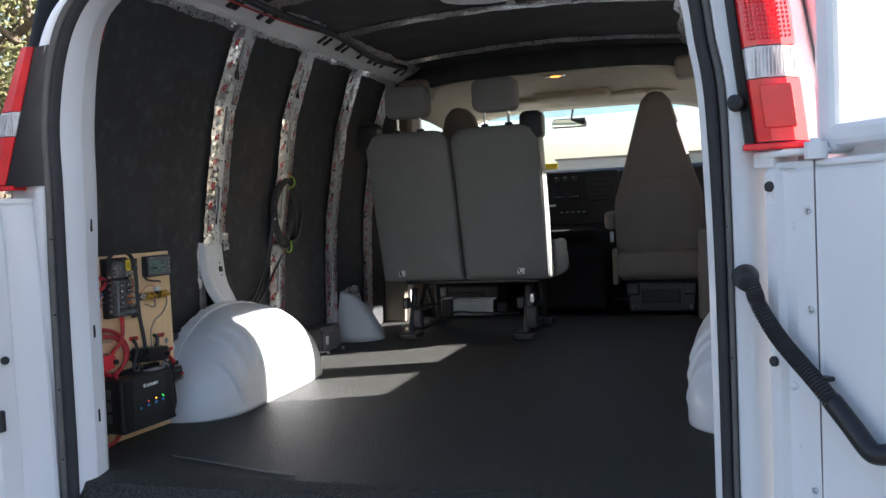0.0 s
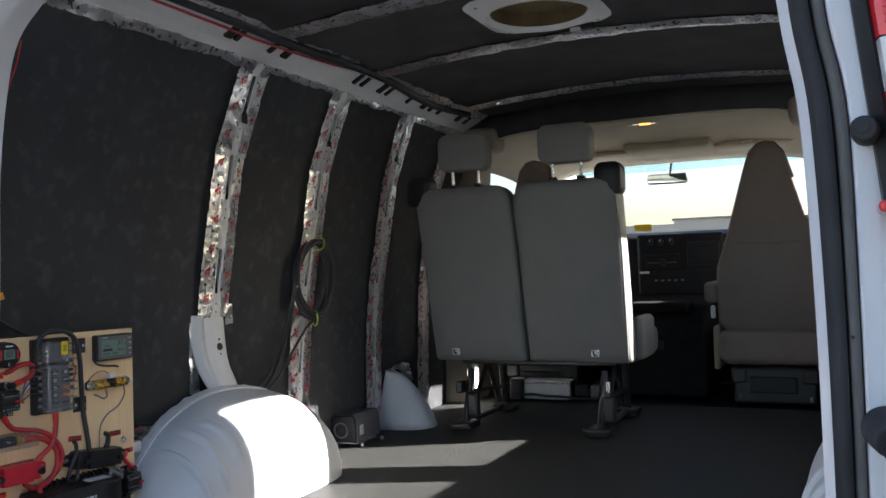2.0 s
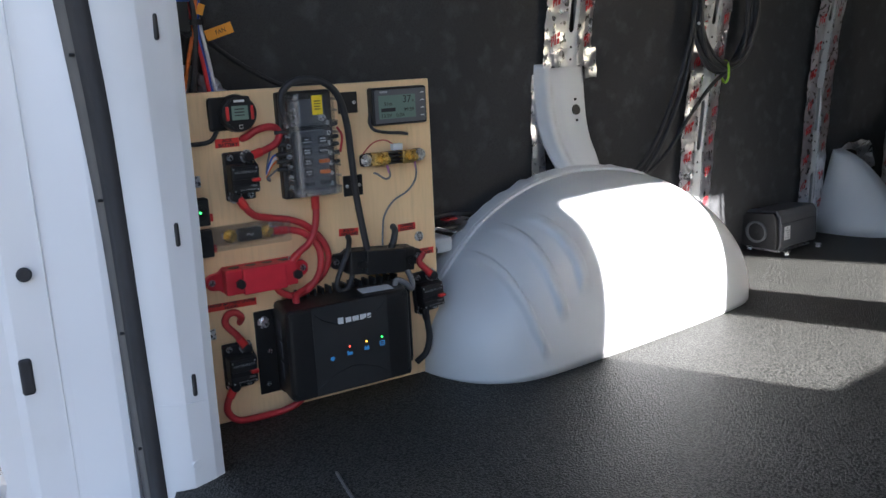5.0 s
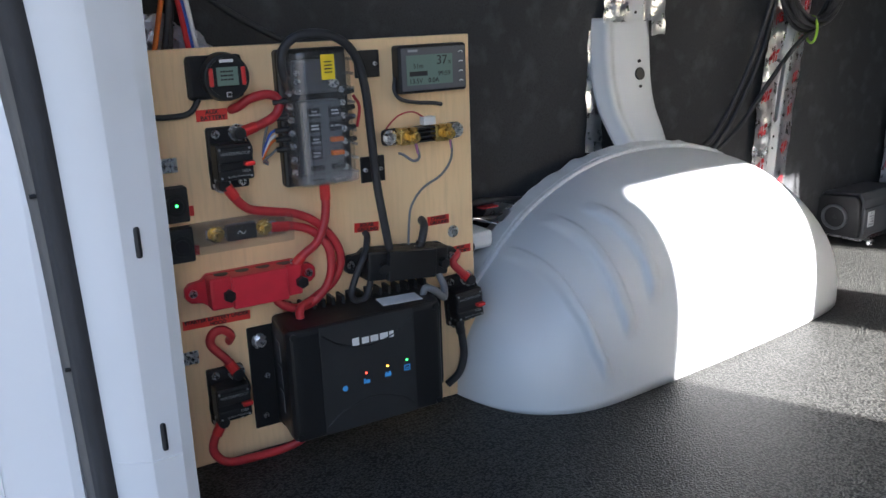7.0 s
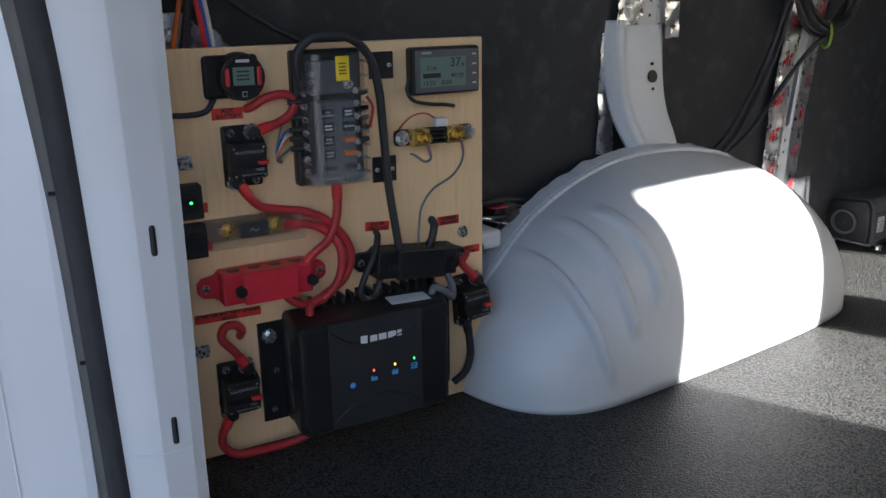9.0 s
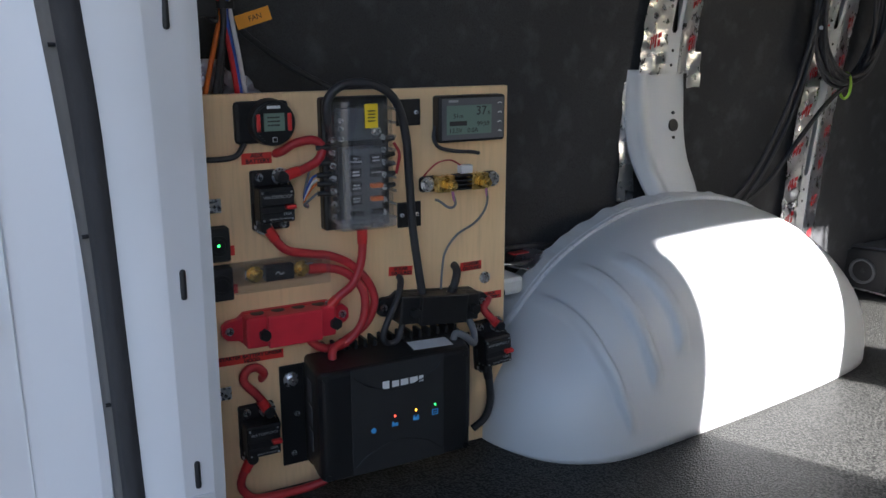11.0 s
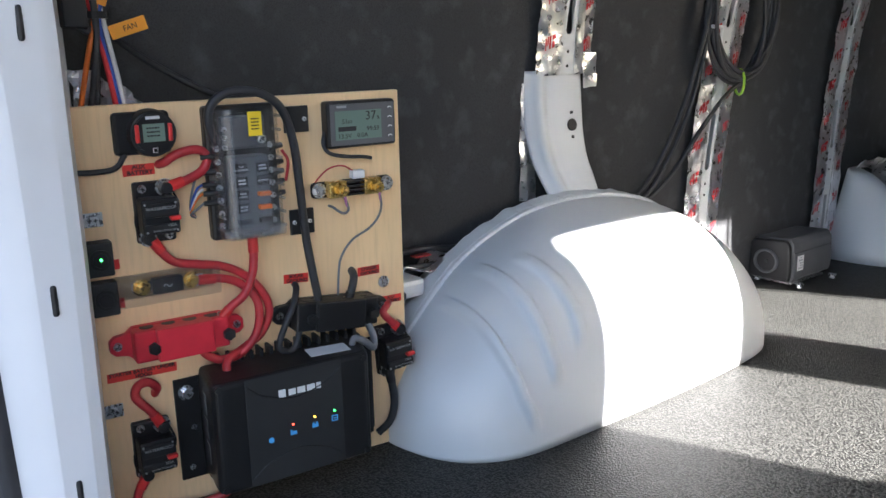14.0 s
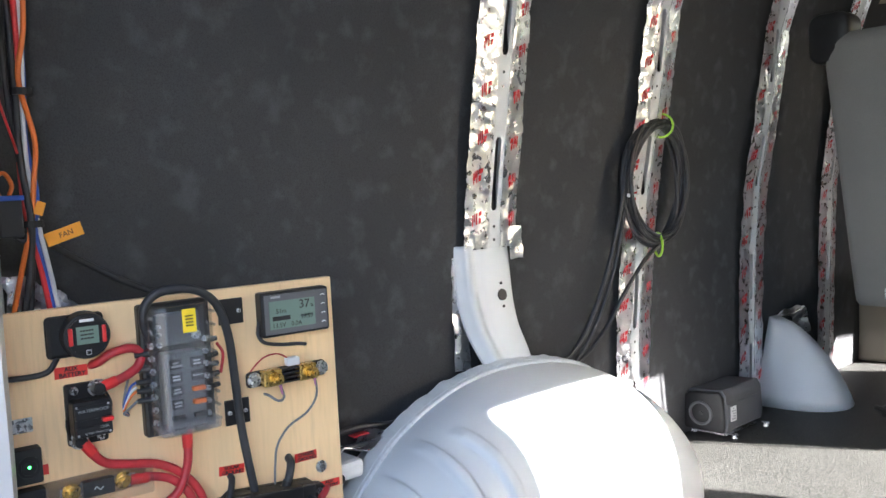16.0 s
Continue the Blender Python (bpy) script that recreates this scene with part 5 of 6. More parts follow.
def breaker(u, z, tilt=0.0):
    m = BM @ Matrix.Translation((0, u, z)) @ Matrix.Rotation(radians(tilt), 4, "X")
    t = thing("circuit_breaker", m, "black surface-mounted circuit breaker with a red lever and two studs", "circuit breaker", "circuit breakers")
    part("base", box((0.005, 0, 0), (0.010, 0.046, 0.074), 0.003), SATIN, t)
    part("body", box((0.020, 0.001, -0.002), (0.030, 0.043, 0.043), 0.003), SATIN, t)
    part("step", box((0.034, 0.001, 0.006), (0.006, 0.041, 0.017), 0.002), BLACK, t)
    part("lower_step", box((0.034, 0.001, -0.016), (0.006, 0.041, 0.012), 0.002), BLACK, t)
    for (su, sz) in ((0.013, 0.029), (-0.012, -0.030)):
        part("washer", cyl((0.010, su, sz), (0.013, su, sz), 0.0105, seg=18), STEEL, t)
        part("terminal_cap", cyl((0.010, su, sz), (0.026, su, sz), 0.0085, 0.0070, seg=18, bevel=0.0015), BLACK, t, smooth=False)
    screw(-0.013, 0.029, t, 0.0052, 0.010)
    screw(0.014, -0.030, t, 0.0052, 0.010)
    lever = box((0.038, 0.016, -0.004), (0.010, 0.013, 0.0055), 0.0018)
    part("lever", lever, RED_SHRINK, t)
    for du, dz in ((-0.017, 0.014), (0.018, 0.014), (-0.017, -0.019), (0.018, -0.019)):
        part("rivet", cyl((0.035, du, dz), (0.0375, du, dz), 0.0014, seg=8), STEEL, t)
    text("WATERPROOF", 0.0053, GREY_INK, t, 0.0374, 0.001, 0.0085)
    text("150A", 0.0050, GREY_INK, t, 0.0374, 0.012, -0.0125)
    text("Ignition Protected", 0.0036, GREY_INK, t, 0.0374, 0.003, -0.0178)
    part("rubber_strap", tube([(0.012, 0.021, 0.026), (0.020, 0.0255, 0.012), (0.018, 0.0255, 0.0)], 0.0014, 6, 5), BLACK, t)
    part("rubber_strap", tube([(0.012, -0.021, -0.028), (0.018, -0.0255, -0.012), (0.018, -0.025, 0.0)], 0.0014, 6, 5), BLACK, t)
    return t
breaker(0.1175, 0.3935)
breaker(0.0855, 0.0945)
breaker(0.4300, 0.1530, 4)

# two push switches on rough square plates
for k, (u, z) in enumerate(((0.0480, 0.3465), (0.0490, 0.2980))):
    t = on_board("push_switch", "round black push switch in a rough plate" + (", green light on" if k == 0 else ""), "switch", "push switches")
    part("plate", box((0.010, u, z), (0.020, 0.030, 0.041), 0.002), DARK_GREY, t)
    part("bezel", cyl((0.020, u, z), (0.023, u, z), 0.0125, seg=28, bevel=0.001), BLACK, t)
    part("button", cyl((0.022, u, z), (0.0245, u, z), 0.0085, seg=24, bevel=0.001), SATIN, t)
    if k == 0:
        part("light", cyl((0.0245, u, z + 0.001), (0.0252, u, z + 0.001), 0.0017, seg=12), LED_GREEN, t)
    part("red_tape", box((0.0008, u + 0.019, z - 0.012), (0.0012, 0.010, 0.012)), LABEL_RED, t)

# fuse holder under a clear cover
t = on_board("fuse_holder", "strip fuse with brass nuts under a clear plastic cover", "fuse holder")
part("base", box((0.003, 0.122, 0.304), (0.006, 0.120, 0.030), 0.002), CLEAR, t)
cov = part("cover", box((0.020, 0.122, 0.304), (0.030, 0.122, 0.034), 0.003), CLEAR, t)
cov.visible_shadow = False
part("fuse_body", box((0.014, 0.122, 0.304), (0.012, 0.036, 0.019), 0.001), BLACK, t)
part("mark", tube([(0.0205, 0.116, 0.303), (0.0205, 0.119, 0.306), (0.0205, 0.123, 0.302), (0.0205, 0.127, 0.305)], 0.0006, 5, 4), WHITE_INK, t)
part("link", box((0.010, 0.122, 0.304), (0.002, 0.082, 0.012)), STEEL, t)
for u in (0.092, 0.152):
    nut = part("washer", cyl((0.011, u, 0.304), (0.013, u, 0.304), 0.0105, seg=18), BRASS, t)
    hexnut(0.013, 0.019, u, 0.304, 0.0085, BRASS, nut, "nut", BRASS)


def busbar(u, z, length, tilt, material, label, studs, capmat, holes=True):
    m = BM @ Matrix.Translation((0, u, z)) @ Matrix.Rotation(radians(tilt), 4, "X")
    t = thing("bus_bar", m, label, "bus bar", "bus bars")
    h = length / 2
    outline = [(-h, -0.006), (-h + 0.006, -0.012), (-h + 0.020, -0.014), (-h + 0.028, -0.021), (h - 0.028, -0.021), (h - 0.018, -0.014), (h - 0.006, -0.012), (h, -0.006), (h, 0.006), (h - 0.006, 0.012), (h - 0.018, 0.014), (h - 0.028, 0.021), (-h + 0.028, 0.021), (-h + 0.020, 0.014), (-h + 0.006, 0.012), (-h, 0.006)]
    part("base", prism(outline, "x", 0.0, 0.010, bevel=0.0015), material, t)
    part("block", box((0.018, 0, 0), (0.024, length - 0.050, 0.040), 0.003), material, t)
    part("cover", box((0.026, 0.002, 0.0), (0.024, length * 0.42, 0.041), 0.002), material, t)
    for k in range(4):
        uu = (k - 1.5) * (length - 0.060) / 4
        part("cable_recess", cyl((0.014, uu, 0.0195), (0.014, uu, 0.0206), 0.0085, seg=18), BLACK if material is not BLACK else DARK_GREY, t)
    for uu in studs:
        hexnut(0.030, 0.038, uu, -0.003, 0.0078, capmat, t, "stud_cap")
    for s in (-1, 1):
        screw(s * (h - 0.009), 0.0, t, 0.0055, 0.010)
    return t
busbar(0.1315, 0.2345, 0.166, 0.0, RED, "red plastic bus bar with black stud caps", (-0.036, 0.056), BLACK)
busbar(0.3410, 0.2270, 0.172, -5.0, SATIN, "black plastic bus bar", (-0.040, 0.052), SATIN)

# fuse block
t = on_board("fuse_block", "blade fuse block with labelled circuits under a clear cover", "fuse block")
part("base", box((0.009, 0.228, 0.432), (0.018, 0.090, 0.166), 0.004), SATIN, t)
part("fuse_bed", box((0.026, 0.228, 0.405), (0.030, 0.050, 0.098), 0.003), BED_GREY, t)
part("upper_bed", box((0.020, 0.228, 0.482), (0.016, 0.056, 0.040), 0.003), BED_GREY, t)
cov = part("cover", prism([(0.006, 0.188), (0.040, 0.188), (0.050, 0.196), (0.054, 0.206), (0.054, 0.250), (0.050, 0.260), (0.040, 0.268), (0.006, 0.268)], "z", 0.353, 0.512, bevel=0.003), CLEAR, t, "clear ribbed plastic cover")
cov.visible_shadow = False
lip = part("cover_band", box((0.045, 0.228, 0.361), (0.022, 0.074, 0.012), 0.003), CLEAR_EDGE, t)
lip.visible_shadow = False
for k in range(9):
    for s in (-1, 1):
        rb = part("cover_rib", box((0.034, 0.228 + s * 0.0385, 0.365 + 0.017 * k), (0.032, 0.003, 0.0035), 0.001), CLEAR_EDGE, t)
        rb.visible_shadow = False
part("sticker", box((0.0552, 0.233, 0.494), (0.0008, 0.017, 0.029), 0.0002), YELLOW, t, "yellow warning sticker")
bars(t, INK, 0.0559, 0.233, 0.500, 4, 0.010, 0.0016, 0.004, 11, "sticker_print")
names_l, names_r = ("FAN|OVERRIDE", "", "REAR|LIGHTS", "DOME|LIGHT"), ("", "BLOWER")
for k in range(6):
    for side, uu in ((0, 0.216), (1, 0.243)):
        z = 0.440 - 0.0165 * k
        label_txt = (names_l[k] if k < 4 else None) if side == 0 else (names_r[k] if k < 2 else None)
        if label_txt is not None:
            tile = part("circuit_label", box((0.0425, uu, z), (0.003, 0.0155, 0.0125), 0.0006), BLACK, t)
            if label_txt:
                ls = label_txt.split("|")
                for q, s in enumerate(ls):
                    text(s, 0.0034, WHITE_INK, tile, 0.0443, uu, z + ((len(ls) - 1) / 2 - q) * 0.0040)
            else:
                bars(tile, WHITE_INK, 0.0442, uu, z + 0.002, 2, 0.010, 0.0020, 0.004, 20 + k + side)
        else:
            fz = part("fuse", box((0.043, uu, z), (0.010, 0.016, 0.0055), 0.001), ORANGE if side == 1 and k < 4 else DARK_GREY, t)
for k in range(7):
    for s in (-1, 1):
        part("terminal_screw", cyl((0.020, 0.228 + s * 0.034, 0.368 + 0.016 * k), (0.025, 0.228 + s * 0.034, 0.368 + 0.016 * k), 0.0038, seg=12), STEEL, t)
for z in (0.488, 0.478, 0.466):
    part("terminal_screw", cyl((0.036, 0.200, z), (0.040, 0.200, z), 0.0032, seg=12), STEEL, t)
hexnut(0.036, 0.044, 0.245, 0.474, 0.006, STEEL, t, "nut", STEEL)
for k, z in enumerate((0.455, 0.436, 0.421, 0.410, 0.398)):
    part("wire_boot", cyl((0.020, 0.193, z), (0.014, 0.176, z - 0.001), 0.0044, 0.0032, seg=10), BLACK, t)
for k, z in enumerate((0.460, 0.440, 0.428, 0.415, 0.400)):
    part("wire_boot", cyl((0.020, 0.263, z), (0.016, 0.280, z + 0.001), 0.0044, 0.0032, seg=10), BLACK, t)
for k, (z, mt) in enumerate(((0.436, GREY_CABLE), (0.421, BLUE), (0.415, WHITE_P), (0.410, ORANGE), (0.398, GREY_CABLE))):
    part("wire", tube([(0.014, 0.176, z), (0.014, 0.168, z - 0.006), (0.010, 0.160, z * 0.3 + 0.396 * 0.7 - 0.012), (0.006, 0.166, 0.380)], 0.0017, 6, 6), mt, t, smooth=True)
part("wire", tube([(0.016, 0.280, 0.455), (0.018, 0.287, 0.440), (0.016, 0.283, 0.415)], 0.002, 6, 5), RED_CABLE, t, smooth=True)
for z in (0.491, 0.356):
    pl = on_board("cable_clamp", "black square cable clamp screwed to the board", "clamp", "cable clamps")
    part("plate", box((0.002, 0.3075, z), (0.004, 0.034, 0.034), 0.001), BLACK, pl)
    screw(0.318, z, pl, 0.0028, 0.004, WHITE_P)
    screw(0.296, z, pl, 0.0028, 0.004, WHITE_P)

# battery monitor
t = on_board("battery_monitor", "small battery monitor with a grey-green display in a black frame", "display")
part("frame", box((0.011, 0.3935, 0.4810), (0.022, 0.101, 0.061), 0.004, 3), BLACK, t)
part("fascia", box((0.0225, 0.3935, 0.4810), (0.0012, 0.094, 0.054), 0.0005), MID_GREY, t)
part("display", box((0.0234, 0.3870, 0.4800), (0.0010, 0.068, 0.038)), LCD, t)
text("37", 0.0165, INK, t, 0.0242, 0.4050, 0.4910)
text("%", 0.006, INK, t, 0.0242, 0.4165, 0.4880)
text("51m", 0.0085, INK, t, 0.0242, 0.3700, 0.4850)
text("99:59", 0.0085, INK, t, 0.0242, 0.4080, 0.4740)
text("13.5V", 0.0085, INK, t, 0.0242, 0.3660, 0.4660)
text("0.0A", 0.0085, INK, t, 0.0242, 0.3920, 0.4660)
part("battery_bar", box((0.0242, 0.3700, 0.4755), (0.0004, 0.026, 0.006)), INK, t)
part("name_bar", box((0.0235, 0.3630, 0.5045), (0.0006, 0.014, 0.003)), GREY_INK, t)
for k in range(4):
    part("key", tube([(0.0234, 0.4310, 0.5000 - 0.0125 * k), (0.0236, 0.4340, 0.5015 - 0.0125 * k), (0.0234, 0.4370, 0.5000 - 0.0125 * k)], 0.0006, 5, 3), WHITE_INK, t)

# shunt
t = on_board("shunt", "brass current shunt on a black base with two steel bolts", "shunt")
part("base", box((0.006, 0.3805, 0.3955), (0.012, 0.120, 0.022), 0.008), BLACK, t)
for u in (0.352, 0.404):
    part("brass_block", box((0.018, u, 0.3965), (0.016, 0.026, 0.022), 0.0015), BRASS, t)
    nut = part("washer", cyl((0.026, u + 0.004, 0.396), (0.028, u + 0.004, 0.396), 0.0095, seg=18), BRASS, t)
    hexnut(0.028, 0.036, u + 0.004, 0.396, 0.0078, BRASS, nut, "nut", BRASS)
for k in range(4):
    part("resistor_strip", box((0.018, 0.378, 0.388 + 0.0058 * k), (0.013, 0.026, 0.0022)), BLACK, t)
part("connector", box((0.016, 0.385, 0.4135), (0.012, 0.018, 0.011), 0.001), WHITE_P, t)
for u in (0.330, 0.431):
    wsh = part("washer", cyl((0.012, u, 0.396), (0.0135, u, 0.396), 0.0100, seg=20), STEEL, t)
    hexnut(0.0135, 0.019, u, 0.396, 0.0075, STEEL, wsh, "bolt_head")

# charger
t = on_board("battery_charger", "black finned battery charger with status lights, bolted to the board", "charger")
body = part("shell", prism([(0.004, 0.151), (0.062, 0.145), (0.078, 0.144), (0.085, 0.148), (0.087, 0.158), (0.087, 0.342), (0.085, 0.353), (0.078, 0.358), (0.062, 0.362), (0.004, 0.384)], "z", 0.040, 0.188, bevel=0.007, seg=3), SATIN, t)
part("heat_sink", box((0.014, 0.270, 0.105), (0.024, 0.240, 0.136), 0.003), SATIN, t)
for k in range(15):
    part("fin", box((0.012, 0.178 + 0.0135 * k, 0.1915), (0.022, 0.0045, 0.014), 0.0008), BLACK, t)
for u0, u1 in ((0.119, 0.156), (0.380, 0.402)):
    part("flange", box((0.002, (u0 + u1) / 2, 0.104), (0.004, u1 - u0, 0.140), 0.0015), SATIN, t)
ob = part("washer", cyl((0.004, 0.1335, 0.155), (0.0055, 0.1335, 0.155), 0.0100, seg=18), STEEL, t)
hexnut(0.0055, 0.011, 0.1335, 0.155, 0.0065, STEEL, ob, "bolt_head")
screw(0.1335, 0.050, t, 0.004, 0.004)
screw(0.1400, 0.105, t, 0.004, 0.004)
part("face_plate", box((0.0872, 0.2490, 0.115), (0.0012, 0.130, 0.144), 0.0005), DARK_GREY, t)
for s, z0 in ((1, 0.150), (-1, 0.080)):
    pts = [(0.0882, 0.249 + 0.062 * f, z0 + s * 0.022 * (abs(f) ** 1.6) * (1 if abs(f) < 0.99 else 1.2)) for f in (-1, -0.75, -0.5, -0.25, 0, 0.25, 0.5, 0.75, 1)]
    part("groove", tube(pts, 0.0010, 5, 4), BLACK, t)
for u, z in ((0.151, 0.182), (0.347, 0.180), (0.151, 0.048), (0.347, 0.048)):
    part("corner_screw", cyl((0.086, u, z), (0.0885, u, z), 0.0042, seg=14), BLACK, t)
# maker's mark drawn as plain shapes
mark = part("mark", box((0.0884, 0.2310, 0.1590), (0.0006, 0.0095, 0.0105), 0.001), WHITE_INK, t, "white maker's mark")
bars(mark, WHITE_INK, 0.0884, 0.2615, 0.1585, 1, 0.046, 0.0082, 0.01, 5, "mark_bar")
for u, z, lm in ((0.243, 0.114, LED_RED), (0.273, 0.116, LED_AMBER), (0.301, 0.118, LED_GREEN)):
    part("status_light", cyl((0.0878, u, z), (0.0888, u, z), 0.0013, seg=12), lm, t)
for k, (u, z) in enumerate(((0.213, 0.100), (0.243, 0.103), (0.273, 0.105), (0.301, 0.1075))):
    sy = bmesh.new()
    if k == 0:
        cyl((0.0881, u, z), (0.0886, u, z), 0.0036, seg=14, bm=sy)
    elif k == 3:   # a tick in a rounded square
        for c, sz in (((0, 0.0034), (0.0085, 0.0012)), ((0, -0.0034), (0.0085, 0.0012)), ((-0.0037, 0), (0.0012, 0.008)), ((0.0037, 0), (0.0012, 0.008)), ((0.0004, -0.0004), (0.0040, 0.0014))):
            box((0.0883, u + c[0], z + c[1]), (0.0005, *sz), bm=sy)
    else:
        box((0.0883, u, z - 0.0008), (0.0005, 0.0085, 0.0046), bm=sy)
        for d in (-0.0024, 0.0024) if k == 2 else (-0.003,):
            box((0.0883, u + d, z + 0.0026), (0.0005, 0.0024, 0.0022), bm=sy)
    part("symbol", sy, BLUE_INK, t, "small blue symbol")
part("sticker", box((0.0, 0.0, 0.0), (0.030, 0.055, 0.0006), m=Matrix.Translation((0.052, 0.312, 0.1888)) @ Matrix.Rotation(radians(-6), 4, "Z")), WHITE_INK, t, "white serial label")
for k in range(3):
    part("side_label", box((0, 0, 0), (0.0006, 0.020, 0.026), m=Matrix.Translation((0.038, 0.1470, 0.150 - 0.034 * k)) @ Matrix.Rotation(radians(-96), 4, "Z")), MID_GREY, t)

# cables on the board
def bcable(name, pts, r, material, label, ends=None, endmat=None, group="board cables"):
    path = [Vector(p) for p in pts]
    t = thing(name, BM, label, "cable", group)
    part("jacket", tube(path, r, 10, 8), material, t, smooth=True)
    if ends:
        for a in ends:
            p, q = (path[0], path[0].lerp(path[1], 0.75)) if a == 0 else (path[-1], path[-1].lerp(path[-2], 0.75))
            part("shrink_sleeve", cyl(p, q, r * 1.22, r * 1.16, seg=12), endmat, t)
            part("lug", box((0, 0, 0), (0.003, r * 2.1, r * 2.6), m=Matrix.Translation(p)), STEEL, t)
    return t
R1 = 0.0056
bcable("red_power_cable", [(0.020, 0.108, 0.362), (0.020, 0.121, 0.342), (0.018, 0.135, 0.330), (0.018, 0.160, 0.3235), (0.018, 0.190, 0.3165), (0.020, 0.216, 0.302), (0.022, 0.238, 0.276), (0.022, 0.246, 0.248), (0.020, 0.234, 0.220), (0.022, 0.206, 0.2035), (0.034, 0.182, 0.197), (0.046, 0.177, 0.180)], R1, RED_CABLE, "thick red cable curving from a breaker to the charger", (0,), RED_SHRINK)
bcable("red_power_cable", [(0.014, 0.160, 0.303), (0.016, 0.188, 0.3005), (0.020, 0.212, 0.290), (0.026, 0.230, 0.264), (0.028, 0.226, 0.226), (0.024, 0.204, 0.200), (0.020, 0.178, 0.195), (0.018, 0.160, 0.206), (0.016, 0.157, 0.216)], R1, RED_CABLE, "thick red cable looping from strip fuse to bus bar", (0, -1), RED_SHRINK)
bcable("red_power_cable", [(0.022, 0.231, 0.352), (0.024, 0.230, 0.322), (0.026, 0.225, 0.300), (0.028, 0.213, 0.278), (0.026, 0.196, 0.265), (0.022, 0.184, 0.252)], R1, RED_CABLE, "thick red cable from the fuse block to the red bus bar", (0, -1), RED_SHRINK)
bcable("red_power_cable", [(0.018, 0.133, 0.423), (0.018, 0.158, 0.430), (0.016, 0.178, 0.440), (0.014, 0.1845, 0.456), (0.012, 0.172, 0.464), (0.010, 0.150, 0.4605), (0.006, 0.136, 0.452), (-0.004, 0.128, 0.448)], R1, RED_CABLE, "short red cable bent back into a hole in the board", (0,), RED_SHRINK)
bcable("red_power_cable", [(0.018, 0.098, 0.124), (0.016, 0.086, 0.146), (0.012, 0.071, 0.166), (0.011, 0.075, 0.180), (0.010, 0.088, 0.182), (0.008, 0.0975, 0.172), (-0.004, 0.0965, 0.160)], R1, RED_CABLE, "short red cable hooked into a hole in the board", (0,), RED_SHRINK)
bcable("red_power_cable", [(0.018, 0.073, 0.064), (0.020, 0.060, 0.044), (0.020, 0.058, 0.026), (0.022, 0.072, 0.010), (0.024, 0.100, 0.007), (0.026, 0.145, 0.008), (0.034, 0.172, 0.020), (0.044, 0.182, 0.044)], R1, RED_CABLE, "thick red cable along the foot of the board", (0,), RED_SHRINK)
bcable("red_power_cable", [(0.018, 0.443, 0.180), (0.018, 0.428, 0.196), (0.014, 0.418, 0.210), (0.010, 0.426, 0.2195), (-0.004, 0.436, 0.218)], R1, RED_CABLE, "short red cable bent into the edge of the board", (0,), RED_SHRINK)
bcable("black_power_cable", [(0.020, 0.196, 0.470), (0.028, 0.186, 0.492), (0.030, 0.188, 0.514), (0.032, 0.204, 0.529), (0.034, 0.230, 0.5325), (0.034, 0.258, 0.5245), (0.030, 0.280, 0.503), (0.024, 0.294, 0.460), (0.018, 0.301, 0.400), (0.018, 0.305, 0.340), (0.022, 0.310, 0.290), (0.022, 0.316, 0.250), (0.022, 0.317, 0.236)], 0.0055, BLACK_CABLE, "thick black cable arching over the fuse block", (-1,), BLACK)
bcable("black_power_cable", [(-0.004, 0.292, 0.272), (0.010, 0.290, 0.268), (0.026, 0.278, 0.250), (0.032, 0.262, 0.226), (0.032, 0.253, 0.202), (0.030, 0.262, 0.190), (0.028, 0.276, 0.193), (0.022, 0.286, 0.211)], 0.0044, BLACK_CABLE, "black cable looping out of the board under the bus bar")
bcable("black_power_cable", [(-0.004, 0.378, 0.277), (0.014, 0.374, 0.272), (0.022, 0.366, 0.256), (0.020, 0.360, 0.240)], 0.0056, BLACK_CABLE, "short black cable from a hole to the bus bar", (-1,), BLACK)
bcable("grey_cable", [(0.022, 0.386, 0.208), (0.034, 0.390, 0.188), (0.048, 0.382, 0.176), (0.054, 0.366, 0.190), (0.052, 0.352, 0.196), (0.050, 0.348, 0.182)], 0.0050, GREY_CABLE, "grey cable curling from the bus bar to the charger")
bcable("black_power_cable", [(0.020, 0.420, 0.126), (0.022, 0.424, 0.100), (0.022, 0.426, 0.070), (0.020, 0.418, 0.044), (0.014, 0.402, 0.028)], 0.0056, BLACK_CABLE, "black cable hanging down from a breaker", (0,), BLACK)
bcable("thin_wire", [(0.016, 0.381, 0.417), (0.012, 0.366, 0.426), (0.012, 0.346, 0.424), (0.008, 0.332, 0.412), (0.004, 0.326, 0.402)], 0.0011, RED_CABLE, "thin red sense wire at the shunt")
bcable("thin_wire", [(0.008, 0.344, 0.472), (0.012, 0.340, 0.456), (0.014, 0.348, 0.444), (0.013, 0.372, 0.438), (0.012, 0.396, 0.4355), (0.006, 0.412, 0.432)], 0.0026, BLACK_CABLE, "black cable from the battery monitor")
bcable("thin_wire", [(0.026, 0.412, 0.392), (0.022, 0.417, 0.370), (0.012, 0.418, 0.352), (0.010, 0.404, 0.336), (0.010, 0.376, 0.322), (0.010, 0.358, 0.300), (0.012, 0.352, 0.276), (0.018, 0.347, 0.250)], 0.0016, GREY_CABLE, "thin grey wire with a purple sleeve", (0,), PINK)
bcable("thin_wire", [(0.026, 0.360, 0.388), (0.022, 0.367, 0.368), (0.014, 0.362, 0.362), (0.006, 0.352, 0.370), (-0.002, 0.348, 0.372)], 0.0018, GREY_CABLE, "short wire with a purple sleeve into the board", (0,), PINK)

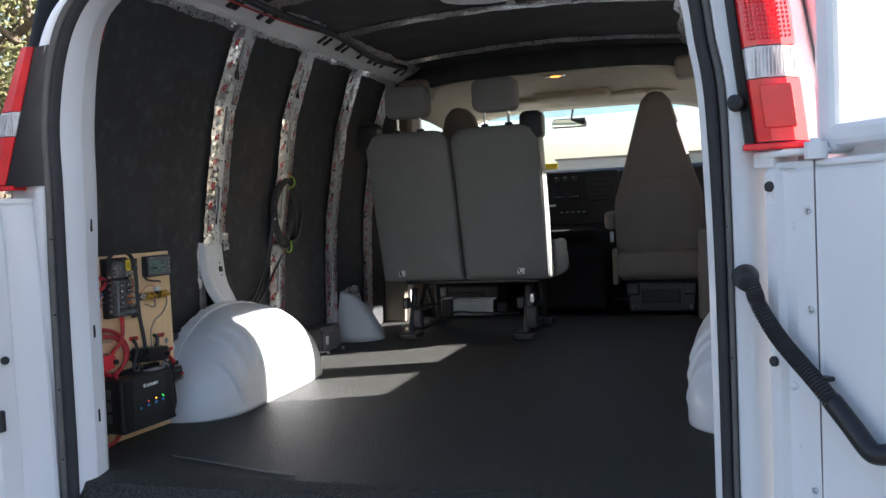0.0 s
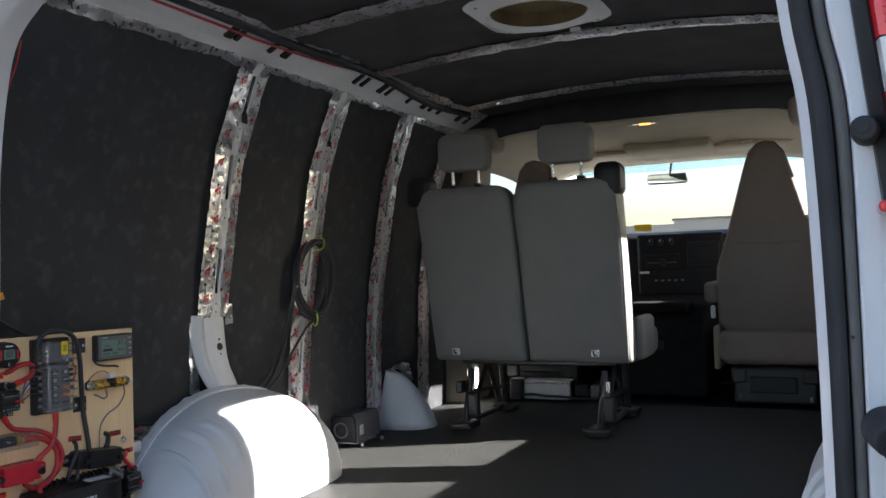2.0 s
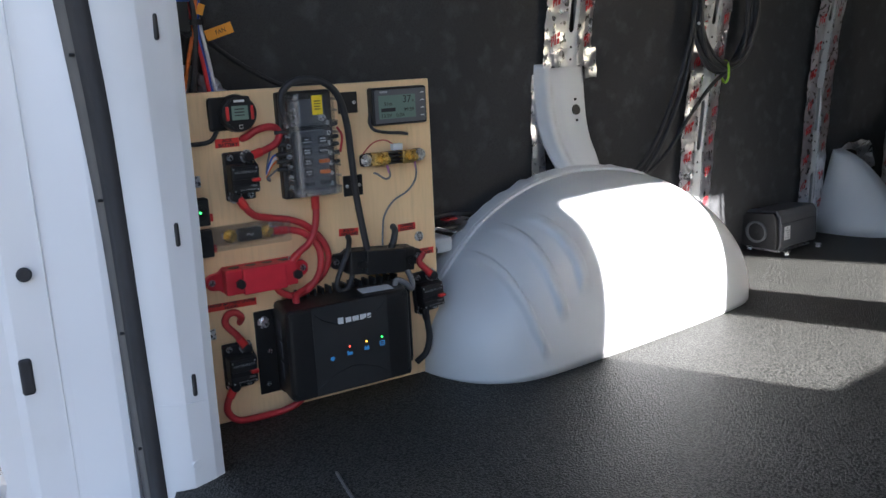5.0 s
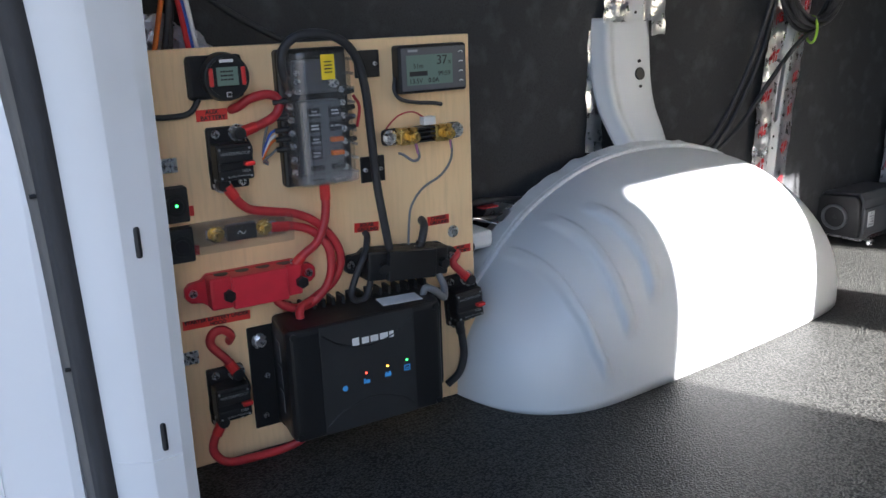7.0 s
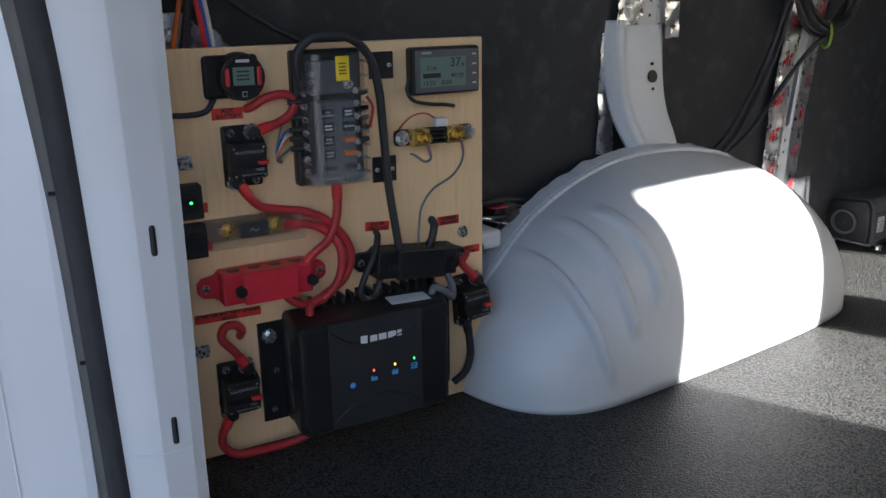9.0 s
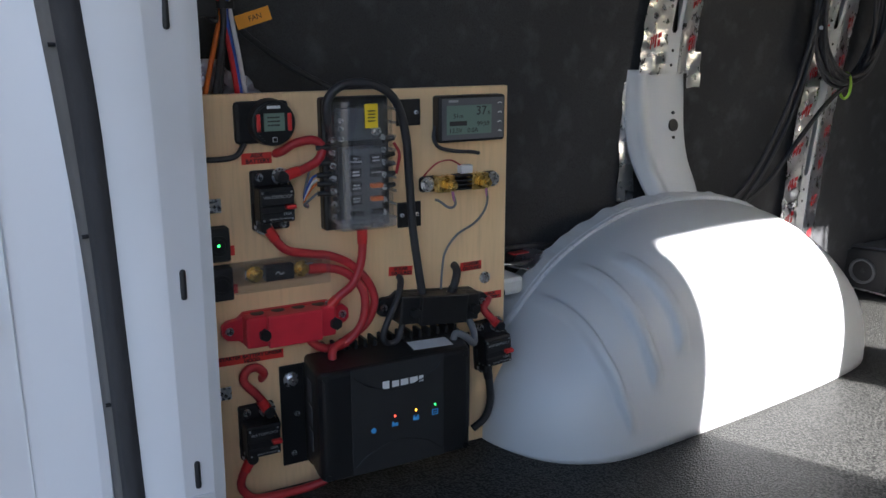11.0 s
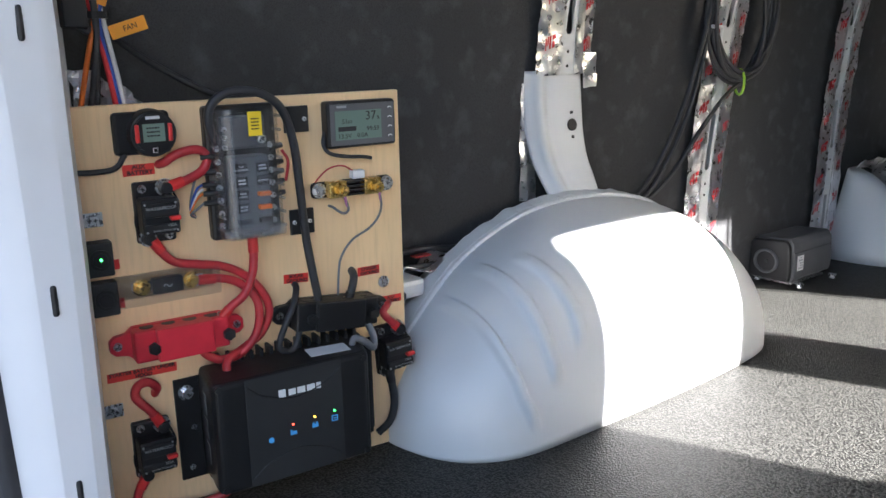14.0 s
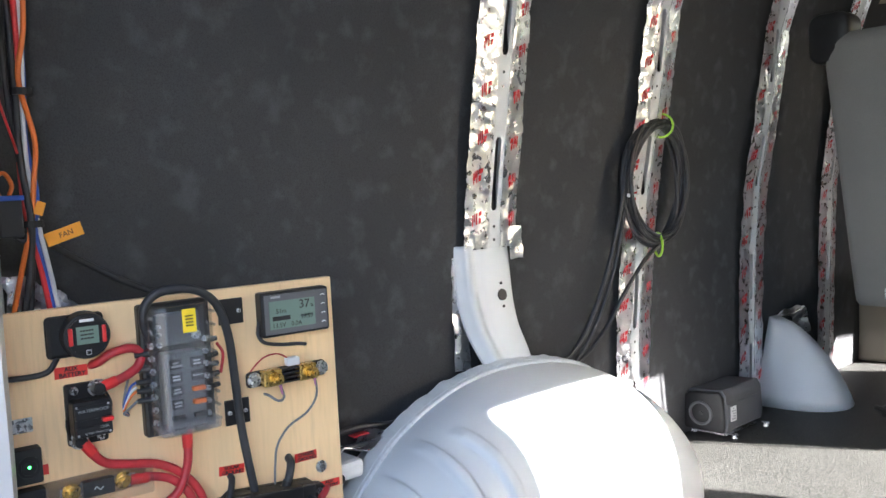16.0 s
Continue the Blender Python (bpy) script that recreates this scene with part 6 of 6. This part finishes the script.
# zinc corner plates at the edge of the board
for u, z in ((0.044, 0.151), (0.046, 0.391)):
    pl = on_board("corner_plate", "small zinc-plated fixing plate screwed to the board's edge", "bracket", "fixing plates")
    part("plate", box((0.0012, u, z), (0.0024, 0.026, 0.017), 0.0008), STEEL, pl)
    screw(u + 0.004, z, pl, 0.0042, 0.004)

# ---------- things in the cargo space ----------
# wiring loom between pillar and board
t = thing("wiring_loom", Matrix(), "loom of orange, red, white and blue wires beside the pillar", "wiring")
loom = [(ORANGE, [(-0.86, 0.090, 1.02), (-0.868, 0.088, 0.86), (-0.872, 0.078, 0.79), (-0.872, 0.090, 0.72), (-0.872, 0.085, 0.67), (-0.872, 0.078, 0.620), (-0.874, 0.066, 0.575), (-0.885, 0.050, 0.50)], 0.0032),
        (RED_SHRINK, [(-0.87, 0.078, 0.98), (-0.875, 0.080, 0.84), (-0.880, 0.076, 0.76), (-0.880, 0.074, 0.66), (-0.878, 0.080, 0.610), (-0.880, 0.088, 0.565), (-0.888, 0.098, 0.50)], 0.0036),
        (WHITE_P, [(-0.868, 0.084, 1.0), (-0.876, 0.085, 0.83), (-0.876, 0.080, 0.73), (-0.876, 0.084, 0.65), (-0.874, 0.090, 0.600), (-0.878, 0.098, 0.555), (-0.888, 0.108, 0.50)], 0.0028),
        (BLUE, [(-0.872, 0.088, 0.99), (-0.880, 0.086, 0.80), (-0.878, 0.082, 0.72), (-0.874, 0.088, 0.66), (-0.876, 0.084, 0.605), (-0.880, 0.093, 0.56), (-0.888, 0.103, 0.50)], 0.0028),
        (BLACK_CABLE, [(-0.872, 0.070, 0.98), (-0.876, 0.074, 0.80), (-0.870, 0.072, 0.70), (-0.870, 0.078, 0.62), (-0.874, 0.072, 0.56), (-0.885, 0.062, 0.50)], 0.0040),
        (BLACK_CABLE, [(-0.880, 0.066, 0.96), (-0.880, 0.066, 0.78), (-0.880, 0.078, 0.66), (-0.884, 0.082, 0.60), (-0.888, 0.072, 0.50)], 0.0034)]
for mt, pts, r in loom:
    part("wire", tube(pts, r, 7, 8), mt, t, smooth=True)
for z in (0.775, 0.622):
    part("cable_tie", cyl((-0.875, 0.081, z - 0.004), (-0.875, 0.081, z + 0.004), 0.0125, seg=14), BLACK, t)
tag = part("tag", box((0, 0, 0), (0.0008, 0.044, 0.016), m=Matrix.Translation((-0.868, 0.113, 0.608)) @ Matrix.Rotation(radians(17), 4, "X")), ORANGE_TAPE, t, "orange tape tag")
text("FAN", 0.009, INK, tag, -0.8670, 0.115, 0.6085, 17)
part("tag", box((0, 0, 0), (0.0008, 0.010, 0.016), m=Matrix.Translation((-0.868, 0.088, 0.640)) @ Matrix.Rotation(radians(-20), 4, "X")), ORANGE_TAPE, t)
part("connector", box((-0.868, 0.054, 0.630), (0.020, 0.026, 0.044), 0.002), DARK_GREY, t)
part("connector_lock", box((-0.866, 0.054, 0.653), (0.022, 0.030, 0.006), 0.001), BLUE, t, "blue connector lock")
part("wire", tube([(-0.868, 0.046, 0.655), (-0.868, 0.042, 0.672), (-0.868, 0.052, 0.682), (-0.868, 0.060, 0.668), (-0.868, 0.056, 0.655)], 0.0026, 6, 6), ORANGE, t, smooth=True)
part("wire", tube([(-0.87, 0.058, 0.61), (-0.865, 0.066, 0.603), (-0.87, 0.070, 0.61)], 0.003, 6, 4), BLACK_CABLE, t, smooth=True)
for mt, dx in ((RED_SHRINK, 0.012),):
    part("wire", tube([(-0.63 - dx, 0.006, 1.105), (-0.650 - dx, 0.010, 1.062), (-0.681 - dx, 0.010, 1.003), (-0.700 - dx, 0.008, 0.92), (-0.714 - dx, 0.010, 0.84), (-0.722 - dx, 0.012, 0.78), (-0.80, 0.05, 0.70)], 0.0015, 7, 6), mt, t, smooth=True)
# white strip behind the loom
b = box((-0.90, 0.030, 0.55), (0.02, 0.035, 0.9), 0.004)
tagged(link("pillar_reinforcement", b, PAINT_IN), "dull white inner flange of the rear pillar", "pillar", kind="structure")
t = thing("foil_sheet", Matrix(), "loose crumpled sheet of silver foil behind the board", "foil")
b = bmesh.new()
grid([[crinkle((-0.900 + 0.012 * math.sin(i * 1.3 + j), 0.05 + 0.10 * i / 14, 0.44 + (0.125 - 0.06 * (i / 14) ** 1.5) * j / 10), 0.008, 34) for i in range(15)] for j in range(11)], b)
part("sheet", thick(b, 0.001), FOIL, t)
cable("wall_cable", [(-0.880, 0.088, 0.605), (-0.925, 0.150, 0.570), (-0.930, 0.210, 0.535), (-0.925, 0.270, 0.505), (-0.92, 0.32, 0.47)], 0.0042, BLACK_CABLE, "black cable drooping along the felt wall")

# coil of cable hung on a rib
t = thing("cable_coil", Matrix(), "coil of black cable hung on a rib by lime ties", "cable coil")
rng = random.Random(4)
for k in range(9):
    cy, cz = 1.412 + 0.012 * rng.uniform(-1, 1), 0.628 + 0.008 * rng.uniform(-1, 1)
    ry, rz = 0.090 + 0.028 * rng.random(), 0.125 + 0.012 * rng.random()
    pts = []
    for a in range(0, 361, 20):
        ar = radians(a)
        wob = 1 + 0.05 * noise.noise(Vector((a * 0.02, k * 3.1, 0)))
        y_, z_ = ry * math.sin(ar) * wob, rz * math.cos(ar)
        pts.append((-0.918 + 0.006 * (k % 3) - 0.09 * max(0, z_) * 0 + 0.006 * math.sin(ar * 2 + k), cy + y_ - 0.18 * (0.13 - z_) * 0.35, cz + z_))
    part("loop", tube(pts, 0.0047, 7, 3), BLACK_CABLE, t, smooth=True)
tails = [[(-0.912, 1.30, 0.70), (-0.915, 1.265, 0.56), (-0.925, 1.225, 0.44), (-0.945, 1.180, 0.33), (-0.958, 1.12, 0.27), (-0.96, 1.0, 0.262), (-0.955, 0.80, 0.275), (-0.93, 0.66, 0.250), (-0.92, 0.55, 0.262), (-0.92, 0.42, 0.25)],
         [(-0.910, 1.44, 0.50), (-0.912, 1.36, 0.465), (-0.920, 1.29, 0.40), (-0.945, 1.22, 0.30), (-0.958, 1.13, 0.25), (-0.96, 0.98, 0.25), (-0.952, 0.78, 0.262), (-0.92, 0.62, 0.236), (-0.92, 0.50, 0.235), (-0.92, 0.42, 0.24)],
         [(-0.908, 1.31, 0.72), (-0.915, 1.285, 0.58), (-0.925, 1.250, 0.44), (-0.950, 1.19, 0.30), (-0.965, 1.1, 0.22)]]
for p in tails:
    part("tail", tube(p, 0.0048, 7, 6), BLACK_CABLE, t, smooth=True)
for (y, z, s) in ((1.425, 0.752, 1), (1.400, 0.487, -1)):
    ring_pts = [(-0.912 + 0.022 * math.cos(radians(a)), y + 0.016 * s * math.cos(radians(a)), z + 0.026 * math.sin(radians(a))) for a in range(0, 361, 30)]
    part("cable_tie", tube(ring_pts, 0.0028, 6, 3), LIME, t, "lime green cable tie", smooth=True)
part("white_tie", cyl((-0.905, 1.285, 0.602), (-0.905, 1.318, 0.600), 0.004, seg=8), WHITE_P, t)
# foil scrap behind the wheel housing
t = thing("foil_scrap", Matrix(), "scrap of printed silver foil lying behind the wheel housing", "foil")
b = bmesh.new()
grid([[crinkle((-0.945 + 0.05 * j / 6, 0.50 + 0.12 * i / 10, 0.235 + 0.01 * math.sin(i)), 0.01, 30) for i in range(11)] for j in range(7)], b)
part("sheet", thick(b, 0.001), FOIL, t)
part("print_mark", box((-0.916, 0.555, 0.252), (0.016, 0.030, 0.002), m=None), RED_INK, t)
# ledge beside the housing, behind the board
b = box((-0.925, 0.42, 0.215), (0.11, 0.22, 0.03), 0.008)
tagged(link("side_ledge", b, PAINT), "white painted ledge between wheel housing and wall", "ledge", kind="structure")
b = cyl((-0.868, 0.468, 0.215), (-0.850, 0.470, 0.213), 0.010, seg=14, bevel=0.002)
tagged(link("rubber_plug", b, SEAL), "black rubber plug at the edge of the ledge", "plug")

# heater
hm = pose(-0.926, 1.687, -0.010, 0, 0, 0) @ Matrix.Diagonal((0.85, 0.68, 0.80, 1.0))
t = thing("fan_heater", hm, "dark grey box-shaped fan heater with a round inlet, on small feet", "heater")
outline = [(-0.062, 0.030), (0.062, 0.030), (0.066, 0.060), (0.062, 0.140), (0.050, 0.158), (-0.050, 0.150), (-0.062, 0.135), (-0.066, 0.060)]
part("body", prism(outline, "y", -0.13, 0.13, bevel=0.006), MID_GREY, t)
part("nose", prism([(x * 0.97, z * 0.97 + 0.002) for x, z in outline], "y", -0.150, -0.129, bevel=0.006), BLACK, t)
part("band", prism([(x * 1.025, 0.0915 + (z - 0.0915) * 1.03) for x, z in outline], "y", -0.128, -0.075, bevel=0.002), MID_GREY, t)
b = bmesh.new()
rows = []
for rr, yy in ((0.036, -0.146), (0.037, -0.158), (0.033, -0.162), (0.030, -0.158), (0.029, -0.140)):
    rows.append([(-0.005 + rr * math.cos(2 * math.pi * k / 28), yy, 0.086 + rr * math.sin(2 * math.pi * k / 28)) for k in range(28)])
part("inlet_ring", grid(rows, b, closed=True), MID_GREY, t, smooth=True)
part("inlet", cyl((-0.005, -0.1505, 0.086), (-0.005, -0.1515, 0.086), 0.030, seg=28), BLACK, t)
part("inlet_hub", cyl((-0.005, -0.152, 0.086), (-0.005, -0.155, 0.086), 0.006, seg=14), DARK_GREY, t)
part("side_panel", box((0.0665, -0.010, 0.078), (0.004, 0.235, 0.080), 0.002), MID_GREY, t)
lab = part("label", box((0.0693, -0.090, 0.085), (0.0015, 0.038, 0.045)), WHITE_P, t, "white printed label")
sq = bmesh.new()
rng = random.Random(9)
for i in range(5):
    for j in range(3):
        if rng.random() < 0.7:
            box((0.0705, -0.100 + 0.009 * j, 0.070 + 0.008 * i), (0.0006, 0.006, 0.004), bm=sq)
part("label_print", sq, GREY_INK, lab)
part("bracket", box((0.012, -0.02, 0.024), (0.10, 0.22, 0.006), 0.002), STEEL, t)
for x, y in ((-0.05, -0.11), (0.075, -0.10), (0.085, 0.10), (-0.05, 0.10)):
    part("foot", cyl((x, y, 0.0125), (x, y, 0.022), 0.009, 0.006, seg=12), STEEL, t)
    part("washer", cyl((x, y, 0.022), (x, y, 0.026), 0.012, seg=12), STEEL, t)
cable("heater_lead", [(-0.93, 1.77, 0.06), (-0.94, 1.80, 0.03), (-0.955, 1.83, 0.03), (-0.965, 1.85, 0.10)], 0.005, BLACK_CABLE, "black lead behind the heater")

# white cover shell over the filler pipe
t = thing("filler_cover", Matrix(), "white sheet-metal cover shell leaning against the wall at the floor", "cover")
rows = []
for i in range(17):
    f = i / 16
    a = math.pi * f
    rows.append([])
    for j in range(13):
        g = j / 12
        rr = 0.108 * (1 - 0.80 * g ** 1.25)
        zz = 0.235 * g ** 0.85
        y = 2.03 - rr * math.cos(a) * (1.0 if math.cos(a) > 0 else 1.35) - 0.015 * g
        x = -0.975 + (0.20 * math.sin(a) ** 0.7) * (1 - g) ** 0.55 + 0.015
        rows[-1].append((x, y, zz))
part("shell", thick(grid(rows), 0.003), PAINT, t, smooth=True)
part("foil", strip([(-0.952, 2.02, 0.235), (-0.945, 2.09, 0.245), (-0.952, 2.16, 0.215), (-0.962, 2.20, 0.15)], (0.03, 0.02, 0.03), 30, 0.010, 26, 5), FOIL, t)

# silver box under the bench
t = thing("inverter_box", Matrix(), "small silver metal box with a cable, lying under the bench", "inverter")
part("case", box((-0.52, 2.84, 0.052), (0.235, 0.10, 0.088), 0.004), STEEL, t)
part("lid", box((-0.52, 2.83, 0.0985), (0.24, 0.10, 0.005), 0.002), WHITE_P, t)
part("front", box((-0.52, 2.788, 0.048), (0.225, 0.004, 0.070), 0.001), WHITE_P, t)
part("end_cap", box((-0.665, 2.80, 0.060), (0.06, 0.10, 0.10), 0.006), BLACK, t)
part("lead", tube([(-0.64, 2.765, 0.030), (-0.58, 2.76, 0.036), (-0.52, 2.76, 0.030), (-0.45, 2.75, 0.031), (-0.36, 2.74, 0.028), (-0.25, 2.74, 0.03)], 0.006, 8, 6), BLACK_CABLE, t, smooth=True)
part("plug", box((-0.36, 2.84, 0.05), (0.06, 0.05, 0.05), 0.008), BLACK, t)

# step in the cargo floor edge at the cab, left: white sill and tan trim
b = box((-0.885, 2.68, 0.14), (0.10, 0.055, 0.30), 0.008)
tagged(link("sill_post", b, PAINT_IN), "dull white metal post at the foot of the door pillar", "pillar", kind="structure")

# side door on the right: raw metal inner frame, wires and felt
t = thing("door_3", Matrix(), "side door seen from inside, bare white metal frame with loose wires", "door", kind="structure")
for y0, z0, z1, w in ((1.35, 0.05, 1.22, 0.07), (1.96, 0.05, 1.22, 0.09), (2.57, 0.05, 1.22, 0.07)):
    fr = bmesh.new()
    rows = []
    for i in range(13):
        z = z0 + (z1 - z0) * i / 12
        x = lerp(WALL, z)
        rows.append([(x + 0.01, y0 - w / 2, z), (x - 0.090, y0 - w / 2 + 0.006, z), (x - 0.098, y0, z), (x - 0.090, y0 + w / 2 - 0.006, z), (x + 0.01, y0 + w / 2, z)])
    part("upright", thick(grid(rows, fr), 0.002), PAINT_IN, t)
for z, h in ((0.64, 0.07), (0.06, 0.08)):
    part("cross_rail", box((lerp(WALL, z) - 0.045, 1.96, z), (0.080, 1.20, h), 0.010), PAINT_IN, t)
part("door_seal", tube([(0.925, 2.66, 0.02), (0.925, 2.66, 0.5), (0.90, 2.655, 0.8), (0.84, 2.65, 1.05), (0.78, 2.62, 1.22)], 0.016, 8, 6), SEAL, t, smooth=True)
part("latch", box((0.895, 2.02, 0.55), (0.05, 0.05, 0.09), 0.008), BLACK, t)
part("felt_patch", box((0.925, 1.72, 0.35), (0.03, 0.40, 0.46), 0.01), FELT, t)
for k in range(5):
    z = 0.62 - 0.05 * k
    part("loose_wire", tube([(0.90, 1.72, z), (0.845, 1.60, z + 0.01 * math.sin(k)), (0.820, 1.46, z - 0.014), (0.850, 1.34, z - 0.02 * k * 0.3)], 0.0022, 6, 6), (RED_SHRINK, BLACK_CABLE, BLACK_CABLE, RED_SHRINK, BLACK_CABLE)[k], t, smooth=True)
for k, (y, z) in enumerate(((2.02, 0.60), (1.98, 0.48))):
    part("red_connector", tube([(0.855, y - 0.06, z), (0.800, y - 0.04, z - 0.03)], 0.006, 6, 2), RED_SHRINK, t)
part("hanging_wire", tube([(0.80, 1.02, 1.20), (0.83, 1.06, 1.05), (0.855, 1.12, 0.98), (0.87, 1.04, 0.94)], 0.0028, 6, 6), BLACK_CABLE, t, smooth=True)
part("hanging_wire", tube([(0.74, 0.50, 1.28), (0.80, 0.62, 1.20), (0.82, 0.80, 1.14), (0.81, 1.0, 1.18)], 0.004, 6, 6), BLACK_CABLE, t, smooth=True)
b = box((0.770, 2.70, 0.225), (0.15, 0.14, 0.45), 0.02, 3)
for v in b.verts:
    v.co.x -= 0.03 * max(0.0, 0.3 - v.co.z)
tagged(link("pillar_foot_trim", b, TAN_CLOTH, smooth=True), "tan plastic trim at the foot of the door pillar", "trim", kind="structure")
# rib on the right wall, bare
for y in (0.62, 1.20):
    fr = bmesh.new()
    rows = []
    for i in range(13):
        z = 0.34 + 0.93 * i / 12
        x = lerp(RIB, z)
        rows.append([(x + 0.03, y - 0.05, z), (x, y - 0.035, z), (x - 0.004, y, z), (x, y + 0.035, z), (x + 0.03, y + 0.05, z)])
    ob = tagged(link("wall_rib", thick(grid(rows, fr), 0.002), PAINT_IN, smooth=True), "bare white painted wall rib", "rib", "bare ribs", kind="structure")

# roof fan opening
t = thing("roof_vent", Matrix(), "round roof fan opening in a square white flange", "roof vent")
vx, vy, vz = 0.015, 1.185, 1.372
ring_r = 0.140
b = bmesh.new()
N = 48
inner = [(vx + ring_r * math.cos(2 * math.pi * k / N), vy + ring_r * math.sin(2 * math.pi * k / N), vz) for k in range(N)]
outer = []
for k in range(N):
    c, s = math.cos(2 * math.pi * k / N), math.sin(2 * math.pi * k / N)
    q = 0.185 / max(abs(c), abs(s))
    q = min(q, 0.225)
    outer.append((vx + q * c, vy + q * s, vz + 0.004))
mid = [(vx + (ring_r + 0.012) * math.cos(2 * math.pi * k / N), vy + (ring_r + 0.012) * math.sin(2 * math.pi * k / N), vz - 0.012) for k in range(N)]
up_ = [(x, y, vz + 0.045) for x, y, _ in inner]
part("flange", thick(grid([inner, mid, outer], b, closed=True), 0.002), PAINT_IN, t)
part("duct", thick(grid([up_, inner], closed=True), 0.002), BROWN_CAP, t, "smoky brown duct")
part("cap", cyl((vx, vy, vz + 0.040), (vx, vy, vz + 0.046), ring_r + 0.004, seg=40), BROWN_CAP, t)
for a in (45, 135, 225, 315):
    part("screw", cyl((vx + 0.195 * math.cos(radians(a)), vy + 0.195 * math.sin(radians(a)), vz - 0.001), (vx + 0.195 * math.cos(radians(a)), vy + 0.195 * math.sin(radians(a)), vz - 0.006), 0.006, seg=10), STEEL, t)
part("switch_box", box((vx + 0.10, vy + 0.165, vz - 0.012), (0.04, 0.025, 0.02), 0.003), BLACK, t)
part("tag", box((vx + 0.05, vy + 0.205, vz - 0.006), (0.03, 0.012, 0.012), 0.001), WHITE_P, t)

# ---------- outside ----------
def lot_building(x, y, w, d, h, name_label):
    t = thing("building", Matrix.Translation((x, y, ground_z(x, y))), name_label, "building", "far buildings")
    part("wall", box((0, 0, h / 2), (w, d, h)), STUCCO, t)
    part("roof", box((0, 0, h + 0.25), (w + 0.8, d + 0.8, 0.5)), ROOF_TILE, t)
    n = int(w // 5)
    for k in range(n):
        part("window", box((-w / 2 + (k + 0.5) * w / n, -d / 2 - 0.03, h * 0.6), (1.6, 0.08, 1.2)), DARK_GREY, t)
lot_building(-16.0, 210, 34, 16, 8.5, "low pale stucco building far across the lot")
lot_building(-58.0, 230, 40, 16, 5.5, "long low pale building far across the lot")
# beige wall along the far side of the lot
t = thing("boundary_wall", Matrix.Translation((-20, 62, ground_z(0, 62))), "long low pale boundary wall on the rise ahead", "wall")
part("wall", box((0, 0, 0.55), (140, 0.25, 1.1)), STUCCO, t)
t = thing("lamp_post", Matrix.Translation((-17.5, 75, ground_z(0, 75))), "slim grey lamp post by the lot", "lamp post")
part("pole", cyl((0, 0, 0), (0, 0, 5.4), 0.09, 0.05, seg=10), MID_GREY, t)
part("head", box((0.3, 0, 5.4), (0.7, 0.25, 0.12), 0.03), MID_GREY, t)


def tree(x, y, h, seed):
    rng = random.Random(seed)
    t = thing("tree", Matrix.Translation((x, y, GZ)), "leafy tree with yellowing green foliage at the edge of the lot", "tree", "trees")
    b = tube([(0, 0, -0.1), (0.05 * h * 0.1, 0, h * 0.25), (0.02 * h, 0.03 * h, h * 0.55), (0, 0.02 * h, h * 0.85)], 0.035 * h, 8, 5, rad=lambda i, n: 1 - 0.8 * i / n)
    for k in range(9):
        a, z = rng.uniform(0, 6.28), h * rng.uniform(0.3, 0.75)
        l = h * rng.uniform(0.2, 0.34)
        tube([(0, 0, z), (l * 0.5 * math.cos(a), l * 0.5 * math.sin(a), z + l * 0.35), (l * math.cos(a), l * math.sin(a), z + l * 0.55)], 0.010 * h, 6, 3, bm=b, rad=lambda i, n: 1 - 0.7 * i / n)
    part("trunk", b, BARK, t, smooth=True)
    verts, faces = [], []
    clumps = [(rng.gauss(0, 0.16) * h, rng.gauss(0, 0.16) * h, h * rng.uniform(0.35, 1.0), h * rng.uniform(0.06, 0.12)) for _ in range(42)]
    for cx, cy, cz, cr in clumps:
        for _ in range(110):
            v = Vector((rng.gauss(0, 1), rng.gauss(0, 1), rng.gauss(0, 1)))
            p = Vector((cx, cy, cz)) + v.normalized() * cr * rng.uniform(0.3, 1.0)
            d1 = Vector((rng.gauss(0, 1), rng.gauss(0, 1), rng.gauss(0, 1))).normalized() * 0.055
            d2 = d1.cross(Vector((rng.gauss(0, 1), rng.gauss(0, 1), rng.gauss(0, 1)))).normalized() * 0.03
            k = len(verts)
            verts += [p - d1, p + d2, p + d1, p - d2]
            faces.append((k, k + 1, k + 2, k + 3))
    me = bpy.data.meshes.new("crown")
    me.from_pydata(verts, [], faces)
    me.materials.append(LEAF)
    ob = new("crown", me)
    ob.parent = t
    tagged(ob, kind="stuff")
tree(-9.6, 9.3, 6.5, 1)
tree(-10.6, 9.6, 5.5, 2)
tree(-12.6, 12.2, 7.0, 3)
